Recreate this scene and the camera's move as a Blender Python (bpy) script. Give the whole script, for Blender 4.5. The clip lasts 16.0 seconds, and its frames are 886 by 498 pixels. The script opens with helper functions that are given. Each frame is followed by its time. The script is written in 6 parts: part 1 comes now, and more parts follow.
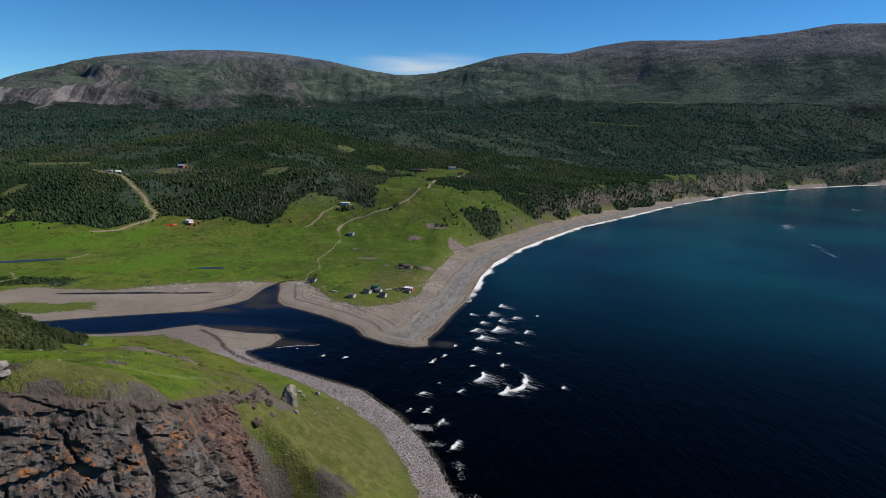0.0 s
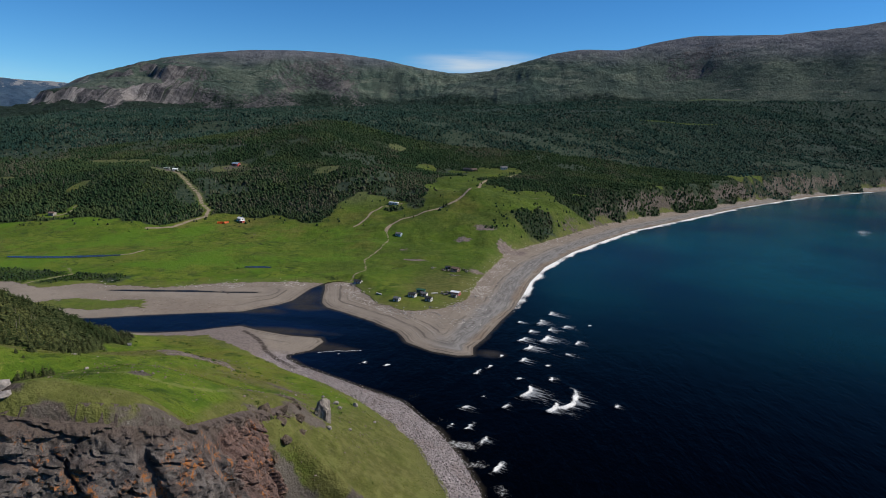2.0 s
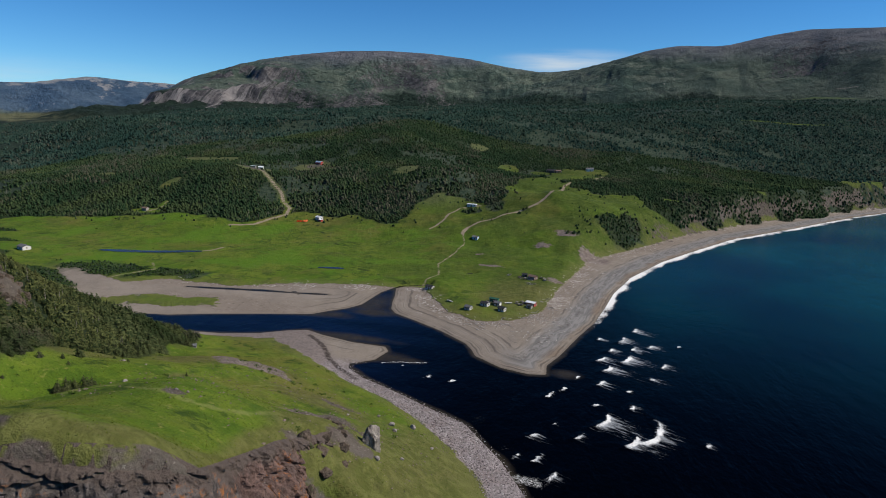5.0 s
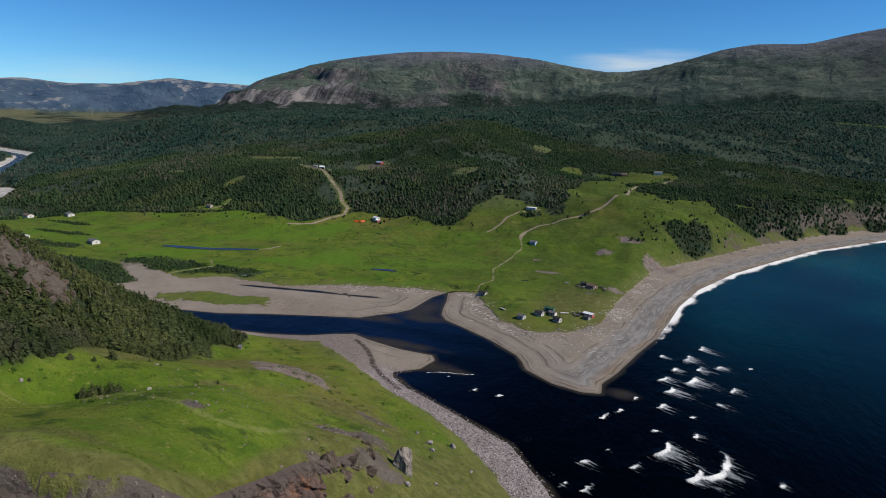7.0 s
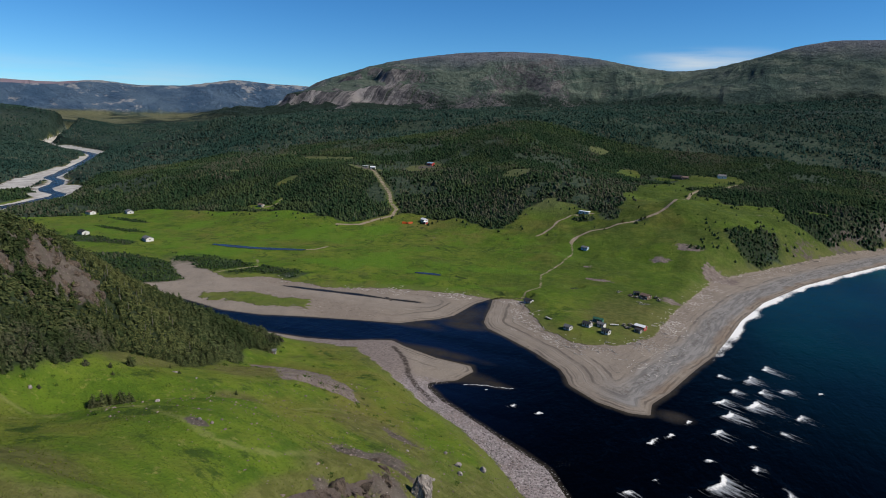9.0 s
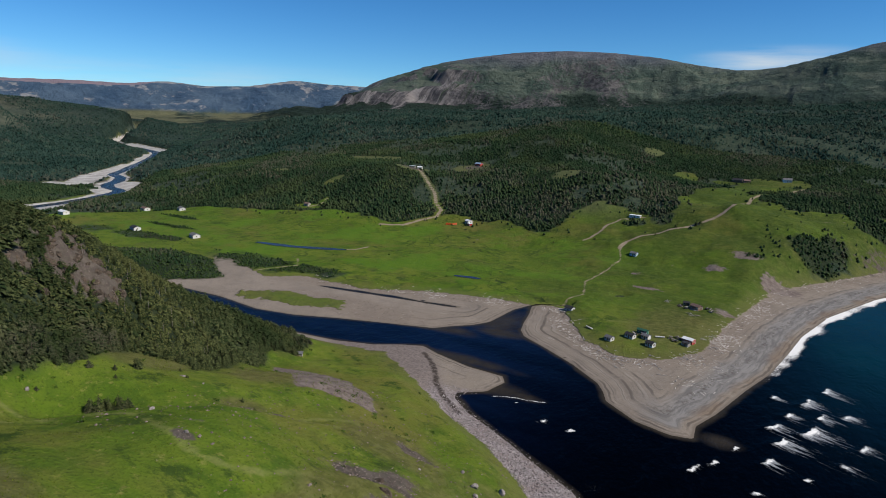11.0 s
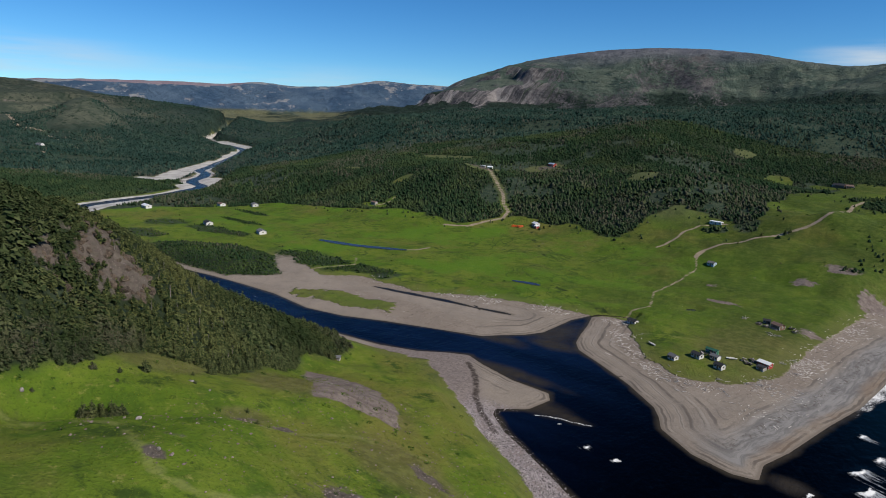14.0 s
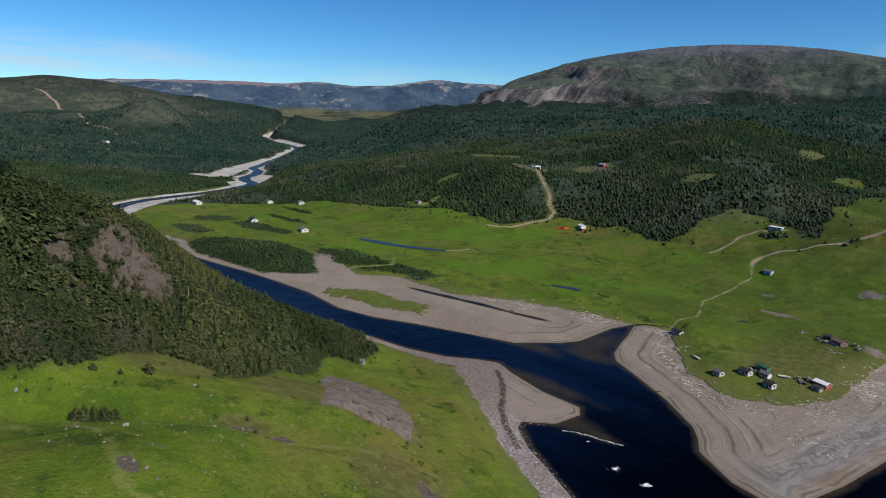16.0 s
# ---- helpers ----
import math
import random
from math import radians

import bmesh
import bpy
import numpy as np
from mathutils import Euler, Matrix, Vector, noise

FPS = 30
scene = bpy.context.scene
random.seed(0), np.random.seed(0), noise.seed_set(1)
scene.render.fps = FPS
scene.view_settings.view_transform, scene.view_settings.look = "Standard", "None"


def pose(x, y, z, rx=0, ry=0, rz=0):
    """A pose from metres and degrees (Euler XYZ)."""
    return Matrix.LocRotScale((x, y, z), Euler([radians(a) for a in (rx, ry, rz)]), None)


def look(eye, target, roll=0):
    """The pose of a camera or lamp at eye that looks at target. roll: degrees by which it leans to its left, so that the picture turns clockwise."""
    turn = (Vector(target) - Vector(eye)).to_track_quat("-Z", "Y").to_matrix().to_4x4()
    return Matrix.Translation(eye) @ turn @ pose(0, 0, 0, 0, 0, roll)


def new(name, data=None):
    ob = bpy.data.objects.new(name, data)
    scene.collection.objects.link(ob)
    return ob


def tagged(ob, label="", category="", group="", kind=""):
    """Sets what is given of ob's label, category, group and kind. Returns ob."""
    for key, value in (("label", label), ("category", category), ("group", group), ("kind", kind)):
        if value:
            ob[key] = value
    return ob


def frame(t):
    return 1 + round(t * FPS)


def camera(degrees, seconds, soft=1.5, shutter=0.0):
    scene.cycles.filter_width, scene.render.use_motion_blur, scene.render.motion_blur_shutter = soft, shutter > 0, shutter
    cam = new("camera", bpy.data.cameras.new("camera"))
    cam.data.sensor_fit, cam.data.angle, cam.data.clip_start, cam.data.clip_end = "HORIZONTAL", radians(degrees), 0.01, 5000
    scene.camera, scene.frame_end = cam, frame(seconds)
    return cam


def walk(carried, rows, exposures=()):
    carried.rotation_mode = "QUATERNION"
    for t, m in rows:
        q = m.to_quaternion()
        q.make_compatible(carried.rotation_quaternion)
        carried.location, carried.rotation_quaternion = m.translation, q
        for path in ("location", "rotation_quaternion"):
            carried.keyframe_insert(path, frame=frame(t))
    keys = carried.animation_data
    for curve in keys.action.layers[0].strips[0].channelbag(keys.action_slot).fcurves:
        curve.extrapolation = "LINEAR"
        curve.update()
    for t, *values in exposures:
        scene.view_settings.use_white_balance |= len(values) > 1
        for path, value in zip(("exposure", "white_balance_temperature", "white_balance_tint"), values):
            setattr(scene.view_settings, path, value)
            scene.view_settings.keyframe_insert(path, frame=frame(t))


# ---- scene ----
cam = camera(71.6, 16.0, 0.9)
PATH = [
    (0, (2.309, 5.008, 126.274), (2.267, 6.967, 125.875), 1.4),
    (0.5, (2.796, 8.932, 126.428), (2.717, 10.89, 126.026), 1.4),
    (1, (3.318, 12.801, 126.563), (3.196, 14.756, 126.157), 1.3),
    (1.5, (3.701, 16.696, 126.618), (3.536, 18.647, 126.21), 1.4),
    (2, (3.906, 20.658, 126.688), (3.698, 22.605, 126.28), 1.4),
    (2.5, (4.069, 24.651, 126.717), (3.817, 26.592, 126.307), 1.4),
    (3, (4.356, 28.724, 126.804), (4.062, 30.659, 126.394), 1.5),
    (3.5, (4.688, 32.661, 126.801), (4.352, 34.589, 126.39), 1.5),
    (4, (5.064, 36.466, 126.748), (4.685, 38.386, 126.335), 1.5),
    (6.5, (7.38, 56.126, 126.459), (6.761, 57.982, 126.041), 1.6),
    (7, (7.744, 60.13, 126.454), (7.078, 61.969, 126.035), 1.7),
    (7.5, (7.998, 64.301, 126.5), (7.287, 66.123, 126.079), 1.7),
    (8, (8.35, 68.389, 126.328), (7.598, 70.194, 125.907), 1.7),
    (8.5, (8.674, 72.426, 126.261), (7.882, 74.214, 125.84), 1.7),
    (9, (9.251, 76.535, 126.173), (8.42, 78.305, 125.751), 1.7),
    (11.5, (13.84, 96.747, 125.266), (12.818, 98.412, 124.839), 1.8),
    (12, (14.772, 100.594, 125.223), (13.713, 102.235, 124.794), 1.8),
    (12.5, (15.649, 104.305, 125.159), (14.554, 105.922, 124.728), 1.8),
    (13, (16.37, 108.335, 125.026), (15.24, 109.927, 124.594), 1.8),
    (13.5, (17.106, 112.429, 124.908), (15.941, 113.995, 124.474), 1.8),
    (14, (17.755, 116.4, 124.748), (16.556, 117.94, 124.313), 1.8),
    (14.5, (18.186, 120.415, 124.582), (16.953, 121.929, 124.144), 1.8),
    (15, (18.621, 124.46, 124.531), (17.355, 125.946, 124.091), 1.8),
    (15.5, (18.92, 128.515, 124.4), (17.622, 129.971, 123.96), 1.8),
    (16, (19.399, 132.513, 124.332), (18.069, 133.94, 123.889), 1.8),
]
walk(cam, [(t, look(eye, target, roll)) for t, eye, target, roll in PATH])

# ---------------------------------------------------------------- light
SUN_AZ, SUN_EL = 80.0, 41.0          # degrees clockwise from +y, degrees up
world = bpy.data.worlds.new("sky")
scene.world = world
world.use_nodes = True


def build_sky():
    nt = world.node_tree
    nd, ln = nt.nodes, nt.links
    nd.clear()
    sky = nd.new("ShaderNodeTexSky")
    sky.sky_type, sky.sun_disc = "NISHITA", False
    sky.sun_elevation, sky.sun_rotation = radians(SUN_EL), radians(SUN_AZ)
    sky.altitude, sky.air_density, sky.dust_density, sky.ozone_density = 100, 0.7, 0.0, 4.0
    # thin cirrus low over the western hills and behind the saddle
    tc = nd.new("ShaderNodeTexCoord")
    mp = nd.new("ShaderNodeMapping")
    mp.inputs["Scale"].default_value = (4.0, 4.0, 42.0)
    no = nd.new("ShaderNodeTexNoise")
    no.inputs["Scale"].default_value, no.inputs["Detail"].default_value = 1.6, 6
    rp = nd.new("ShaderNodeMapRange")
    rp.inputs["From Min"].default_value, rp.inputs["From Max"].default_value = 0.32, 0.66
    mul2 = nd.new("ShaderNodeMath"); mul2.operation = "MULTIPLY"
    mix = nd.new("ShaderNodeMix"); mix.data_type = "RGBA"
    mix.inputs["B"].default_value = (5.4, 6.3, 7.2, 1)
    total = None
    for place, squeeze, amount in (((-0.05, 0.99, 0.088), (7.0, 7.0, 40.0), 1.0), ((-0.97, 0.24, 0.056), (3.0, 3.0, 26.0), 0.62), ((-0.80, 0.60, 0.03), (2.4, 2.4, 20.0), 0.34)):
        sub = nd.new("ShaderNodeVectorMath"); sub.operation = "SUBTRACT"
        sub.inputs[1].default_value = place
        sc = nd.new("ShaderNodeVectorMath"); sc.operation = "MULTIPLY"
        sc.inputs[1].default_value = squeeze
        le = nd.new("ShaderNodeVectorMath"); le.operation = "LENGTH"
        mr = nd.new("ShaderNodeMapRange"); mr.interpolation_type = "SMOOTHSTEP"
        mr.inputs["From Min"].default_value, mr.inputs["From Max"].default_value = 1.0, 0.1
        mr.inputs["To Max"].default_value = amount
        ln.new(tc.outputs["Generated"], sub.inputs[0]); ln.new(sub.outputs[0], sc.inputs[0]); ln.new(sc.outputs[0], le.inputs[0])
        ln.new(le.outputs["Value"], mr.inputs["Value"])
        if total is None:
            total = mr.outputs[0]
        else:
            ad = nd.new("ShaderNodeMath"); ad.operation = "MAXIMUM"
            ln.new(total, ad.inputs[0]); ln.new(mr.outputs[0], ad.inputs[1])
            total = ad.outputs[0]
    hs = nd.new("ShaderNodeHueSaturation")
    hs.inputs["Saturation"].default_value = 1.22
    tint = nd.new("ShaderNodeMix"); tint.data_type, tint.blend_type = "RGBA", "MULTIPLY"
    tint.inputs["Factor"].default_value = 1.0
    tint.inputs["B"].default_value = (0.64, 0.95, 1.08, 1)
    bg = nd.new("ShaderNodeBackground"); bg.inputs["Strength"].default_value = 0.104
    out = nd.new("ShaderNodeOutputWorld")
    ln.new(tc.outputs["Generated"], mp.inputs["Vector"]); ln.new(mp.outputs[0], no.inputs["Vector"])
    ln.new(no.outputs[0], rp.inputs["Value"])
    ln.new(rp.outputs[0], mul2.inputs[0]); ln.new(total, mul2.inputs[1])
    ln.new(mul2.outputs[0], mix.inputs["Factor"]); ln.new(sky.outputs[0], hs.inputs["Color"]); ln.new(hs.outputs[0], tint.inputs["A"]); ln.new(tint.outputs["Result"], mix.inputs["A"])
    ln.new(mix.outputs["Result"], bg.inputs[0]); ln.new(bg.outputs[0], out.inputs[0])


build_sky()
sun_data = bpy.data.lights.new("sun", "SUN")
sun_data.energy, sun_data.angle, sun_data.color = 5.3, radians(0.5), (1.0, 0.92, 0.80)
sun = new("sun", sun_data)
_a, _e = radians(SUN_AZ), radians(SUN_EL)
_d = Vector((math.sin(_a) * math.cos(_e), math.cos(_a) * math.cos(_e), math.sin(_e)))
sun.matrix_world = look(_d * 300, (0, 0, 0))
scene.view_settings.exposure = 0.0


# ---------------------------------------------------------------- helpers


def poly_dist(px, py, line, closed=False):
    """Distance to a polyline; along: arc parameter (index + fraction) of the nearest place."""
    P = np.asarray(line, float)
    if closed:
        P = np.vstack([P, P[:1]])
    best = np.full(px.shape, 1e18)
    along = np.zeros(px.shape)
    for i in range(len(P) - 1):
        ax, ay = P[i, :2]
        dx, dy = P[i + 1, :2] - P[i, :2]
        L = dx * dx + dy * dy + 1e-9
        t = np.clip(((px - ax) * dx + (py - ay) * dy) / L, 0, 1)
        d = (px - ax - t * dx) ** 2 + (py - ay - t * dy) ** 2
        m = d < best
        best = np.where(m, d, best)
        along = np.where(m, i + t, along)
    return np.sqrt(best), along


def inside(px, py, poly):
    P = np.asarray(poly, float)
    r = np.zeros(px.shape, bool)
    j = len(P) - 1
    for i in range(len(P)):
        xi, yi, xj, yj = P[i, 0], P[i, 1], P[j, 0], P[j, 1]
        if yi != yj:
            r ^= ((yi > py) != (yj > py)) & (px < (xj - xi) * (py - yi) / (yj - yi) + xi)
        j = i
    return r


def signed(px, py, poly):
    """Distance to a closed outline, positive inside."""
    d, _ = poly_dist(px, py, poly, True)
    return np.where(inside(px, py, poly), d, -d)


def smooth(a, b, v):
    t = np.clip((v - a) / (b - a), 0, 1)
    return t * t * (3 - 2 * t)


def hash2(ix, iy, seed):
    h = (ix * 374761393 + iy * 668265263 + seed * 1442695041) & 0xFFFFFFFF
    h = ((h ^ (h >> 13)) * 1274126177) & 0xFFFFFFFF
    return ((h ^ (h >> 16)) & 0xFFFF) / 65535.0


def vnoise(x, y, scale, seed=0):
    """Smooth value noise, -1 to 1, one cell every scale metres."""
    x, y = np.asarray(x) / scale, np.asarray(y) / scale
    ix, iy = np.floor(x).astype(np.int64), np.floor(y).astype(np.int64)
    fx, fy = x - ix, y - iy
    fx, fy = fx * fx * (3 - 2 * fx), fy * fy * (3 - 2 * fy)
    a, b = hash2(ix, iy, seed), hash2(ix + 1, iy, seed)
    c, d = hash2(ix, iy + 1, seed), hash2(ix + 1, iy + 1, seed)
    return 2 * ((a + (b - a) * fx) * (1 - fy) + (c + (d - c) * fx) * fy) - 1


def fbm(x, y, scale, seed=0, octaves=4, gain=0.5):
    v, a = 0, 1.0
    for o in range(octaves):
        v = v + a * vnoise(x + 37.1 * o, y - 17.3 * o, scale / 2**o, seed + o)
        a *= gain
    return v


def ridged(x, y, scale, seed=0, octaves=4):
    v, a = 0, 1.0
    for o in range(octaves):
        v = v + a * (1 - 2 * np.abs(vnoise(x + 11.7 * o, y + 5.3 * o, scale / 2**o, seed + o)))
        a *= 0.5
    return v


def mesh_np(name, verts, faces, smooth_shade=True):
    """A mesh from arrays of vertices and of triangles or quads."""
    verts, faces = np.asarray(verts, np.float32), np.asarray(faces, np.int32)
    me = bpy.data.meshes.new(name)
    n, k = faces.shape
    me.vertices.add(len(verts)); me.loops.add(n * k); me.polygons.add(n)
    me.vertices.foreach_set("co", verts.ravel())
    me.loops.foreach_set("vertex_index", faces.ravel())
    me.polygons.foreach_set("loop_start", np.arange(n, dtype=np.int32) * k)
    me.polygons.foreach_set("loop_total", np.full(n, k, np.int32))
    me.polygons.foreach_set("use_smooth", np.full(n, smooth_shade))
    me.update(calc_edges=True)
    me.validate()
    return me


def grid_faces(nx, ny):
    i = np.arange(nx * ny).reshape(ny, nx)
    return np.stack([i[:-1, :-1], i[:-1, 1:], i[1:, 1:], i[1:, :-1]], -1).reshape(-1, 4)


def attr(me, name, values):
    a = me.attributes.new(name, "FLOAT", "POINT")
    a.data.foreach_set("value", np.asarray(values, np.float32).ravel())


# ---------------------------------------------------------------- plan of the coast
NORTH_COAST = [(-12, 342), (-13, 354), (-7, 371), (2, 406), (11, 436), (18, 474), (24, 511), (39, 567), (70, 639), (100, 692), (156, 786),
               (241, 890), (383, 1067), (562, 1257), (759, 1419), (926, 1528), (1108, 1622), (1500, 1780), (2200, 1980), (3200, 2150), (4800, 2260)]
NORTH_BANK = [(-21, 340), (-36, 344), (-52, 356), (-56, 365), (-61, 373), (-79, 388.5), (-99, 402), (-117, 413), (-123, 422), (-127, 436), (-131, 454), (-137, 474), (-143, 456), (-144, 438),
              (-145, 424), (-151, 413), (-160, 404), (-168, 394), (-199, 384), (-226, 375), (-253, 364), (-280, 359), (-320, 364), (-353, 363),
              (-395, 360), (-422, 356), (-461, 352), (-500, 356), (-525, 360), (-620, 366), (-700, 364)]
SOUTH_BANK = [(-700, 344), (-620, 346), (-560, 338), (-512, 339), (-469, 338), (-438, 342), (-405, 342), (-372, 334), (-300, 335), (-236, 341), (-202, 345), (-181, 352),
              (-168, 361), (-157, 366), (-145, 361), (-123, 355), (-103, 354), (-99, 348), (-102, 334), (-113, 325), (-111, 320), (-100, 311), (-86, 304),
              (-68, 294), (-58, 288), (-41, 279), (-22, 255), (-11, 236), (-3, 217), (4, 195), (10, 170), (12, 140), (6, 100),
              (2, 60), (-4, 20), (-15, -60), (-60, -300), (-200, -900), (-600, -2500), (-1000, -4900)]
SEA = NORTH_COAST[::-1] + NORTH_BANK + SOUTH_BANK + [(4900, -4900), (4900, 2260)]
RIVER = [(-690, 354), (-722, 362), (-748, 388), (-770, 410), (-788, 440), (-797, 474), (-806, 520), (-826, 572), (-852, 622), (-872, 640), (-918, 650), (-950, 668), (-985, 708), (-1030, 742), (-1085, 760),
         (-1158, 832), (-1233, 903), (-1334, 1001), (-1440, 1095), (-1560, 1180), (-1718, 1236), (-1866, 1272), (-1998, 1330), (-2250, 1560), (-2560, 1800), (-2750, 1900)]
CREEK = [(-284, 424), (-262, 427), (-225, 433), (-200, 435), (-176, 439)]
INLET = [(-137, 470), (-134, 478), (-122, 484), (-114, 486)]
POND_LEVEL = 3.1
PONDS = [([(-425, 494), (-405, 497), (-383, 501), (-360, 510), (-338, 520)], 4.0), ([(-214, 500), (-200, 503), (-192, 503)], 1.8), ([(-92, 519), (-87, 523)], 1.3)]
# edge of the turf behind the beaches
TURF_NORTH = [(4800, 2290), (3200, 2185), (2200, 2010), (1500, 1805), (1108, 1650), (774, 1447), (559, 1268), (370, 1090), (213, 918), (113, 793),
              (62, 705), (22, 640), (2, 600), (-10, 536), (-18, 494), (-24, 442), (-39, 418), (-61, 409), (-83, 423), (-101, 449), (-116, 478), (-150, 470),
              (-179, 463), (-216, 453), (-250, 436), (-306, 434), (-330, 412), (-350, 420), (-385, 437), (-410, 434), (-380, 405), (-420, 366), (-480, 362),
              (-525, 372), (-700, 350), (-4900, 300), (-4900, 4900), (4900, 4900)]
TURF_SOUTH = [(-560, 330), (-470, 321), (-300, 328), (-236, 335), (-190, 340), (-168, 344), (-131, 320), (-113, 308), (-99, 299), (-80, 289),
              (-62, 275), (-50, 264), (-37, 251), (-27, 237), (-20, 224), (-13, 210), (-8, 195), (-4, 165), (-4, 140), (-12, 100), (-15, 40), (-35, -60), (-80, -300), (-220, -900), (-620, -2500),
              (-1020, -4900), (-4900, -4900), (-4900, 360), (-650, 336)]
# gravel bars up the river: half width, middle line
GRAVEL = [(15, [(-690, 366), (-728, 400), (-762, 440), (-776, 500)]), (13, [(-800, 500), (-820, 560), (-850, 610), (-872, 628)]), (20, [(-820, 585), (-846, 612), (-880, 622)]),
          (22, [(-985, 640), (-1030, 680), (-1075, 720)]), (15, [(-958, 626), (-1010, 614)]), (17, [(-1100, 742), (-1180, 835), (-1236, 892)]), (15, [(-900, 672), (-918, 690), (-942, 700)]), (9, [(-870, 650), (-905, 690)]),
          (22, [(-1330, 985), (-1410, 1065), (-1460, 1100)]), (34, [(-1560, 1190), (-1720, 1246), (-1880, 1296)]), (12, [(-1500, 1160), (-1600, 1190)]), (50, [(-2540, 1800), (-2680, 1880)])]
# heights: x, y, z
HEADLAND = [(-60, 124, 69), (-77, 132, 69), (-79, 111, 78), (-98, 175, 55), (-132, 158, 54), (-144, 169, 56), (-150, 194, 50), (-82, 204, 37),
            (-63, 198, 36), (-129, 212, 41), (-157, 222, 38), (-100, 232, 28), (-131, 250, 29), (-179, 291, 13), (-180, 274, 16), (-188, 301, 9),
            (-110, 258, 19), (-175, 192, 57), (-164, 168, 67), (-198, 208, 62), (-195, 181, 79), (-213, 205, 80), (-210, 186, 89), (-240, 165, 95), (-40, 215, 14),
            (-204, 228, 60), (-54, 204, 27), (-80, 262, 12), (-52, 250, 9)]
UPLAND = [(-300, 120, 100), (-260, 280, 22), (-350, 270, 20), (-500, 290, 20), (-420, 150, 80), (-160, 40, 92), (-200, 0, 95), (-45, 60, 8), (-30, 0, 6), (-100, 75, 40),
          (-24, 168, 9), (-30, 130, 10), (-300, -300, 120), (-800, 100, 90), (-800, -600, 150), (-1700, 300, 80), (-2600, 200, 120), (-3500, -800, 200)]
FLATS = [(-61, 440, 4), (-30, 480, 4.5), (-110, 469, 4), (-180, 500, 3.5), (-300, 480, 3.5), (-420, 450, 3.5), (-500, 480, 3.5), (-600, 560, 3.5),
         (-658, 587, 3.5), (-400, 600, 4.5), (-297, 672, 9), (-200, 620, 6), (-107, 624, 11), (-343, 695, 15), (-129, 713, 29), (-240, 560, 4),
         (-500, 400, 3), (-600, 420, 3), (-20, 560, 6), (-45, 610, 13), (-80, 560, 6), (-520, 590, 4)]
BLUFFS = [(-38, 739, 45), (25, 645, 22), (55, 790, 33), (20, 700, 29), (-43, 1019, 49), (-7, 1050, 50), (-89, 992, 42), (150, 950, 44), (300, 1150, 50),
          (500, 1330, 55), (750, 1550, 60), (1100, 1780, 70), (-60, 850, 46), (-90, 800, 42), (30, 900, 46), (2000, 2300, 120), (3400, 2500, 160)]
WOODS = [(-211, 810, 60), (-465, 775, 60), (-405, 909, 53), (-446, 811, 51), (-329, 1024, 100), (-332, 1180, 126), (-180, 1150, 80), (-615, 1137, 88),
         (-691, 1213, 116), (-1111, 1199, 104), (-685, 712, 40), (-1178, 981, 26), (-1510, 2102, 132), (-900, 1700, 128), (-400, 1800, 150), (100, 1500, 120),
         (600, 1900, 165), (1200, 2250, 215), (-580, 650, 14), (-760, 780, 36), (-900, 2600, 150), (-200, 2600, 195), (300, 2600, 215), (900, 2500, 225)]
VALLEY = [(-704, 340, 3), (-860, 560, 3), (-1000, 640, 3), (-1150, 760, 4), (-1400, 1060, 5), (-1900, 1290, 7), (-2550, 1790, 10), (-3250, 2250, 56), (-3000, 2440, 66), (-3400, 1900, 60), (-2900, 2000, 30), (-1405, 603, 32),
          (-1678, 722, 40), (-1000, 450, 14), (-900, 250, 20), (-1250, 750, 8), (-2900, 3000, 70), (-4600, 3300, 80), (-1836, 878, 84), (-1900, 985, 52), (-1770, 1040, 28), (-1650, 1160, 8), (-1560, 1080, 8), (-2150, 1300, 14),
          (-2200, 1050, 70), (-2200, 700, 90)]
SPUR = [(-232, 207, 84), (-226, 217, 79), (-217, 222, 73), (-203, 243, 49), (-205, 267, 37), (-205, 290, 23), (-203, 314, 9), (-236, 192, 91), (-245, 215, 82)]
CONTROL = np.array(HEADLAND + SPUR + UPLAND + FLATS + BLUFFS + WOODS + VALLEY, float)


def solve_heights():
    d = np.hypot(CONTROL[:, None, 0] - CONTROL[None, :, 0], CONTROL[:, None, 1] - CONTROL[None, :, 1])
    n = len(CONTROL)
    A = np.zeros((n + 1, n + 1))
    A[:n, :n] = -np.sqrt(d * d + 64.0) + np.eye(n) * -0.5
    A[:n, n] = A[n, :n] = 1
    return np.linalg.solve(A, np.r_[CONTROL[:, 2], 0])


WEIGHTS = solve_heights()

# mountain crests: x, y, z
MASSIF = [(-2780, 3330, 120), (-2730, 3391, 170), (-2658, 3449, 249), (-2570, 3517, 326), (-2389, 3646, 396), (-2167, 3785, 472), (-1969, 3895, 512),
          (-1731, 4009, 545), (-1451, 4121, 559), (-1168, 4212, 550), (-883, 4283, 521), (-671, 4322, 477), (-396, 4357, 440), (-150, 4372, 470), (0, 4380, 440)]
HIGH_MOOR = [(-1000, 3420, 150), (-650, 3500, 205), (-420, 3540, 275), (-301, 3560, 330), (-175, 3601, 400), (48, 3605, 455), (204, 3599, 503), (360, 3587, 527), (575, 3559, 519), (751, 3526, 561), (921, 3486, 589),
             (1295, 3365, 581), (1620, 3221, 609), (1783, 3134, 639), (1951, 3032, 627), (2500, 2800, 600), (3300, 2700, 520)]
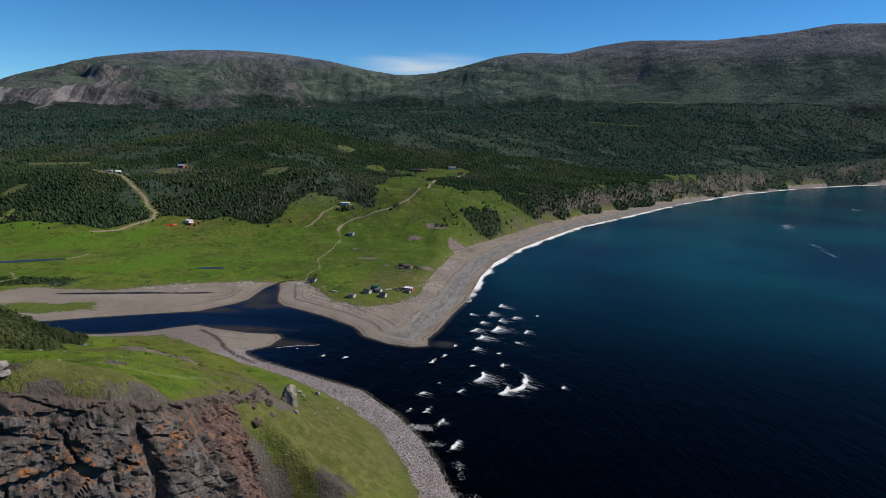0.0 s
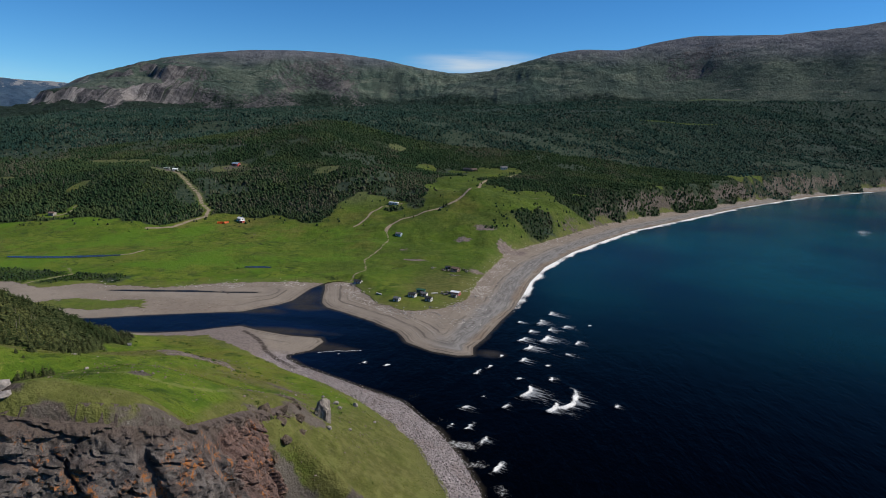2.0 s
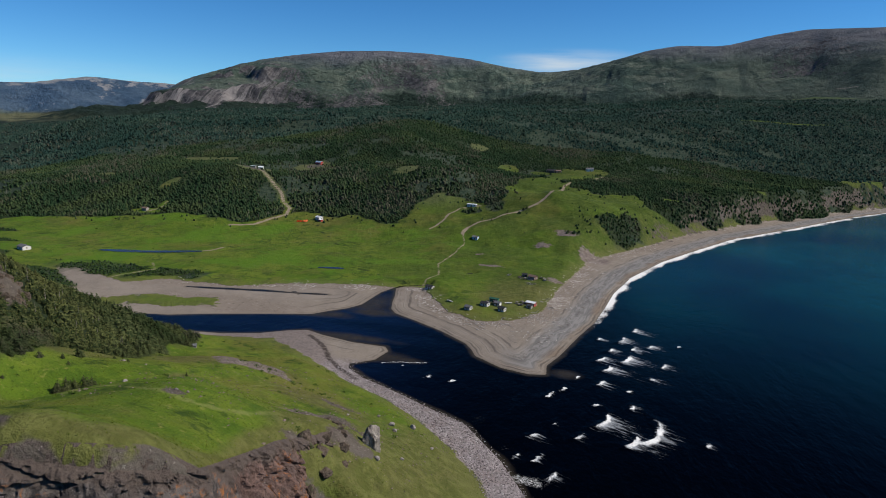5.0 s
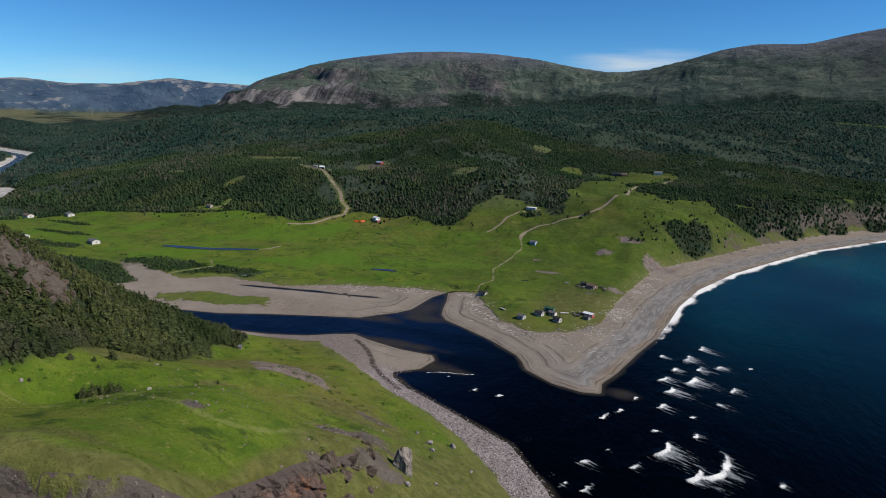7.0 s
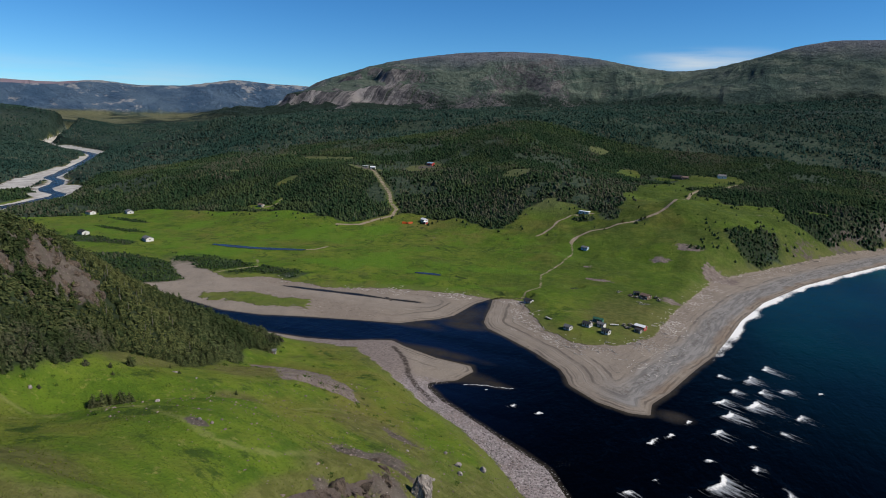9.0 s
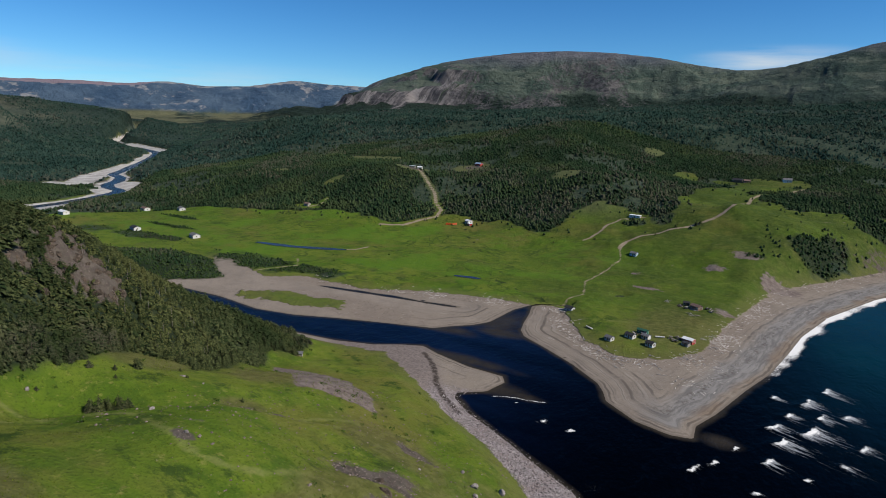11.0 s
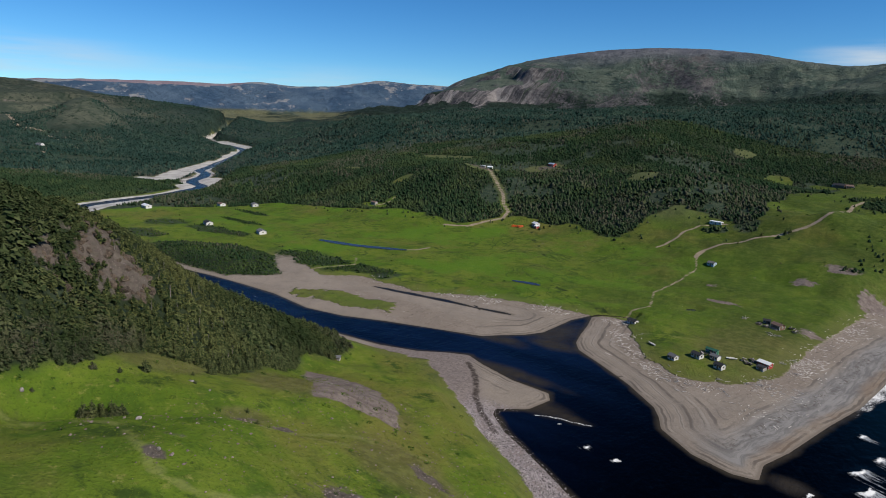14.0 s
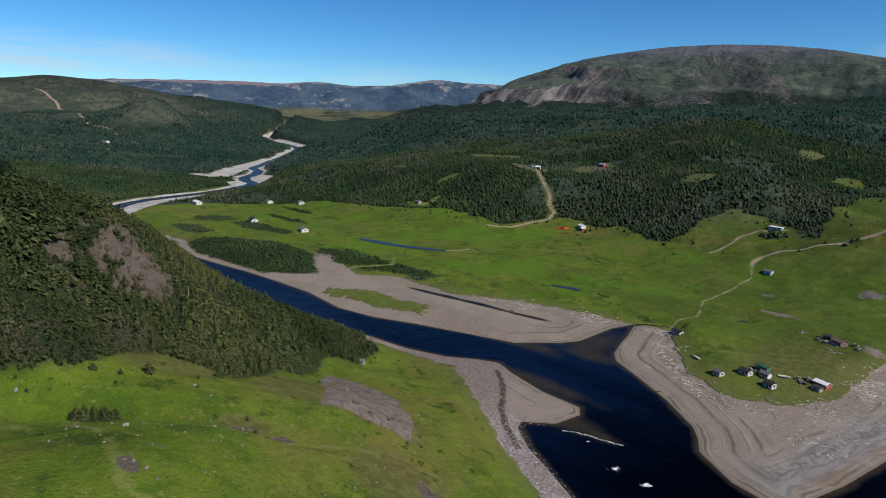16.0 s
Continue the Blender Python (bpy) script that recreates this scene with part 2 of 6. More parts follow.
FAR_RANGE = [(-4640, 700, 215), (-4582, 1088, 220), (-4470, 1522, 250), (-4297, 1992, 268), (-4106, 2385, 276), (-3950, 2649, 270), (-3817, 2847, 296), (-3672, 3042, 272), (-3486, 3263, 283),
             (-3257, 3503, 338), (-3072, 3673, 317), (-2912, 3806, 315), (-2600, 4000, 260)]
WEST_HILL = [(-3060, 300, 190), (-2918, 743, 190), (-2884, 889, 213), (-2828, 1077, 199), (-2771, 1235, 172), (-2719, 1357, 140)]


# rim of the sea cliff, and how it falls to the shore
CLIFF_RIM = [(-190, 84, 92), (-140, 92, 87), (-100, 99, 83), (-80, 106, 78), (-66, 116, 72), (-58, 126, 67), (-60, 146, 59), (-66, 168, 49), (-64, 188, 40), (-58, 200, 32)]


def crest(x, y, line, width, power, rough, seed, ledge=110, bold=None):
    """A ridge along a line of summits, falling away to both sides."""
    P = np.asarray(line, float)
    d, _ = poly_dist(x, y, P)
    s = np.linspace(0, len(P) - 1, 4 * len(P))
    top, total = 0, 0
    for px, py, pz in zip(*(np.interp(s, np.arange(len(P)), P[:, c]) for c in range(3))):
        w = 1 / ((x - px) ** 2 + (y - py) ** 2 + 900.0) ** 2
        top, total = top + w * pz, total + w
    gully = ridged(x, y, 420, seed, 5) * rough * smooth(60, 420, d) + ridged(x, y, 150, seed + 7, 3) * rough * 0.22 * smooth(30, 200, d)
    h = (top / total + gully) * np.exp(-((d / width) ** power))
    # rock steps: short cliffs with benches between them
    q = (h + 30 * fbm(x, y, 330, seed + 3, 3)) / ledge
    n = np.floor(q)
    k = np.clip(0.10 + 0.6 * vnoise(x, y, 520, seed + 5), 0, 0.5)
    if bold is not None:
        k = np.maximum(k, 0.5 * smooth(bold + 260, bold - 120, x) * smooth(-2810, -2700, x))
    return h + (n + smooth(0.34, 0.72, q - n) - q) * ledge * 0.8 * k * smooth(20, 110, h) * smooth(10, 150, d)


def water_side(x, y):
    """Distance to the water's edge, positive on land."""
    d = -signed(x, y, SEA)
    r, s = poly_dist(x, y, RIVER)
    w = np.interp(s, [0, 3, 6, 9, 12, 15, 18, 25], [10, 9, 9, 9, 10, 9, 12, 16])
    d = np.minimum(d, r - w)
    for line, w in ((CREEK, 2.0 + 0.9 * vnoise(x, y, 12, 18)), (INLET, 1.3)):
        r, s = poly_dist(x, y, line)
        end = len(line) - 1
        d = np.minimum(d, r - w * np.clip(0.35 + np.minimum(s, end - s) * 1.3, 0, 1))
    return d


def turf_side(x, y):
    """Distance to the edge of the turf, positive on turf."""
    a = np.maximum(signed(x, y, TURF_NORTH), signed(x, y, TURF_SOUTH))
    isl = 1 - np.hypot((x + 277) / 45, (y - 385 - (x + 277) * 0.16) / 10) + 0.30 * vnoise(x, y, 9, 19) + 0.2 * vnoise(x, y, 3.5, 20)
    isl2 = 1 - np.hypot((x + 452) / 62, (y - 392) / 30)
    a = np.maximum(a, np.maximum(isl * 9, isl2 * 30))
    r, _ = poly_dist(x, y, RIVER)
    g = r - 17 - 5 * vnoise(x, y, 60, 17)
    for w, line in GRAVEL:
        d, _ = poly_dist(x, y, line)
        g = np.minimum(g, d - w)
    return np.where(x < -640, np.minimum(a, g), a)


def base_height(x, y):
    z = np.full(x.shape, WEIGHTS[-1])
    for (cx, cy, _), w in zip(CONTROL, WEIGHTS):
        z = z - w * np.sqrt((x - cx) ** 2 + (y - cy) ** 2 + 64.0)
    return z


def land(x, y):
    """Height of the ground, and the fields from which its cover follows."""
    shape = x.shape
    x, y = x.ravel(), y.ravel()
    wd, td = water_side(x, y), turf_side(x, y)
    z = base_height(x, y)
    far = np.hypot(x - 10, y - 65)
    hilly = smooth(4, 30, z)
    z = z + fbm(x, y, 60, 3, 4) * 1.6 * hilly + (fbm(x, y, 9, 9, 3) * 0.36 + fbm(x, y, 28, 10, 2) * 0.5 * hilly) * smooth(2, 6, z)
    z = z + fbm(x, y, 260, 5, 4) * 9 * smooth(600, 1500, far) * hilly + fbm(x, y, 640, 6, 2) * 13 * smooth(1400, 2100, far) * hilly * smooth(-1500, -900, x)
    z = z + 3.4 * fbm(x, y, 46, 64, 3) * smooth(560, 620, y) * smooth(900, 800, y) * smooth(-190, -120, x)
    # sea cliff
    P = np.asarray(CLIFF_RIM, float)
    cd, cs = poly_dist(x, y, P)
    rim = np.interp(cs, np.arange(len(P)), P[:, 2])
    out = inside(x, y, [q[:2] for q in CLIFF_RIM] + [(40, 240), (200, 200), (100, -400), (-250, -400), (-200, 60)])
    cut = rim - 0.6 - np.interp(cs, [6.2, 7.6], [6.0, 0.8]) * cd
    fade = smooth(8.9, 8.0, cs) * smooth(0.0, 0.6, cs)
    z = np.where(out & (cd < 60), z - np.maximum(z - np.maximum(cut, 6), 0) * fade, z)
    # brow of the terrace: the turf breaks off towards the swale behind it
    B = [(-150, 150), (-135, 156), (-131, 166), (-122, 175), (-116, 185), (-112, 197), (-109, 203), (-106, 209), (-103, 217), (-99, 228)]
    bd, bs = poly_dist(x, y, B)
    back = inside(x, y, B + [(-150, 240), (-190, 200)])
    bd = np.where(back, bd, -bd)
    z = z - 2.6 * smooth(-1.5, 4.5, bd) * smooth(24, 7, bd) * smooth(0, 1.2, bs) * smooth(9, 7.6, bs)
    # broken ground where the cliff runs out
    z = z + np.exp(-((x + 57) / 12) ** 2 - ((y - 190) / 24) ** 2) * (1.5 * ridged(x, y, 11, 62, 4) + 0.4 * fbm(x, y, 3, 63, 2))
    z = np.maximum(z, 2.2 + 0.4 * vnoise(x, y, 30, 4))
    for line, w, p, r, sd, ledge, bold in ((MASSIF, 560, 2.0, 58, 21, 150, -1800), (HIGH_MOOR, 620, 1.7, 40, 33, 36, None), (FAR_RANGE, 420, 1.6, 44, 44, 100, None), (WEST_HILL, 520, 1.6, 16, 55, 60, None)):
        z = np.maximum(z, crest(x, y, line, w, p, r, sd, ledge, bold))
    # wooded knoll with a bare top under the western hill
    z = z + 50 * np.exp(-((0.37 * (x + 1837) + 0.93 * (y - 878)) / 105) ** 2 - ((0.93 * (x + 1837) - 0.37 * (y - 878)) / 150) ** 2)
    for way, w in PONDS:
        r, _ = poly_dist(x, y, way)
        z = z + (POND_LEVEL - 0.25 - z) * smooth(w + 5, w, r)
    beach = np.clip(wd, -40, 60)
    steep = np.interp(y, [150, 260, 330], [0.28, 0.2, 0.085])
    prof = np.where(wd > 0, 3.4 * (1 - np.exp(-np.maximum(wd, 0) * steep / 3.4)), beach * 0.10)
    prof = prof + np.where(wd > 2, 0.18 * fbm(x, y, 14, 61, 3), 0)
    k = smooth(-3, np.interp(y, [560, 680, 800, 950], [14, 34, 26, 20]), td)
    k = np.where(wd < 4, k * smooth(0, 4, wd), k)
    z = prof * (1 - k) + z * k
    return z.reshape(shape), wd.reshape(shape), td.reshape(shape)


# ---------------------------------------------------------------- cover of the land
FOREST_EDGE = [(-800, 340), (-735, 400), (-718, 470), (-671, 524), (-630, 586), (-577, 603), (-505, 622), (-439, 632), (-369, 645), (-345, 668), (-332, 690), (-312, 692), (-291, 680),
               (-250, 688), (-228, 676), (-214, 664), (-203, 668), (-206, 704), (-196, 730), (-170, 744), (-150, 742), (-132, 728), (-116, 700), (-106, 686), (-92, 690), (-80, 702), (-88, 740),
               (-105, 795), (-100, 874), (-84, 920), (-61, 985), (-54, 1034), (10, 1064), (16, 1000), (-20, 930), (-34, 886), (-28, 860), (1, 806), (30, 815),
               (52, 820), (66, 772), (112, 808), (160, 864), (218, 936), (374, 1104), (562, 1278), (780, 1460), (1112, 1664), (2200, 2030), (3600, 2270)]
FOREST_N = FOREST_EDGE + [(4900, 3000), (4900, 4900), (-4900, 4900), (-4900, 2400), (-4900, 300), (-820, 335)]
FOREST_S = [(-197, 322), (-190, 304), (-186, 280), (-172, 262), (-160, 240), (-154, 224), (-162, 214), (-166, 203), (-160, 190), (-152, 178), (-150, 164),
            (-146, 128), (-160, 60), (-180, 0), (-260, -300), (-800, -2500), (-4900, -2500), (-4900, 400), (-780, 335), (-640, 328), (-480, 318), (-300, 326), (-230, 331)]
THICKET = [(-512, 368), (-505, 402), (-455, 428), (-400, 424), (-352, 394), (-383, 367), (-475, 358)]
COPSES = [(-540, 452, 34, 12), (-500, 456, 16, 8), (-560, 500, 40, 5), (-560, 395, 26, 14), (-610, 440, 22, 16), (28, 690, 18, 22), (44, 712, 12, 16), (-16, 642, 9, 4), (-68, 700, 5, 4), (-216, 674, 10, 8), (-126, 700, 9, 6),
          (-366, 442, 46, 16), (-318, 448, 30, 12), (-600, 540, 26, 5)]
CLEARINGS = [(-562, 870, 46, 18), (-524, 722, 9, 20), (-404, 888, 22, 34), (-452, 798, 27, 28), (-240, 828, 17, 24), (-199, 1115, 16, 24), (-495, 640, 20, 6), (-318, 684, 20, 13), (-640, 742, 16, 8),
             (-70, 1016, 26, 12), (96, 836, 14, 8), (222, 962, 9, 9), (392, 1150, 16, 16), (418, 1172, 15, 13), (446, 1196, 14, 12), (-60, 1500, 120, 3), (430, 1750, 180, 5), (-130, 1010, 16, 30), (-298, 678, 15, 11), (-129, 715, 15, 10), (-8, 1046, 14, 12), (-106, 625, 10, 8), (-498, 642, 8, 7), (-637, 571, 12, 10), (-668, 544, 12, 10), (-708, 470, 12, 10)]
CRAGGY = [(-200, 187, 8, 7), (-201, 200, 7, 8), (-207, 207, 9, 10), (-203, 216, 9, 6), (-197, 215, 5, 7), (-222, 212, 12, 8), (-190, 190, 4, 4)]
OUTCROP = [(-207, 207, 4, 5), (-203, 217, 5, 3), (-198, 214, 3, 4)]
SCAR = [(-179, 276), (-165, 281), (-149, 282), (-123, 272), (-110, 260), (-118, 248), (-128, 238), (-146, 250), (-166, 262)]
SCARS = [ (-82, 241, 9, 4), (-76, 203, 10, 7), (-70, 213, 7, 10), (-60, 196, 5, 8), (-54, 196, 3, 6), (-64, 210, 10, 4), (-33, 178, 7, 6), (-117, 205, 2.5, 5), (-112, 213, 2, 4), (-77, 547, 12, 5), (-95, 169, 4, 2.5),
         (-20, 640, 14, 9), (8, 612, 20, 16), (-40, 612, 11, 7), (-22, 520, 9, 10), (-66, 178, 5, 4), (-84, 112, 5, 4), (-405, 894, 17, 22), (-453, 802, 26, 22), (60, 830, 7, 5), (-92, 580, 8, 3)]
LANES = {  # half width, way
    "low_track": (0.7, [(-121, 479), (-112, 507), (-121, 539), (-116, 585), (-114, 613), (-121, 634)]),
    "farm_track": (1.9, [(-121, 634), (-119, 652), (-110, 665), (-82, 689), (-57, 711), (-44, 738), (-40, 790), (-36, 850), (-30, 884), (0, 937), (14, 990)]),
    "hut_track": (2.2, [(-380, 628), (-357, 639), (-352, 664), (-342, 684), (-347, 703), (-362, 715), (-375, 734), (-398, 757), (-422, 779), (-446, 806)]),
    "wood_track": (1.6, [(-495, 636), (-485, 649), (-489, 668)]),
    "shed_track": (1.3, [(-160, 650), (-152, 668), (-150, 688), (-141, 709), (-118, 717)]),
    "pond_bar": (1.6, [(-340, 519), (-334, 530), (-332, 546)]),
    "hill_road": (3.4, [(-1298, 569), (-1377, 603), (-1350, 640), (-1400, 670), (-1654, 707)]),
    "valley_road": (5.0, [(-1690, 712), (-1756, 678), (-1828, 692), (-2042, 724), (-2457, 808), (-2545, 822), (-2610, 814), (-2660, 796)]),
    "path": (0.9, [(-350, 412), (-345, 430), (-333, 452), (-350, 470)]),
    "bluff_path": (0.4, [(2, 760), (22, 782), (40, 780), (60, 800)]),
}
PALE = [[(-150, 150), (-135, 156), (-132, 166), (-122, 175), (-116, 185), (-112, 197), (-109, 203), (-106, 209), (-103, 217), (-100, 226)], [(-130, 148), (-133, 169), (-117, 181)], [(-97, 168), (-87, 167), (-80, 171), (-75, 187)], [(-115, 201), (-108, 222), (-103, 235), (-91, 253)], [(-127, 167), (-113, 171), (-89, 166)],
        [(-96, 455), (-70, 462), (-40, 470), (-20, 500)], [(-26, 452), (-30, 500), (-24, 540)]]


def ellipses(x, y, rows):
    f = np.full(x.shape, -9.0)
    for cx, cy, a, b in rows:
        f = np.maximum(f, 1 - np.hypot((x - cx) / a, (y - cy) / b))
    return f


def forest_field(x, y):
    """Positive where trees stand, in metres from the wood's edge."""
    shape = x.shape
    x, y = x.ravel(), y.ravel()
    f = np.maximum(signed(x, y, FOREST_N), signed(x, y, FOREST_S))
    f = np.maximum(f, signed(x, y, THICKET))
    f = f + 11 * fbm(x, y, 45, 71, 3) * smooth(380, 600, y) + 1.5 * vnoise(x, y, 11, 72)
    f = f + (12 + 4 * vnoise(x, y, 50, 80)) * smooth(760, 830, y) * smooth(40, 90, x)
    f = np.maximum(f, ellipses(x, y, COPSES) * 9 + 2.6 * vnoise(x, y, 9, 74) + 1.2 * vnoise(x, y, 4, 75))
    f = np.minimum(f, -ellipses(x, y, CLEARINGS) * 22 + 4 * vnoise(x, y, 11, 81) + 2 * vnoise(x, y, 5, 82))
    r, _ = poly_dist(x, y, RIVER)
    f = np.minimum(f, np.where(x < -640, r - 20, 99))
    f = np.minimum(f, (4350 - np.hypot(x - 10, y - 65)) * 0.1 + 22 * fbm(x, y, 300, 75, 4))
    for w, line in GRAVEL:
        d, _ = poly_dist(x, y, line)
        f = np.minimum(f, d - w - 2)
    for name, (w, way) in LANES.items():
        if name not in ("hill_road", "valley_road"):
            d, _ = poly_dist(x, y, way)
            f = np.minimum(f, d - w - 2.6)
    return f.reshape(shape)


def glades(x, y):
    """Where the wood thins out to scrub."""
    return smooth(0.25, 0.95, fbm(x, y, 55, 5, 3) + 0.7 * vnoise(x, y, 190, 15))


def axis_lines(stops):
    out = [stops[0][0]]
    for (a, s0), (b, s1) in zip(stops[:-1], stops[1:]):
        v = a
        while v < b - 1e-6:
            s = s0 + (s1 - s0) * (v - a) / (b - a)
            v = min(b, v + s)
            out.append(v)
    return np.array(out)


GX = axis_lines([(-4900, 90), (-3300, 30), (-2800, 20), (-1600, 18), (-700, 6.5), (-560, 4.2), (-270, 2.0), (-220, 1.5), (-20, 1.7), (30, 2.8), (160, 5.5), (600, 18), (1500, 36), (2100, 50), (4900, 180)])
GY = axis_lines([(-4900, 400), (-200, 20), (40, 4), (90, 1.6), (330, 1.6), (430, 2.0), (560, 3.0), (760, 5), (1200, 10), (2000, 24), (2900, 26), (3250, 17), (4150, 22), (4400, 40), (4900, 80)])
MX, MY = np.meshgrid(GX, GY)
MZ, WD, TD = land(MX, MY)
FF = np.minimum(forest_field(MX, MY), (250 + 40 * vnoise(MX, MY, 380, 78) - MZ) * 0.2)
LANE = np.full(MX.shape, 99.0)
for _w, _way in LANES.values():
    _dd, _ = poly_dist(MX.ravel(), MY.ravel(), _way)
    LANE = np.minimum(LANE, _dd.reshape(MX.shape) - _w)


PALEF = np.full(MX.shape, 99.0)
for _way in PALE:
    _dd, _ = poly_dist(MX.ravel(), MY.ravel(), _way)
    PALEF = np.minimum(PALEF, _dd.reshape(MX.shape))
_oc = np.clip(ellipses(MX, MY, OUTCROP) * 2.5, 0, 1)
MZ = MZ + _oc * (1.0 + 2.2 * ridged(MX, MY, 7, 15, 3))


def height_at(x, y):
    """Height of the ground mesh at places."""
    x, y = np.asarray(x, float), np.asarray(y, float)
    i = np.clip(np.searchsorted(GX, x) - 1, 0, len(GX) - 2)
    j = np.clip(np.searchsorted(GY, y) - 1, 0, len(GY) - 2)
    u, v = (x - GX[i]) / (GX[i + 1] - GX[i]), (y - GY[j]) / (GY[j + 1] - GY[j])
    return (MZ[j, i] * (1 - u) + MZ[j, i + 1] * u) * (1 - v) + (MZ[j + 1, i] * (1 - u) + MZ[j + 1, i + 1] * u) * v


# ---------------------------------------------------------------- materials
class Nodes:
    """Short hand for node materials."""

    def __init__(self, name):
        self.mat = bpy.data.materials.new(name)
        self.mat.use_nodes = True
        self.nt = self.mat.node_tree
        self.nt.nodes.clear()
        self.out = self.nt.nodes.new("ShaderNodeOutputMaterial")
        self.bsdf = self.nt.nodes.new("ShaderNodeBsdfPrincipled")
        self.nt.links.new(self.bsdf.outputs[0], self.out.inputs["Surface"])
        self.co = None

    def node(self, kind, **props):
        n = self.nt.nodes.new(kind)
        for k, v in props.items():
            setattr(n, k, v)
        return n

    def put(self, socket, value):
        if hasattr(value, "is_output"):
            self.nt.links.new(value, socket)
        elif isinstance(value, tuple) and len(value) == 3 and socket.type == "RGBA":
            socket.default_value = (*value, 1)
        else:
            socket.default_value = value

    def coords(self):
        if self.co is None:
            self.co = self.node("ShaderNodeNewGeometry").outputs["Position"]
        return self.co

    def noise(self, size, detail=3, rough=0.55, vec=None, stretch=None, distort=0.0):
        n = self.node("ShaderNodeTexNoise")
        v = vec or self.coords()
        if stretch:
            m = self.node("ShaderNodeMapping")
            m.inputs["Scale"].default_value = stretch
            self.put(m.inputs["Vector"], v)
            v = m.outputs[0]
        self.put(n.inputs["Vector"], v)
        n.inputs["Scale"].default_value, n.inputs["Detail"].default_value = 1 / size, detail
        n.inputs["Roughness"].default_value, n.inputs["Distortion"].default_value = rough, distort
        return n.outputs[0]

    def cells(self, size, feature="F1", vec=None, out="Distance"):
        n = self.node("ShaderNodeTexVoronoi", feature=feature)
        self.put(n.inputs["Vector"], vec or self.coords())
        n.inputs["Scale"].default_value = 1 / size
        return n.outputs[out]

    def field(self, name):
        return self.node("ShaderNodeAttribute", attribute_name=name).outputs["Fac"]

    def math(self, op, a, b=0.0, c=0.0):
        n = self.node("ShaderNodeMath", operation=op)
        for s, v in zip(n.inputs, (a, b, c)):
            self.put(s, v)
        return n.outputs[0]

    def step(self, v, lo, hi, to0=0.0, to1=1.0):
        n = self.node("ShaderNodeMapRange", interpolation_type="SMOOTHSTEP")
        for s, w in zip(("Value", "From Min", "From Max", "To Min", "To Max"), (v, lo, hi, to0, to1)):
            self.put(n.inputs[s], w)
        return n.outputs[0]

    def mix(self, f, a, b):
        n = self.node("ShaderNodeMix", data_type="RGBA")
        self.put(n.inputs["Factor"], f)
        self.put(n.inputs["A"], a)
        self.put(n.inputs["B"], b)
        return n.outputs["Result"]

    def wobble(self, v, amount, size, detail=3):
        """A field with an uneven edge."""
        return self.math("ADD", v, self.math("MULTIPLY", self.math("SUBTRACT", self.noise(size, detail), 0.5), amount))

    def bump(self, h, strength, dist):
        n = self.node("ShaderNodeBump")
        n.inputs["Strength"].default_value, n.inputs["Distance"].default_value = strength, dist
        self.put(n.inputs["Height"], h)
        self.nt.links.new(n.outputs[0], self.bsdf.inputs["Normal"])

    def finish(self, color, rough=0.9, **more):
        self.put(self.bsdf.inputs["Base Color"], color)
        self.put(self.bsdf.inputs["Roughness"], rough)
        self.put(self.bsdf.inputs["Specular IOR Level"], more.pop("spec", 0.2))
        for k, v in more.items():
            self.put(self.bsdf.inputs[k.replace("_", " ")], v)
        return self.mat


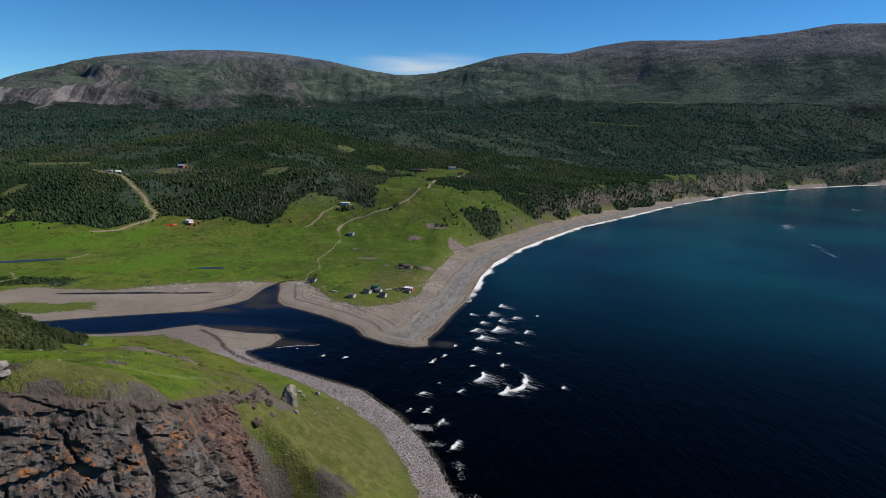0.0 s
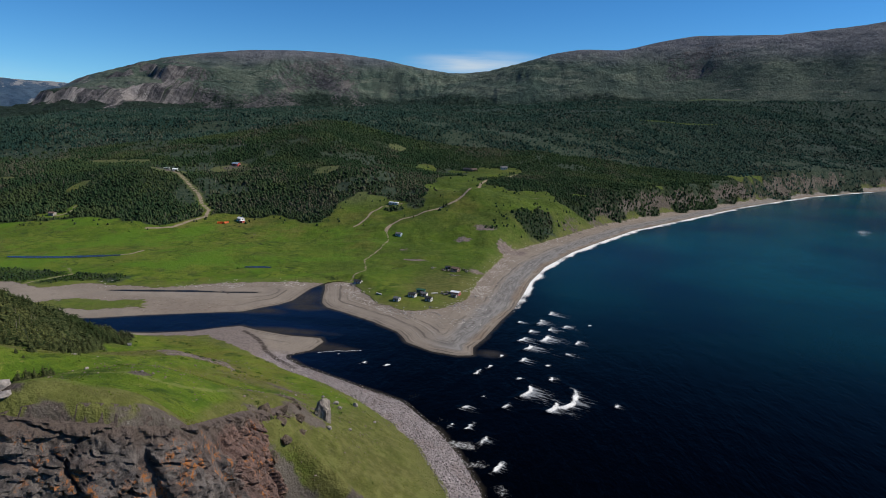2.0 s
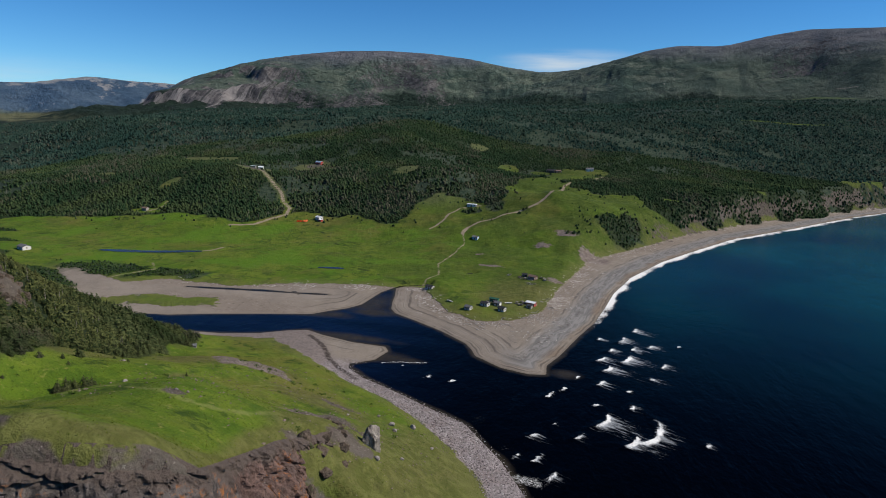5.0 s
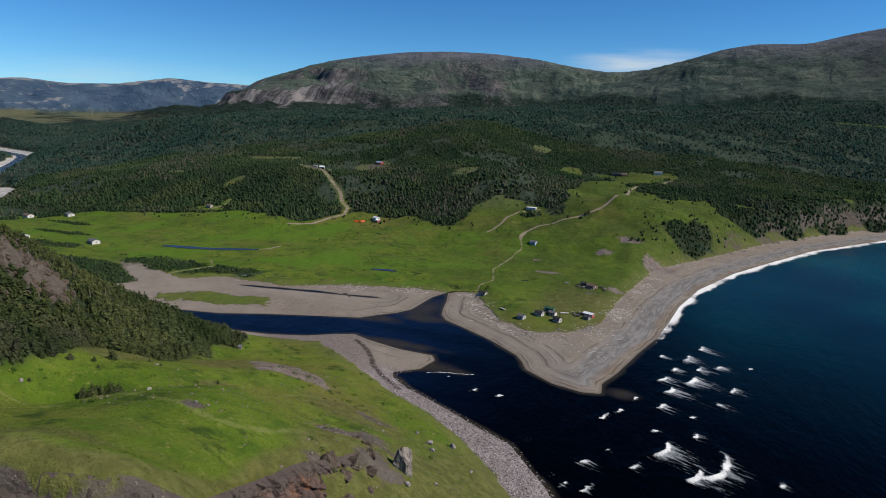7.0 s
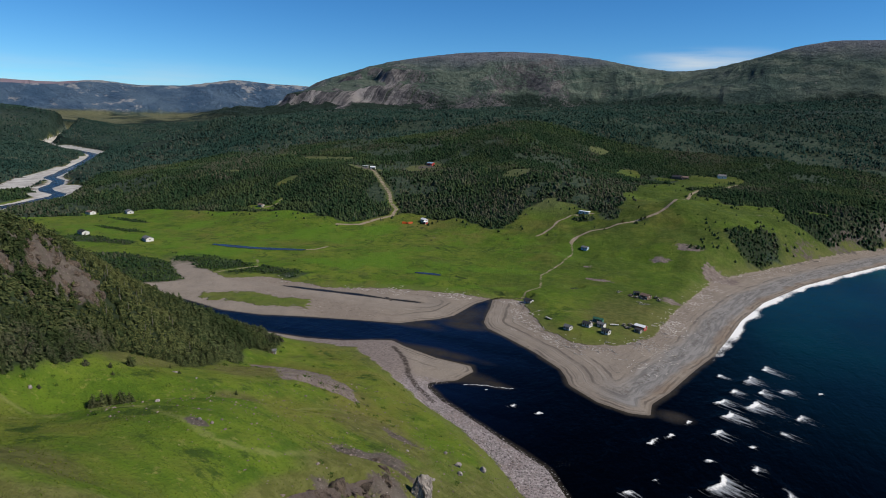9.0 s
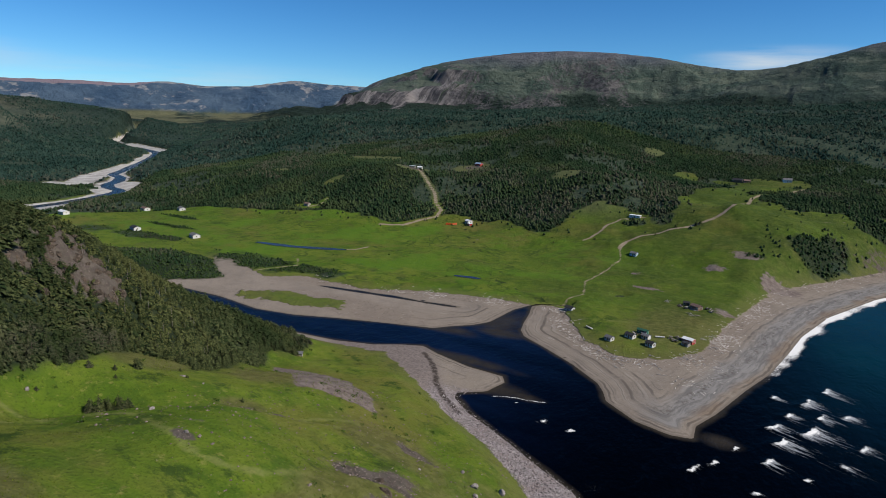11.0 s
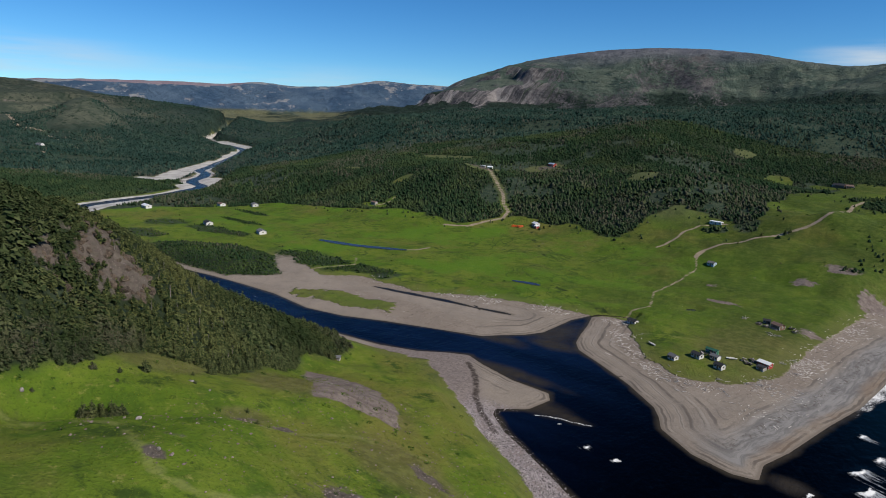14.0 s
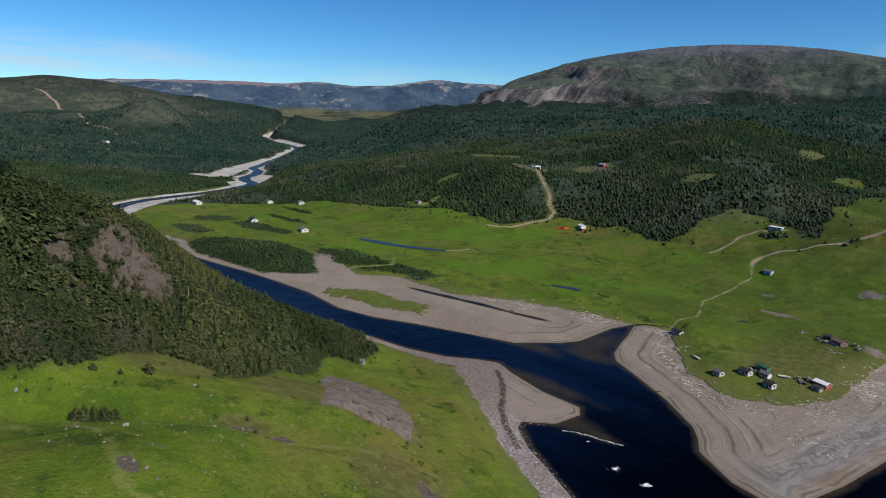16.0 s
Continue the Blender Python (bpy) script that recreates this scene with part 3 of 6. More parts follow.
def ground_material():
    m = Nodes("ground_cover")
    wd, td, ff, lane, rock, heath, pale = (m.field(k) for k in ("wd", "td", "ff", "lane", "rock", "heath", "pale"))
    # turf: lush and dry, several scales
    g = m.mix(m.step(m.noise(48, 5, 0.6), 0.36, 0.64), (0.070, 0.120, 0.010), (0.118, 0.150, 0.020))
    g = m.mix(m.step(m.noise(11, 6, 0.7), 0.44, 0.66), g, (0.050, 0.092, 0.010))
    g = m.mix(m.step(m.noise(105, 5, 0.62), 0.50, 0.64), g, (0.125, 0.122, 0.028))
    g = m.mix(m.math("MULTIPLY", m.step(m.noise(31, 7, 0.72, distort=0.7), 0.52, 0.62), 0.7), g, (0.070, 0.084, 0.020))
    g = m.mix(m.step(m.noise(2.6, 5, 0.75), 0.54, 0.70), g, (0.150, 0.160, 0.038))
    g = m.mix(m.step(m.noise(23, 7, 0.75), 0.57, 0.65), g, (0.034, 0.060, 0.010))
    g = m.mix(m.math("MULTIPLY", m.step(m.noise(0.9, 4, 0.7), 0.54, 0.66), 0.6), g, (0.032, 0.058, 0.008))
    g = m.mix(m.math("MULTIPLY", m.step(m.wobble(pale, 4.0, 4), 1.7, 0.0), 0.45), g, (0.20, 0.205, 0.070))
    speck = m.math("MULTIPLY", m.step(m.cells(3.4), 0.085, 0.05), m.step(m.noise(26, 3), 0.57, 0.66))
    g = m.mix(speck, g, (0.34, 0.33, 0.24))
    g = m.mix(m.math("MULTIPLY", m.step(m.wobble(m.field("dry"), 0.8, 12, 6), 0.3, 0.8), 0.75), g, m.mix(m.step(m.noise(4, 6, 0.7), 0.4, 0.62), (0.074, 0.070, 0.025), (0.122, 0.116, 0.043)))
    # northern turf deeper green, with hillside shade painted in
    g = m.mix(m.math("MULTIPLY", m.field("north_shade"), m.step(m.noise(38, 6, 0.68), 0.34, 0.58, 0.35, 0.92)), g, m.mix(m.step(m.noise(4, 5, 0.7), 0.42, 0.62), (0.034, 0.058, 0.009), (0.062, 0.084, 0.016)))
    g = m.mix(m.math("MULTIPLY", m.field("dull"), 0.8), g, m.mix(m.noise(6, 5, 0.7), (0.050, 0.062, 0.026), (0.105, 0.108, 0.055)))
    # wet runnels winding through the meadow
    bend = m.math("ABSOLUTE", m.math("SUBTRACT", m.noise(52, 4, 0.5, distort=1.4), 0.5))
    g = m.mix(m.math("MULTIPLY", m.math("MULTIPLY", m.step(bend, 0.016, 0.003), m.step(m.noise(70, 3), 0.42, 0.55, 0, 0.75)), m.field("meadow")), g, (0.026, 0.050, 0.010))
    g = m.mix(m.math("MULTIPLY", m.math("MULTIPLY", m.step(m.noise(62, 6, 0.66), 0.46, 0.60), 0.7), m.field("meadow")), g, (0.074, 0.148, 0.012))
    # dry, worn turf near the edges of the turf
    g = m.mix(m.math("MULTIPLY", m.step(m.wobble(td, 16, 14, 5), 14, 1), 0.55), g, (0.105, 0.108, 0.038))
    # sand with tide lines
    coast, spit = m.field("coast"), m.field("spit")
    s = m.mix(m.step(m.noise(34, 5, 0.62), 0.38, 0.62), (0.186, 0.158, 0.130), (0.226, 0.192, 0.158))
    s = m.mix(m.step(m.noise(9, 7, 0.72, distort=0.6), 0.48, 0.66, 0, 0.5), s, (0.150, 0.130, 0.112))
    s = m.mix(m.step(m.noise(0.8, 4, 0.7), 0.45, 0.66, 0, 0.5), s, (0.270, 0.235, 0.196))
    s = m.mix(m.step(m.noise(1.4, 5, 0.75), 0.55, 0.64, 0, 0.5), s, (0.125, 0.106, 0.090))
    flow = m.wobble(m.wobble(wd, 7, 34, 3), 1.4, 7, 4)
    for pitch, shift, edge, tone, amount in ((0.62, 0.0, 0.88, (0.092, 0.078, 0.066), 0.85), (0.62, 2.2, 0.84, (0.275, 0.243, 0.206), 0.6), (1.45, 1.0, 0.82, (0.108, 0.094, 0.082), 0.6)):
        line = m.math("SINE", m.math("MULTIPLY_ADD", flow, pitch, shift))
        part_of = m.math("MULTIPLY", m.math("MULTIPLY", spit, amount), m.step(m.noise(24, 5, 0.65), 0.38, 0.54))
        s = m.mix(m.math("MULTIPLY", m.math("MULTIPLY", m.step(line, edge, 0.99), part_of), m.step(m.wobble(wd, 14, 30, 4), 34, 22)), s, tone)
    band = m.node("ShaderNodeCombineXYZ")
    m.put(band.inputs[0], m.math("MULTIPLY", flow, 0.42))
    at = m.node("ShaderNodeSeparateXYZ")
    m.put(at.inputs[0], m.coords())
    m.put(band.inputs[1], m.math("MULTIPLY", m.math("ADD", at.outputs[0], at.outputs[1]), 0.045))
    strand = m.noise(1.0, 7, 0.7, vec=band.outputs[0], distort=0.4)
    s = m.mix(m.math("MULTIPLY", spit, m.step(strand, 0.53, 0.64, 0, 0.42)), s, (0.128, 0.112, 0.098))
    # grey shingle and brown weed on the sea side
    s = m.mix(m.math("MULTIPLY", m.step(m.wobble(wd, 5, 20, 5), 3.5, 7), m.math("MULTIPLY", coast, m.step(m.wobble(wd, 9, 18, 5), 26, 15, 0, 0.85))), s, m.mix(m.step(strand, 0.40, 0.60), (0.205, 0.200, 0.194), (0.120, 0.118, 0.117)))
    s = m.mix(m.math("MULTIPLY", m.math("MULTIPLY", coast, m.step(m.wobble(flow, 5, 3, 5), 11.5, 13.0)), m.math("MULTIPLY", m.step(m.wobble(flow, 5, 4, 5), 17.5, 15.5), m.step(m.noise(2.2, 6, 0.75), 0.50, 0.60, 0, 0.75))), s, (0.078, 0.064, 0.054))
    s = m.mix(m.math("MULTIPLY", m.math("MULTIPLY", coast, m.step(m.noise(30, 4), 0.46, 0.60)), m.math("MULTIPLY", m.step(m.wobble(wd, 3, 12, 5), 1.2, 2.4), m.step(m.wobble(wd, 4, 12, 5), 9, 6, 0, 0.5))), s, (0.128, 0.088, 0.060))
    # litter under the edge of the turf
    brink = m.math("MULTIPLY", m.field("shore"), m.step(m.wobble(td, 10, 12, 5), -16, -6))
    s = m.mix(m.math("MULTIPLY", brink, 0.45), s, (0.170, 0.138, 0.112))
    s = m.mix(m.math("MULTIPLY", brink, m.step(m.noise(1.7, 5, 0.75), 0.56, 0.62, 0, 0.8)), s, (0.080, 0.062, 0.048))
    s = m.mix(m.math("MULTIPLY", brink, m.step(m.noise(1.3, 5, 0.75, distort=0.8), 0.60, 0.65, 0, 0.9)), s, (0.40, 0.365, 0.325))
    s = m.mix(m.step(m.wobble(wd, 1.6, 9, 4), 1.9, 0.5), s, (0.150, 0.126, 0.102))
    s = m.mix(m.step(m.wobble(wd, 0.8, 6), 0.1, -0.7), s, (0.085, 0.070, 0.056))
    s = m.mix(m.field("upstream"), s, m.mix(m.step(m.noise(20, 6, 0.7), 0.35, 0.65), (0.26, 0.25, 0.235), (0.44, 0.425, 0.40)))
    s = m.mix(m.math("MULTIPLY", m.field("gravel"), 0.85), s, m.mix(m.cells(0.9, out="Color"), (0.105, 0.086, 0.080), (0.205, 0.172, 0.160)))
    # cobbles
    cob = m.field("cobble")
    cc = m.mix(m.cells(0.9, out="Color"), (0.11, 0.098, 0.098), (0.33, 0.29, 0.285))
    cc = m.mix(m.step(m.noise(7, 4), 0.45, 0.65), cc, m.mix(m.cells(0.5, out="Color"), (0.15, 0.125, 0.12), (0.22, 0.18, 0.175)))
    s = m.mix(cob, s, cc)
    s = m.mix(m.math("MULTIPLY", m.step(m.wobble(m.field("wrack"), 2.0, 4, 4), 2.0, 0.7), m.step(m.noise(3, 4), 0.3, 0.5, 0.3, 0.95)), s, (0.040, 0.032, 0.027))
    turf = m.step(m.wobble(td, 8, 6, 6), -0.7, 0.7)
    c = m.mix(turf, s, g)
    # forest floor, its colour darkened to paint in the shade under the trees
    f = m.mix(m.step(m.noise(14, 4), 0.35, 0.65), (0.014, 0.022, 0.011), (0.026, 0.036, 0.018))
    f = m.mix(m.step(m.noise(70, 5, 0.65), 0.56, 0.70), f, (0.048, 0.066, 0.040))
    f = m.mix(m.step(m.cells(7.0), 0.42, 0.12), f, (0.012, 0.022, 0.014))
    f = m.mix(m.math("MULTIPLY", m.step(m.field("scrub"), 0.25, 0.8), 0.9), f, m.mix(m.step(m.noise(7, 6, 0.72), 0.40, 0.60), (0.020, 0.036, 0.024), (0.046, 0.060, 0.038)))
    # far floor darker still, standing in for the self-shadow of the trees
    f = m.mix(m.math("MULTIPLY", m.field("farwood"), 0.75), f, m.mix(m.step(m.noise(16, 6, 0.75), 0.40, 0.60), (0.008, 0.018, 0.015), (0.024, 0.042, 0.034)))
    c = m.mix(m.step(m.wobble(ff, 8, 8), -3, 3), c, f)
    # heath and bare tops, the heath tinted bluish to paint in distant haze
    h = m.mix(m.step(m.noise(420, 8, 0.66), 0.42, 0.58), (0.044, 0.070, 0.058), (0.084, 0.108, 0.084))
    h = m.mix(m.step(m.noise(170, 8, 0.72, stretch=(0.7, 0.7, 3.2)), 0.50, 0.60), h, (0.108, 0.130, 0.100))
    h = m.mix(m.step(m.noise(75, 8, 0.76, stretch=(0.8, 0.8, 2.2)), 0.54, 0.62), h, (0.032, 0.052, 0.046))
    h = m.mix(m.step(m.noise(60, 8, 0.78, stretch=(0.6, 0.6, 3.0), distort=0.8), 0.62, 0.66), h, (0.175, 0.165, 0.140))
    top = m.mix(m.step(m.noise(120, 7, 0.74, stretch=(0.7, 0.7, 2.5)), 0.36, 0.64), (0.078, 0.088, 0.104), (0.142, 0.143, 0.158))
    h = m.mix(m.step(m.wobble(heath, 0.8, 330, 7), 1.05, 1.75), h, top)
    c = m.mix(m.step(m.wobble(m.math("MAXIMUM", heath, m.math("MULTIPLY", m.field("high"), 0.6)), 0.3, 120, 5), 0.15, 0.4), c, h)
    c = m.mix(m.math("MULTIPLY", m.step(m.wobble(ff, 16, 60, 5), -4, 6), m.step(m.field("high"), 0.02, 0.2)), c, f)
    wh = m.mix(m.step(m.noise(60, 7, 0.7), 0.42, 0.62), (0.042, 0.054, 0.040), (0.084, 0.088, 0.064))
    wh = m.mix(m.step(m.noise(90, 7, 0.75), 0.60, 0.66), wh, (0.150, 0.125, 0.112))
    wh = m.mix(m.step(m.noise(13, 6, 0.75), 0.50, 0.62), wh, (0.018, 0.030, 0.020))
    wh = m.mix(m.step(m.noise(170, 6, 0.7), 0.50, 0.62, 0, 0.7), wh, (0.030, 0.044, 0.032))
    c = m.mix(m.field("westhill"), c, wh)
    # moor plain, and the range at the valley's head with haze painted in blue
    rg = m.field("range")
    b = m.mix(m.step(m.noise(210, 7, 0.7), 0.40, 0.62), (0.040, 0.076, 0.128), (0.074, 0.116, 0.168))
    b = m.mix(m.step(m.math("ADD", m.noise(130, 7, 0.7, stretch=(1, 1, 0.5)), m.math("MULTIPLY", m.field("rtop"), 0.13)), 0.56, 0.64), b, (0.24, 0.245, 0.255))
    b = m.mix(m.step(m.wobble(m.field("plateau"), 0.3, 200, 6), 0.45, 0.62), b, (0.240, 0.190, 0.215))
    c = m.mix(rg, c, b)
    c = m.mix(m.math("MULTIPLY", m.field("moor"), m.step(m.noise(220, 5, 0.6, stretch=(1, 1, 1)), 0.40, 0.56)), c, (0.135, 0.138, 0.078))
    # rock and bare soil
    r = m.mix(m.step(m.noise(5, 6, 0.65), 0.35, 0.7), (0.054, 0.046, 0.037), (0.116, 0.099, 0.082))
    r = m.mix(m.step(m.noise(1.6, 7, 0.75), 0.46, 0.60), r, (0.080, 0.063, 0.056))
    r = m.mix(m.step(m.noise(60, 6, 0.7), 0.46, 0.7), r, (0.098, 0.086, 0.074))
    r = m.mix(m.step(m.noise(0.8, 5, 0.7), 0.60, 0.68), r, (0.185, 0.168, 0.146))
    r = m.mix(m.field("baresoil"), r, m.mix(m.step(m.noise(4, 6, 0.7), 0.38, 0.64), (0.120, 0.096, 0.085), (0.186, 0.154, 0.138)))
    face = m.node("ShaderNodeCombineXYZ")
    m.put(face.inputs[0], m.field("cu"))
    m.put(face.inputs[1], m.math("MULTIPLY", m.field("cv"), 0.10))
    crag = m.mix(m.step(m.noise(70, 8, 0.75), 0.40, 0.60), (0.052, 0.052, 0.058), (0.130, 0.120, 0.118))
    crag = m.mix(m.step(m.noise(46, 7, 0.74, vec=face.outputs[0], distort=0.5), 0.50, 0.58, 0.0, m.field("scree")), crag, (0.300, 0.272, 0.258))
    crag = m.mix(m.step(m.noise(62, 7, 0.72, vec=face.outputs[0]), 0.57, 0.64), crag, (0.038, 0.056, 0.036))
    r = m.mix(m.field("high"), r, crag)
    c = m.mix(m.step(m.wobble(m.wobble(m.wobble(rock, 1.3, 15, 7), 1.3, 4.5, 7), m.math("MULTIPLY", m.field("high"), 1.6), 130, 7), 0.36, 0.66), c, r)
    # brook in the meadow
    c = m.mix(m.math("MULTIPLY", m.step(m.wobble(m.wobble(m.field("brook"), 9, 16, 4), 2.5, 3, 4), 1.3, 0.2), m.step(m.noise(13, 4), 0.36, 0.50, 0.25, 0.85)), c, (0.016, 0.030, 0.010))
    # worn ways
    t = m.mix(m.noise(3, 4), (0.185, 0.148, 0.105), (0.30, 0.245, 0.185))
    c = m.mix(m.math("MULTIPLY", m.step(m.wobble(lane, 2.2, 5), 0.5, -0.6), m.step(m.noise(9, 4, 0.6), 0.30, 0.5, 0.6, 1.0)), c, t)
    hi = m.math("MULTIPLY", m.math("ADD", m.noise(150, 9, 0.72), m.math("MULTIPLY", m.noise(50, 7, 0.72, stretch=(1, 1, 0.4)), 0.3)), m.math("MULTIPLY", m.field("high"), 110.0))
    m.bump(m.math("ADD", hi, m.math("MULTIPLY", m.math("ADD", m.noise(0.9, 4, 0.7), m.math("MULTIPLY", m.noise(6, 4), 2.0)), m.step(turf, 0, 1, 0.22, 1.0))), 0.9, 0.6)
    return m.finish(c, 0.95, spec=0.08)


def water_material(name="sea_water", spec=0.032):
    m = Nodes(name)
    wd = m.field("depth")
    deep = m.mix(m.step(m.noise(140, 4, 0.6), 0.40, 0.66), (0.0012, 0.0022, 0.0060), (0.0020, 0.0100, 0.0150))
    # teal of the bay far out, sky reflection partly painted into it
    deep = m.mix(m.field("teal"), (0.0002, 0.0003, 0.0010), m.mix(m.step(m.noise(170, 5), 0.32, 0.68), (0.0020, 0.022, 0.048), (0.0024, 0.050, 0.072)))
    # blue of the river is reflected sky, painted into the base colour
    deep = m.mix(m.field("river"), deep, m.mix(m.step(m.noise(30, 5, 0.6, stretch=(0.3, 1, 1)), 0.35, 0.65), (0.0008, 0.0030, 0.0120), (0.0022, 0.0075, 0.0270)))
    deep = m.mix(m.field("shoal"), deep, m.mix(m.noise(6, 5, 0.7), (0.012, 0.011, 0.010), (0.040, 0.033, 0.025)))
    shallow = m.mix(m.noise(5, 4), (0.016, 0.014, 0.010), (0.040, 0.033, 0.024))
    c = m.mix(m.step(m.wobble(m.wobble(wd, 5, 22), 1.6, 5), 3.6, 0.0), deep, shallow)
    # light on the wind ripples, painted as paler streaks
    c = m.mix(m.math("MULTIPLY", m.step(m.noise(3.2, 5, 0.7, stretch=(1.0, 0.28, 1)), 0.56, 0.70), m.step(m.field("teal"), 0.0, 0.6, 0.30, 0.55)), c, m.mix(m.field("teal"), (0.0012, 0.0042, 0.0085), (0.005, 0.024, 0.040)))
    # surf, and the streaks that the wind draws out behind the breakers
    fo, trail = m.field("foam"), m.field("trail")
    lace = m.math("ADD", m.math("MULTIPLY", m.noise(2.2, 7, 0.8, distort=1.6), 1.15), m.math("MULTIPLY", m.noise(14, 3), 0.35))
    fmask = m.step(m.math("ADD", m.math("MULTIPLY", fo, 1.0), lace), 1.36, 1.72)
    turned = m.node("ShaderNodeMapping")
    turned.inputs["Rotation"].default_value = (0, 0, radians(26))
    m.put(turned.inputs["Vector"], m.coords())
    comb = m.math("ADD", m.noise(1.5, 6, 0.72, vec=turned.outputs[0], stretch=(0.16, 1.0, 1.0)), m.math("MULTIPLY", m.math("SUBTRACT", m.noise(0.8, 4, 0.7), 0.5), 0.25))
    smask = m.math("MULTIPLY", m.step(m.math("MULTIPLY_ADD", trail, 0.36, comb), 0.62, 0.86), m.step(trail, 0.02, 0.3, 0, 0.85))
    c = m.mix(smask, c, (0.34, 0.36, 0.38))
    c = m.mix(fmask, c, (0.74, 0.74, 0.72))
    ro = m.math("ADD", 0.12, m.math("MULTIPLY", fmask, 0.6))
    h = m.math("ADD", m.noise(1.6, 4, 0.6, stretch=(1, 0.45, 1)), m.math("MULTIPLY", m.noise(9, 3, 0.6, stretch=(1.2, 0.5, 1)), 2.5))
    m.bump(h, 0.55, 0.45)
    return m.finish(c, ro, spec=spec, IOR=1.33)


def foliage_material(name, dark, light, dead=0.08):
    m = Nodes(name)
    isl = m.node("ShaderNodeNewGeometry").outputs["Random Per Island"]
    c = m.mix(isl, dark, light)
    c = m.mix(m.math("MULTIPLY", m.step(m.noise(80, 5, 0.6), 0.42, 0.62), m.step(isl, 0.2, 0.9)), c, (light[0] * 1.5, light[1] * 1.35, light[2] * 1.1))
    c = m.mix(m.math("MULTIPLY", m.step(m.noise(150, 6, 0.66), 0.45, 0.58), 0.75), c, (dark[0] * 0.9, dark[1] * 0.95, dark[2] * 0.95))
    c = m.mix(m.math("MULTIPLY", m.step(m.noise(95, 6, 0.66, distort=0.6), 0.53, 0.63), 0.55), c, (light[0] * 1.35, light[1] * 1.12, light[2] * 0.95))
    patch = m.step(m.noise(120, 7, 0.68, distort=0.5), 0.50, 0.60, 0.06, 1.0)
    grey = m.math("MULTIPLY", m.step(isl, 1 - 4.0 * dead, 1 - 1.0 * dead), patch)
    c = m.mix(m.math("MULTIPLY", grey, 0.8), c, (0.092, 0.080, 0.062))
    c = m.mix(m.math("MULTIPLY", m.noise(0.7, 3), 0.5), c, dark)
    return m.finish(c, 0.95, spec=0.0)


GROUND, WATER, POOL = ground_material(), water_material(), water_material("pool_water", 0.5)
# far needles tinted blue, distance haze painted into their colour
SPRUCE_FAR = foliage_material("hazed_spruce_needles", (0.014, 0.034, 0.028), (0.036, 0.062, 0.050), 0.12)
SPRUCE_MID = foliage_material("mixed_spruce_needles", (0.015, 0.033, 0.016), (0.041, 0.063, 0.028), 0.20)
SPRUCE = foliage_material("spruce_needles", (0.017, 0.029, 0.011), (0.094, 0.110, 0.046), 0.26)

# ---------------------------------------------------------------- ground
slope = np.hypot(np.gradient(MZ, GY, axis=0), np.gradient(MZ, GX, axis=1))
FAR_R = np.hypot(MX - 10, MY - 65)
ROCK = smooth(1.45, 2.1, slope + 0.4 * vnoise(MX, MY, 13, 81)) * (FAR_R < 2200) * np.clip(0.72 + 0.35 * vnoise(MX, MY, 7, 82), 0, 1)
ROCK = ROCK * (1 - 0.85 * smooth(-62, -56, MX) * smooth(150, 160, MY) * smooth(250, 230, MY) * smooth(-0.5, 0.05, vnoise(MX, MY, 9, 85)))
ROCK = np.maximum(ROCK, np.clip(0.6 + 0.8 * (ellipses(MX, MY, CRAGGY) + 0.5 * vnoise(MX, MY, 6, 78) - 0.25), 0, 1) * (ellipses(MX, MY, CRAGGY) > -0.3))
ROCK = np.maximum(ROCK, np.clip(0.24 + 0.9 * ellipses(MX, MY, SCARS + OUTCROP), 0, 1))
ROCK = np.maximum(ROCK, np.clip(0.45 + 0.22 * signed(MX.ravel(), MY.ravel(), SCAR).reshape(MX.shape), 0, 1))
ROCK = np.maximum(ROCK, smooth(560, 660, MY) * smooth(1500, 900, MY) * smooth(18, 5, np.abs(TD - 6)) * (0.26 + 0.6 * vnoise(MX, MY, 38, 84)))
WESTH = smooth(-1250, -1500, MX) * smooth(45, 85, MZ) * smooth(1500, 1200, MY)
HEATH = np.clip((MZ - 185) / 200, 0, 1.8) * smooth(1900, 2700, FAR_R)
GRAV = smooth(-6, 2, -signed(MX.ravel(), MY.ravel(), [(-151, 357), (-143, 350), (-135, 341), (-125, 327), (-115, 317), (-101, 307), (-60, 330), (-100, 372), (-150, 380)]).reshape(MX.shape)) * smooth(380, 366, MY) * smooth(-215, -190, MX) * smooth(-88, -100, MX)
COB = smooth(-135, -115, MX) * smooth(335, 318, MY)

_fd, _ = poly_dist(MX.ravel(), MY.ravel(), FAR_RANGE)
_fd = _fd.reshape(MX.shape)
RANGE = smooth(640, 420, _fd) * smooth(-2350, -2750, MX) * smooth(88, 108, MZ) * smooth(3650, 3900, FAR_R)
PLATEAU = smooth(-3600, -4050, MX) * smooth(235, 262, MZ)
MOOR = smooth(-2500, -2850, MX) * smooth(110, 90, MZ) * smooth(2900, 3200, FAR_R)
CRAG = smooth(-1650, -2050, MX) * smooth(3000, 3150, MY) + 0.5 * smooth(0.0, 0.5, vnoise(MX, MY, 420, 86)) * smooth(2900, 3200, MY)
ROCK = np.maximum(ROCK, np.clip(CRAG, 0, 1) * smooth(0.60, 1.00, slope + 0.35 * ridged(MX, MY, 160, 83, 3)) * smooth(2600, 3000, FAR_R) * (1 - RANGE))
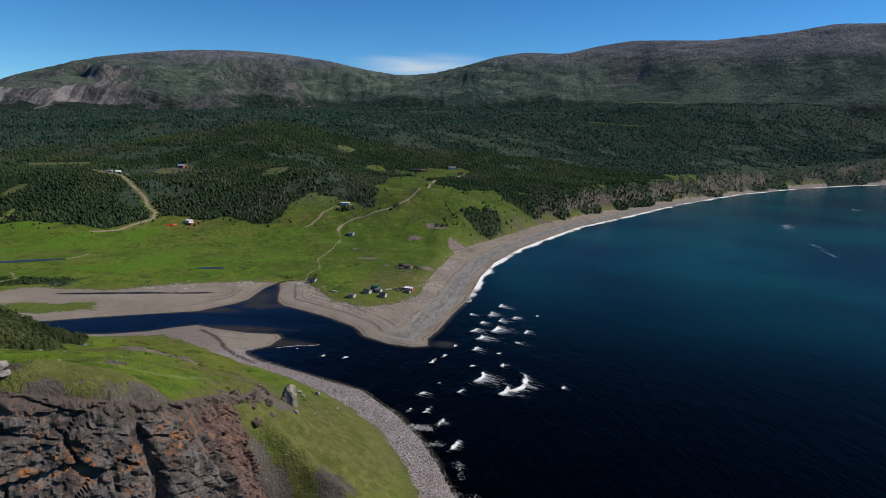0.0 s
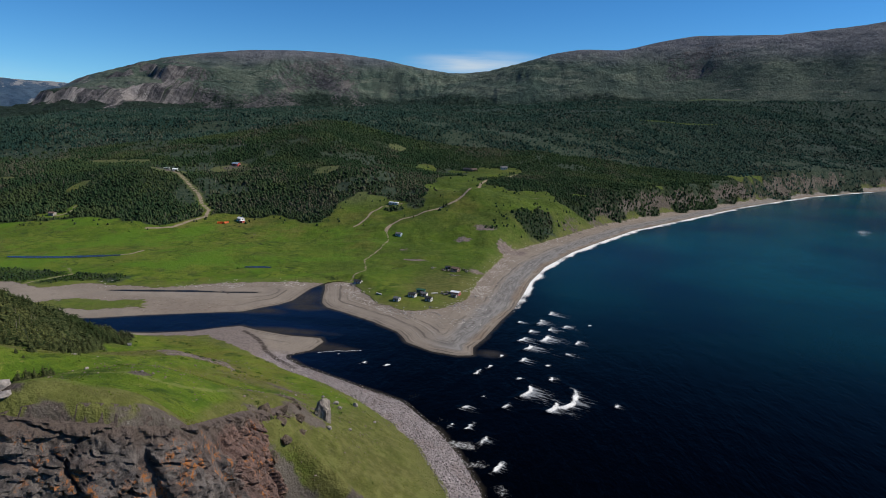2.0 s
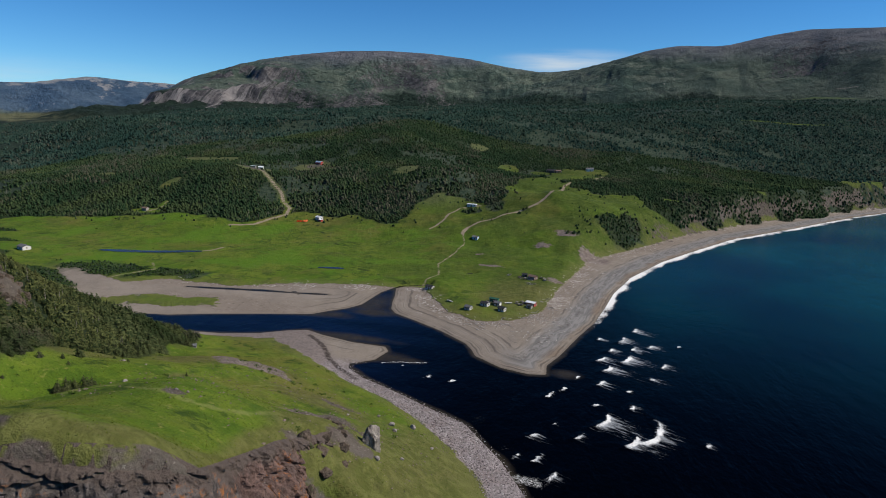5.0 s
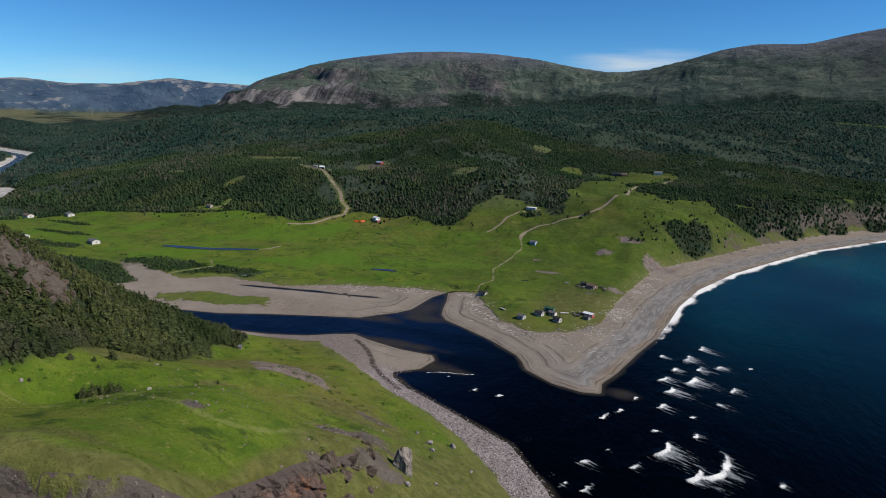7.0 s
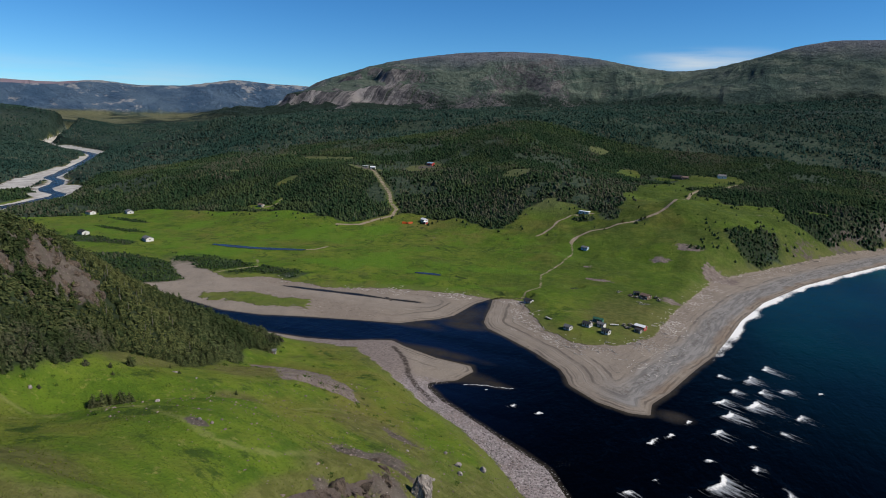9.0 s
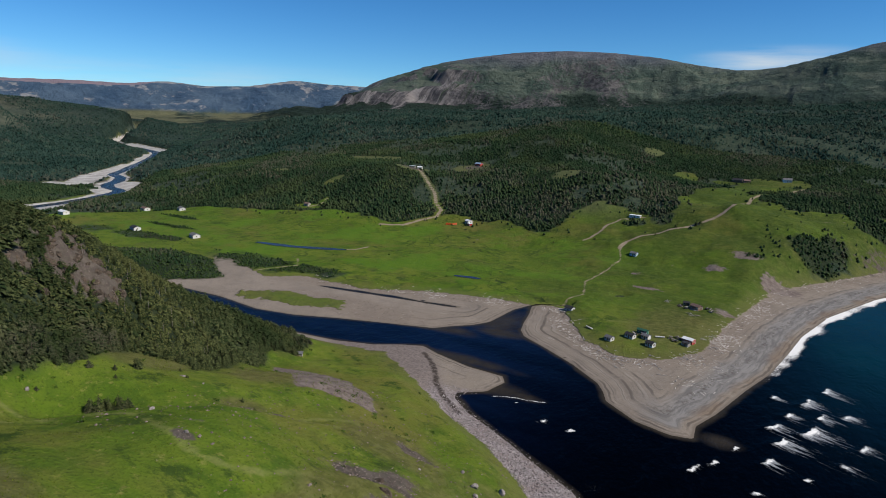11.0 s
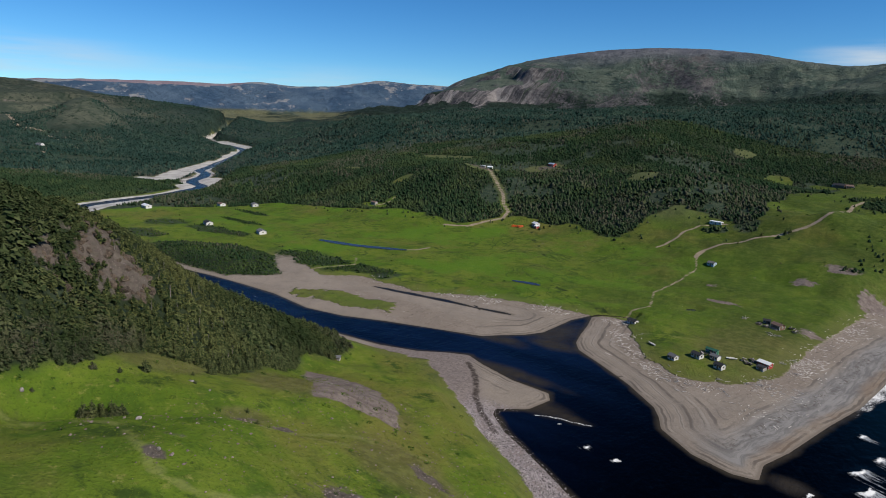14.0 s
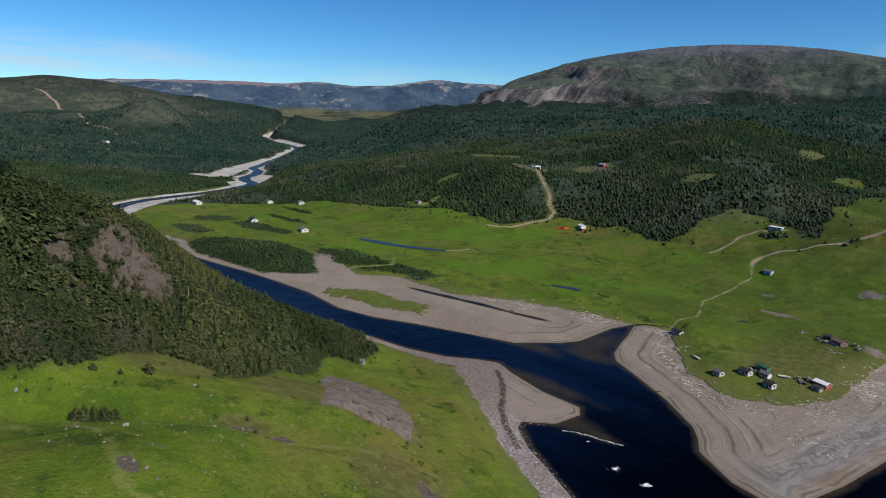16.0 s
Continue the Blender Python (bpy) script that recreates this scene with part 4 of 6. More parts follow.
DRY = np.clip(0.3 + ellipses(MX, MY, [(-40, 210, 40, 66), (-62, 192, 22, 30), (-86, 236, 26, 18), (-40, 175, 20, 26), (-120, 262, 18, 10), (-143, 238, 20, 16), (-118, 205, 8, 9), (-90, 125, 22, 14), (20, 650, 60, 60), (-160, 205, 14, 22), (-40, 472, 44, 66)]), 0, 1)
DRY = np.maximum(DRY, smooth(640, 700, MY) * smooth(45, 10, TD) * 0.9)
_rd, _ = poly_dist(MX.ravel(), MY.ravel(), CLIFF_RIM)
DRY = np.maximum(DRY, smooth(13, 3, _rd.reshape(MX.shape)) * 0.95)
WRACKF = np.full(MX.shape, 99.0)
for _way in ([(-151, 357), (-143, 350), (-135, 341), (-125, 327), (-115, 317), (-101, 307)],):
    _dd, _ = poly_dist(MX.ravel(), MY.ravel(), _way)
    WRACKF = np.minimum(WRACKF, _dd.reshape(MX.shape))

SCRUB = glades(MX, MY)
BROOKF, _ = poly_dist(MX.ravel(), MY.ravel(), [(-118, 485), (-138, 482), (-153, 489), (-165, 500), (-179, 505), (-192, 528), (-216, 553), (-226, 580), (-248, 600), (-260, 620), (-282, 640), (-291, 660)])
BROOKF = BROOKF.reshape(MX.shape)
# ways down the mountain's face: across the scree chutes and along them
CRAG_U, CRAG_V = 0.945 * MX - 0.327 * MY, 0.327 * MX + 0.945 * MY

gm = mesh_np("ground", np.stack([MX, MY, MZ], -1).reshape(-1, 3), grid_faces(len(GX), len(GY)))
for _k, _v in (("wd", WD), ("td", TD), ("ff", FF), ("lane", LANE), ("rock", ROCK), ("heath", HEATH), ("cobble", COB), ("pale", PALEF), ("wrack", WRACKF), ("dry", DRY), ("range", RANGE), ("plateau", PLATEAU), ("moor", MOOR), ("north_shade", smooth(440, 540, MY) * (0.2 + 0.8 * smooth(-240, -80, MX))), ("dull", smooth(-110, -190, MX) * smooth(690, 745, MY)), ("westhill", WESTH), ("gravel", GRAV), ("baresoil", np.maximum(smooth(-6, 2, signed(MX.ravel(), MY.ravel(), SCAR).reshape(MX.shape)), smooth(430, 470, MY) * smooth(660, 630, MY))), ("rtop", smooth(150, 25, _fd)), ("coast", smooth(-48, -18, MX) * smooth(335, 350, MY)), ("spit", smooth(-215, -150, MX) * smooth(328, 338, MY + 0.35 * MX + 35)), ("shore", smooth(-350, -300, MX) * smooth(328, 338, MY + 0.35 * MX + 35)), ("scrub", SCRUB), ("meadow", smooth(420, 450, MY) * smooth(680, 640, MY) * (0.25 + 0.75 * smooth(-90, -170, MX))), ("farwood", smooth(1150, 1900, FAR_R)), ("brook", BROOKF), ("scree", smooth(-1750, -2050, MX) * (0.75 + 0.4 * vnoise(MX, MY, 90, 90))), ("cu", CRAG_U), ("cv", CRAG_V), ("upstream", smooth(-600, -700, MX)), ("high", smooth(2500, 3000, FAR_R))):
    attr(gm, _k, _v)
gm.materials.append(GROUND)
ground = tagged(new("ground", gm), "green coastal valley with sand flats, meadow, wooded hills and bare mountains", "ground", kind="structure")

# ---------------------------------------------------------------- water
WXL = axis_lines([(-3400, 60), (-800, 12), (-560, 6), (-240, 4), (-25, 1.5), (75, 1.4), (120, 4), (400, 12), (1200, 40), (4900, 200)])
WYL = axis_lines([(-4900, 500), (0, 12), (180, 1.8), (270, 1.5), (440, 1.5), (480, 4), (700, 8), (1400, 14), (2400, 40)])
WX, WY = np.meshgrid(WXL, WYL)
wdist = -water_side(WX.ravel(), WY.ravel()).reshape(WX.shape)
cd, cs = poly_dist(WX.ravel(), WY.ravel(), NORTH_COAST)
cd, cs = cd.reshape(WX.shape), cs.reshape(WX.shape)
sd, ss = poly_dist(WX.ravel(), WY.ravel(), SOUTH_BANK[18:30])
sd, ss = sd.reshape(WX.shape), ss.reshape(WX.shape)
surf = np.interp(cs, [0, 1.5, 3.0, 4, 5, 11, 16], [0.0, 0.0, 0.25, 0.75, 1.0, 1.0, 1.0])
width = np.interp(cs, [0, 5, 11, 16], [2.2, 4.4, 6.5, 10]) * (1 + 0.45 * vnoise(WX, WY, 22, 98))
FOAM = surf * np.maximum(1.12 * smooth(1.9, 0.4, cd / width), 0.64 * smooth(3.6, 0.8, cd / width)) * (0.86 + 0.20 * vnoise(WX, WY, 16, 88) + 0.14 * vnoise(WX, WY, 5, 84))
FOAM = np.maximum(FOAM, smooth(26, 3, sd) * (0.56 + 0.34 * vnoise(WX, WY, 7, 89)) * np.interp(ss, [0, 5.5, 7, 9, 11], [0, 0, 0.8, 1.0, 0.9]))
# streaks of foam drifting in the bay
for _way, _am in (([(425, 898), (452, 905), (470, 880)], 0.64), ([(470, 880), (442, 827), (430, 770), (414, 722), (402, 657), (390, 600)], 0.60), ([(533, 988), (560, 990), (593, 999), (705, 1076), (900, 1180)], 0.68)):
    _dr, _ = poly_dist(WX.ravel(), WY.ravel(), _way)
    FOAM = np.maximum(FOAM, _am * smooth(26, 1, _dr.reshape(WX.shape) + 9 * vnoise(WX, WY, 40, 85)) * (0.8 + 0.4 * vnoise(WX, WY, 50, 86)))
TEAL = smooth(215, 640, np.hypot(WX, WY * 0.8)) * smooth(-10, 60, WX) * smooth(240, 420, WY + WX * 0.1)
# breakers over the bar: x, y, half length of the crest, reach of the trail
BREAKERS = [(14, 405, 3, 9), (27, 407, 5.5, 16), (43, 401, 3.5, 9), (58, 405, 2.2, 2), (30, 376, 7.5, 17), (48, 372, 4.5, 9), (15, 373, 4.5, 15), (20, 388, 4.5, 13), (15, 339, 4.5, 8), (3, 343, 2.5, 3), (-8, 320, 4.5, 2.5), (-2, 328, 3.5, 2.5),
            (28, 334, 2.4, 3), (12, 314, 2.0, 3), (29, 317, 3, 5), (-12, 278, 3.5, 6), (-4, 291, 1.8, 2), (6, 282, 3.5, 4), (17, 299, 8, 20), (38, 292, 14, 10), (28, 284, 6, 12), (57, 290, 2.6, 5), (36, 427, 4, 15), (19, 360, 5, 20), (33, 394, 4, 12), (40, 352, 3, 8),
            (-9, 261, 3.5, 4), (-2, 250, 4.5, 5), (4, 231, 5, 5), (-17, 260, 2.2, 2), (-69, 322, 2.2, 2.5), (-57, 321, 2.0, 2.5), (-87, 331, 1.6, 1)]
BREAK, TRAIL, SWELL = np.zeros(WX.shape), np.zeros(WX.shape), np.zeros(WX.shape)
_wx, _wy = WX + 1.3 * vnoise(WX, WY, 5, 93), WY + 1.3 * vnoise(WX, WY, 5, 94)
for bx, by, ba, reach in BREAKERS:
    # u along the crest, v down the wind behind it
    ba *= 1.2
    u = 0.42 * (_wx - bx) + 0.91 * (_wy - by)
    v = 0.91 * (_wx - bx) - 0.42 * (_wy - by) + 0.035 * u * u
    head = smooth(1.15, 0.5, np.abs(u) / ba) * smooth(-1.4, -0.2, v) * smooth(0.30 * ba + 2.0, 0.6, v)
    BREAK = np.maximum(BREAK, head * (0.92 + 0.2 * vnoise(WX, WY, 4, 97)))
    tail = smooth(-1.5, 0.6, v) * np.exp(-np.maximum(v, 0) / (0.55 * reach)) * smooth(1.2, 0.35, np.abs(u) / (ba + 0.10 * np.maximum(v, 0)))
    TRAIL = np.maximum(TRAIL, tail)
    SWELL = np.maximum(SWELL, min(0.10 * ba, 0.7) * np.exp(-((u / ba) ** 2) - (v / 1.8) ** 2))
FOAM = np.maximum(FOAM, BREAK * smooth(0, 3, wdist))
TRAIL = TRAIL * smooth(0, 3, wdist)
_dr, _ = poly_dist(WX.ravel(), WY.ravel(), [(-98, 331), (-90, 335), (-80, 337), (-74, 339)])
FOAM = np.maximum(FOAM, 0.86 * smooth(1.8, 0.2, _dr.reshape(WX.shape)))
SHOAL = np.clip(1.5 * (ellipses(WX, WY, [(-97, 340, 19, 9), (-86, 339, 12, 5), (-128, 362, 34, 7), (-138, 430, 18, 26), (-132, 410, 20, 9), (-165, 398, 30, 9), (-3, 346, 10, 7)]) + 0.18 * vnoise(WX, WY, 8, 87)), 0, 1)
FOAM = np.maximum(FOAM, np.clip(0.9 * ellipses(WX, WY, [(-322, 351, 9, 5), (-490, 355, 10, 3)]), 0, 0.8) * (0.85 + 0.3 * vnoise(WX, WY, 5, 83)))
SHOAL = np.maximum(SHOAL, smooth(-330, -520, WX) * 0.25 * (vnoise(WX, WY, 26, 95) > 0.3))
WZ = SWELL + 0.10 * fbm(WX, WY, 18, 90, 2) * smooth(2, 20, wdist) * 0.6
wm = mesh_np("water", np.stack([WX, WY, WZ], -1).reshape(-1, 3), grid_faces(len(WXL), len(WYL)))
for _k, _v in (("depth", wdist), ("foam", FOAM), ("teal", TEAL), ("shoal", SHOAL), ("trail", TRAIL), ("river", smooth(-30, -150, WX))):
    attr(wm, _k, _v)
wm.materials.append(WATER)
def pond(way, w):
    """A still pool lying in the meadow."""
    P = np.asarray(way, float)
    s = np.linspace(0, len(P) - 1, 24)
    cx, cy = np.interp(s, np.arange(len(P)), P[:, 0]), np.interp(s, np.arange(len(P)), P[:, 1])
    tx, ty = np.gradient(cx), np.gradient(cy)
    n = np.hypot(tx, ty)
    hw = w * np.sqrt(np.clip(np.sin(np.linspace(0.06, 3.08, 24)), 0, 1)) * (1 + 0.25 * vnoise(cx, cy, 9, 99)) + 0.8
    L = np.stack([cx - ty / n * hw, cy + tx / n * hw], -1)
    R = np.stack([cx + ty / n * hw, cy - tx / n * hw], -1)
    v = np.concatenate([np.column_stack([L, np.full(24, POND_LEVEL)]), np.column_stack([R, np.full(24, POND_LEVEL)])])
    f = np.array([(i, 24 + i, 25 + i, i + 1) for i in range(23)])
    me = mesh_np("pond", v, f)
    attr(me, "depth", np.full(48, 9.0))
    attr(me, "shoal", np.full(48, 0.9))
    me.materials.append(POOL)
    return tagged(new("pond", me), "still dark pool in the meadow", "pond", kind="structure")


for _way, _w in PONDS:
    pond(_way, _w)
water = tagged(new("water", wm), "dark blue sea and river mouth with white surf", "water", kind="structure")


# ---------------------------------------------------------------- woods
def spruce_shape(tiers, sides, rng, wide=0.30):
    """Unit-height ragged conifer: stacked, drooping skirts with uneven tips. Returns vertices and triangles."""
    v, f = [], []
    for k in range(tiers):
        z0 = 0.05 + 0.84 * k / tiers
        z1 = min(1.0, z0 + 0.84 / tiers * 1.9 + 0.05) if k < tiers - 1 else 1.0
        r = wide * (1 - k / (tiers + 0.3)) ** 0.8
        b = len(v)
        tw = rng.uniform(0, 6.28)
        ox, oy = rng.uniform(-0.035, 0.035, 2)
        for s in range(sides):
            a = tw + 6.283 * (s + rng.uniform(-0.25, 0.25)) / sides
            q = r * (rng.uniform(0.85, 1.3) if s % 2 == 0 else rng.uniform(0.45, 0.8))
            v.append((ox + q * math.cos(a), oy + q * math.sin(a), z0 + rng.uniform(-0.06, 0.05) + (0.05 if s % 2 else -0.02)))
        v.append((ox, oy, z1))
        f += [(b + s, b + (s + 1) % sides, b + sides) for s in range(sides)]
    return np.array(v), np.array(f)


def scatter(box, spacing, rng):
    x0, y0, x1, y1 = box
    nx, ny = int((x1 - x0) / spacing), int((y1 - y0) / spacing)
    gx, gy = np.meshgrid(np.arange(nx), np.arange(ny))
    x = x0 + (gx.ravel() + rng.uniform(-0.1, 1.1, nx * ny)) * spacing
    y = y0 + (gy.ravel() + rng.uniform(-0.1, 1.1, nx * ny)) * spacing
    return x, y


def plant(shapes, x, y, z, h, w, rng):
    """Joins many plants into arrays of vertices and triangles."""
    V, F, base = [], [], 0
    kind = rng.integers(0, len(shapes), len(x))
    for k, (v, f) in enumerate(shapes):
        m = kind == k
        n = m.sum()
        if not n:
            continue
        a = rng.uniform(0, 6.28, n)
        c, s = np.cos(a)[:, None], np.sin(a)[:, None]
        sc = (h[m] * w[m])[:, None]
        X = (v[None, :, 0] * c - v[None, :, 1] * s) * sc + x[m][:, None]
        Y = (v[None, :, 0] * s + v[None, :, 1] * c) * sc + y[m][:, None]
        Z = v[None, :, 2] * h[m][:, None] + z[m][:, None]
        V.append(np.stack([X, Y, Z], -1).reshape(-1, 3))
        F.append((f[None] + (base + np.arange(n) * len(v))[:, None, None]).reshape(-1, f.shape[1]))
        base += n * len(v)
    return np.concatenate(V), np.concatenate(F)


def wood(name, label, boxes, shapes, hmin, hmax, seed, lo=0.0, hi=1e9, keep=None, thin=0.82, needles=None):
    rng = np.random.default_rng(seed)
    X, Y = [], []
    for box, spacing in boxes:
        x, y = scatter(box, spacing, rng)
        X.append(x); Y.append(y)
    x, y = np.concatenate(X), np.concatenate(Y)
    f = forest_field(x, y)
    r = np.hypot(x - 10, y - 65)
    ok = (f > 0) & (r > lo) & (r < hi) & (rng.uniform(0, 1, len(x)) < 0.97 - thin * glades(x, y))
    if hi > 600:
        ok |= (f > -22) & (f < -5.5) & (r > lo) & (r < hi) & (y > 600) & (turf_side(x, y) > 4) & (rng.uniform(0, 1, len(x)) < 0.10 * smooth(-22, -5, f) * (1 + vnoise(x, y, 18, 79)))
    if keep is not None:
        ok &= keep(x, y)
    if hi < 600:
        rocky = ellipses(x, y, CRAGGY) + 0.5 * vnoise(x, y, 6, 78)
        ok &= rng.uniform(0, 1, len(x)) > smooth(0.05, 0.6, rocky) * 0.78
    ok &= height_at(x, y) < 235 + 45 * vnoise(x, y, 380, 78)
    ok &= ~((x < -1250) & (y < 1250) & (height_at(x, y) > 84 + 40 * vnoise(x, y, 130, 76)) & (vnoise(x, y, 60, 77) > -0.35))
    ok &= ellipses(x, y, OUTCROP) + 0.35 * vnoise(x, y, 4, 73) < 0.1
    x, y, f = x[ok], y[ok], f[ok]
    h = hmin + (hmax - hmin) * rng.beta(1.6, 2.6, len(x)) * (0.8 + 0.5 * vnoise(x, y, 34, 6)) * np.clip(0.55 + f / 25, 0.35, 1)
    h = np.where((y < 560) & (y > 340) & (x > -640), 0.62 * h, h)
    v, t = plant(shapes, x, y, height_at(x, y) - 0.3, h, rng.uniform(0.75, 1.3, len(x)), rng)
    me = mesh_np(name, v, t, needles is not None)
    me.materials.append(needles or SPRUCE)
    return tagged(new(name, me), label, "woodland", kind="stuff"), len(t)


def leafy_shape(n, spread, size, rng):
    """Round broadleaved crown of many small leaf sprays, unit height."""
    d = rng.normal(size=(n, 3))
    d /= np.linalg.norm(d, axis=1)[:, None]
    c = d * rng.uniform(0.75, 1.0, (n, 1)) * np.array([spread, spread, 0.45]) + np.array([0, 0, 0.5])
    t = np.cross(d, rng.normal(size=(n, 3)))
    t /= np.linalg.norm(t, axis=1)[:, None]
    b = np.cross(d, t)
    v = np.stack([c + t * size + d * 0.05, c - 0.6 * t * size + b * size, c - 0.6 * t * size - b * size], 1) + rng.normal(size=(n, 3, 3)) * 0.03
    return v.reshape(-1, 3), np.arange(n * 3).reshape(-1, 3)


def bough_shape(n, wide, rng, bush=0.0, lean=0.0):
    """Unit-height conifer of many drooping boughs round a dark core; bush: how far the crown rounds off."""
    z = 1 - np.sqrt(rng.uniform(0.001, 1, n))
    r = wide * ((1 - bush) * (1 - z) ** 0.85 + bush * np.sqrt(1 - z * z) * 0.92)
    a = rng.uniform(0, 6.283, n)
    p = rng.uniform(0, 6.283, 3)
    r = r * (1 + 0.22 * np.sin(2 * a + p[0]) + 0.16 * np.sin(5 * a + p[1] + 6 * z)) * rng.uniform(0.62, 1.08, n)
    o = np.stack([np.cos(a), np.sin(a), 0 * a], 1)
    t = np.stack([-np.sin(a), np.cos(a), 0 * a], 1)
    up = np.array([0, 0, 1.0])
    c = o * r[:, None] + up * (0.05 + 0.93 * z)[:, None]
    q = (wide * (0.20 + 0.20 * (1 - z)) * rng.uniform(0.6, 1.35, n) * (92 / n) ** 0.35)[:, None]
    v = np.stack([c + t * q * 0.62 - o * q * 0.6 + up * q * 0.42, c - t * q * 0.62 - o * q * 0.6 + up * q * 0.42, c + o * q * 0.8 - up * q * 0.30], 1)
    v = v + rng.normal(size=v.shape) * q[:, None, :] * 0.16
    v = v.reshape(-1, 3)
    b = len(v)
    core = [(0.62 * wide * math.cos(k * 1.2566), 0.62 * wide * math.sin(k * 1.2566), 0.04) for k in range(5)] + [(0, 0, 0.82)]
    v = np.vstack([v, core])
    v[:, 0] += lean * v[:, 2] ** 2
    f = np.vstack([np.arange(n * 3).reshape(-1, 3), [(b + k, b + (k + 1) % 5, b + 5) for k in range(5)]])
    return v, f


def dome_shape(sides, wide, rng):
    """Small rounded conifer crown for the far woods: two uneven rings and a blunt top."""
    v = []
    for z, w in ((0.02, 1.0), (0.52, 0.74)):
        tw = rng.uniform(0, 6.28)
        for k in range(sides):
            a = tw + 6.283 * (k + rng.uniform(-0.3, 0.3)) / sides
            q = wide * w * rng.uniform(0.7, 1.25)
            v.append((q * math.cos(a), q * math.sin(a), z + rng.uniform(-0.08, 0.10)))
    v.append((rng.uniform(-0.06, 0.06), rng.uniform(-0.06, 0.06), 1.0))
    f = []
    for k in range(sides):
        k2 = (k + 1) % sides
        f += [(k, k2, sides + k2), (k, sides + k2, sides + k), (sides + k, sides + k2, 2 * sides)]
    return np.array(v), np.array(f)


_r = np.random.default_rng(3)
SHAPES_MID = [spruce_shape(2, 5, _r, _r.uniform(0.36, 0.48)) for _ in range(5)] + [dome_shape(4, _r.uniform(0.42, 0.62), _r) for _ in range(6)]
SHAPES_FAR = [spruce_shape(1, 5, _r, _r.uniform(0.42, 0.60)) for _ in range(6)] + [leafy_shape(6, 0.5, 0.38, _r) for _ in range(2)]
SHAPES_NEAR = ([bough_shape(96, _r.uniform(0.27, 0.38), _r, 0.0, _r.uniform(-0.1, 0.1)) for _ in range(8)]
               + [bough_shape(92, _r.uniform(0.40, 0.56), _r, _r.uniform(0.5, 1.0), _r.uniform(-0.2, 0.2)) for _ in range(8)])


def seen_wedge(x, y):
    return (x < 0.95 * y + 120) & (x > -1.0 * (y + 1400))


wood("near_wood", "dense dark spruce wood on a steep hillside", [((-256, 90, -140, 330), 2.08)], SHAPES_NEAR, 1.7, 7.4, 11, 0, 520,
     lambda x, y: (y < 335) & (x > -250), 0.32)
wood("mid_wood", "dense spruce forest behind the meadow", [((-1250, 230, 420, 1230), 3.1)], SHAPES_MID, 2.4, 6.0, 12, 300, 1150, lambda x, y: (y > 336) | (x < -660), needles=SPRUCE_MID)
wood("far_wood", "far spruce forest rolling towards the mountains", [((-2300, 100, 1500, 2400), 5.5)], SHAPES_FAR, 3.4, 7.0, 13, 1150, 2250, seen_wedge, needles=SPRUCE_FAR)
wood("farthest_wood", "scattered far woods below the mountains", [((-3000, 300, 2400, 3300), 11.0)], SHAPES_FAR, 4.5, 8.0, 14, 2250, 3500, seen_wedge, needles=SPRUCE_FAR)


# ---------------------------------------------------------------- sea cliff
def cells2(u, v, size, seed):
    """Blocky steps: a random level and tilt for each uneven cell."""
    x, y = u / size, v / size
    ix, iy = np.floor(x).astype(np.int64), np.floor(y).astype(np.int64)
    best, second = np.full(u.shape, 9.0), np.full(u.shape, 9.0)
    val = np.zeros(u.shape)
    for a in (-1, 0, 1):
        for b in (-1, 0, 1):
            jx, jy = ix + a, iy + b
            px, py = jx + hash2(jx, jy, seed), jy + hash2(jx, jy, seed + 1)
            d = np.hypot(x - px, y - py)
            lv = hash2(jx, jy, seed + 2) + (x - px) * (hash2(jx, jy, seed + 3) - 0.5) * 1.2 + (y - py) * (hash2(jx, jy, seed + 4) - 0.35) * 0.9
            near = d < best
            second = np.where(near, best, np.minimum(second, d))
            val = np.where(near, lv, val)
            best = np.where(near, d, best)
    return val, second - best


def cliff_material():
    m = Nodes("cliff_rock")
    c = m.mix(m.step(m.noise(4, 8, 0.75), 0.40, 0.60), (0.052, 0.046, 0.045), (0.172, 0.150, 0.138))
    side = m.step(m.wobble(m.field("warm"), 0.9, 9, 5), 0.35, 0.65)
    c = m.mix(side, c, m.mix(m.step(m.noise(3, 8, 0.75), 0.38, 0.62), (0.080, 0.050, 0.043), (0.195, 0.125, 0.104)))
    c = m.mix(m.step(m.noise(9, 6, 0.7), 0.50, 0.62, 0, 0.7), c, (0.105, 0.076, 0.066))
    c = m.mix(m.step(m.noise(1.2, 7, 0.8), 0.59, 0.65), c, (0.20, 0.175, 0.16))
    c = m.mix(m.step(m.noise(0.7, 6, 0.75), 0.57, 0.64), c, (0.030, 0.027, 0.028))
    c = m.mix(m.math("MULTIPLY", m.step(m.noise(2.0, 7, 0.75, distort=0.6), 0.52, 0.60), m.step(m.noise(11, 4), 0.49, 0.58)), c, (0.36, 0.140, 0.045))
    lip = m.step(m.wobble(m.field("down"), 7, 6, 6), 5.0, 2.0)
    c = m.mix(lip, c, m.mix(m.noise(2, 6, 0.7), (0.070, 0.053, 0.045), (0.150, 0.118, 0.100)))
    m.bump(m.math("ADD", m.noise(0.8, 6, 0.75), m.math("MULTIPLY", m.cells(2.2), 0.6)), 1.0, 1.0)
    return m.finish(c, 0.9, spec=0.2)


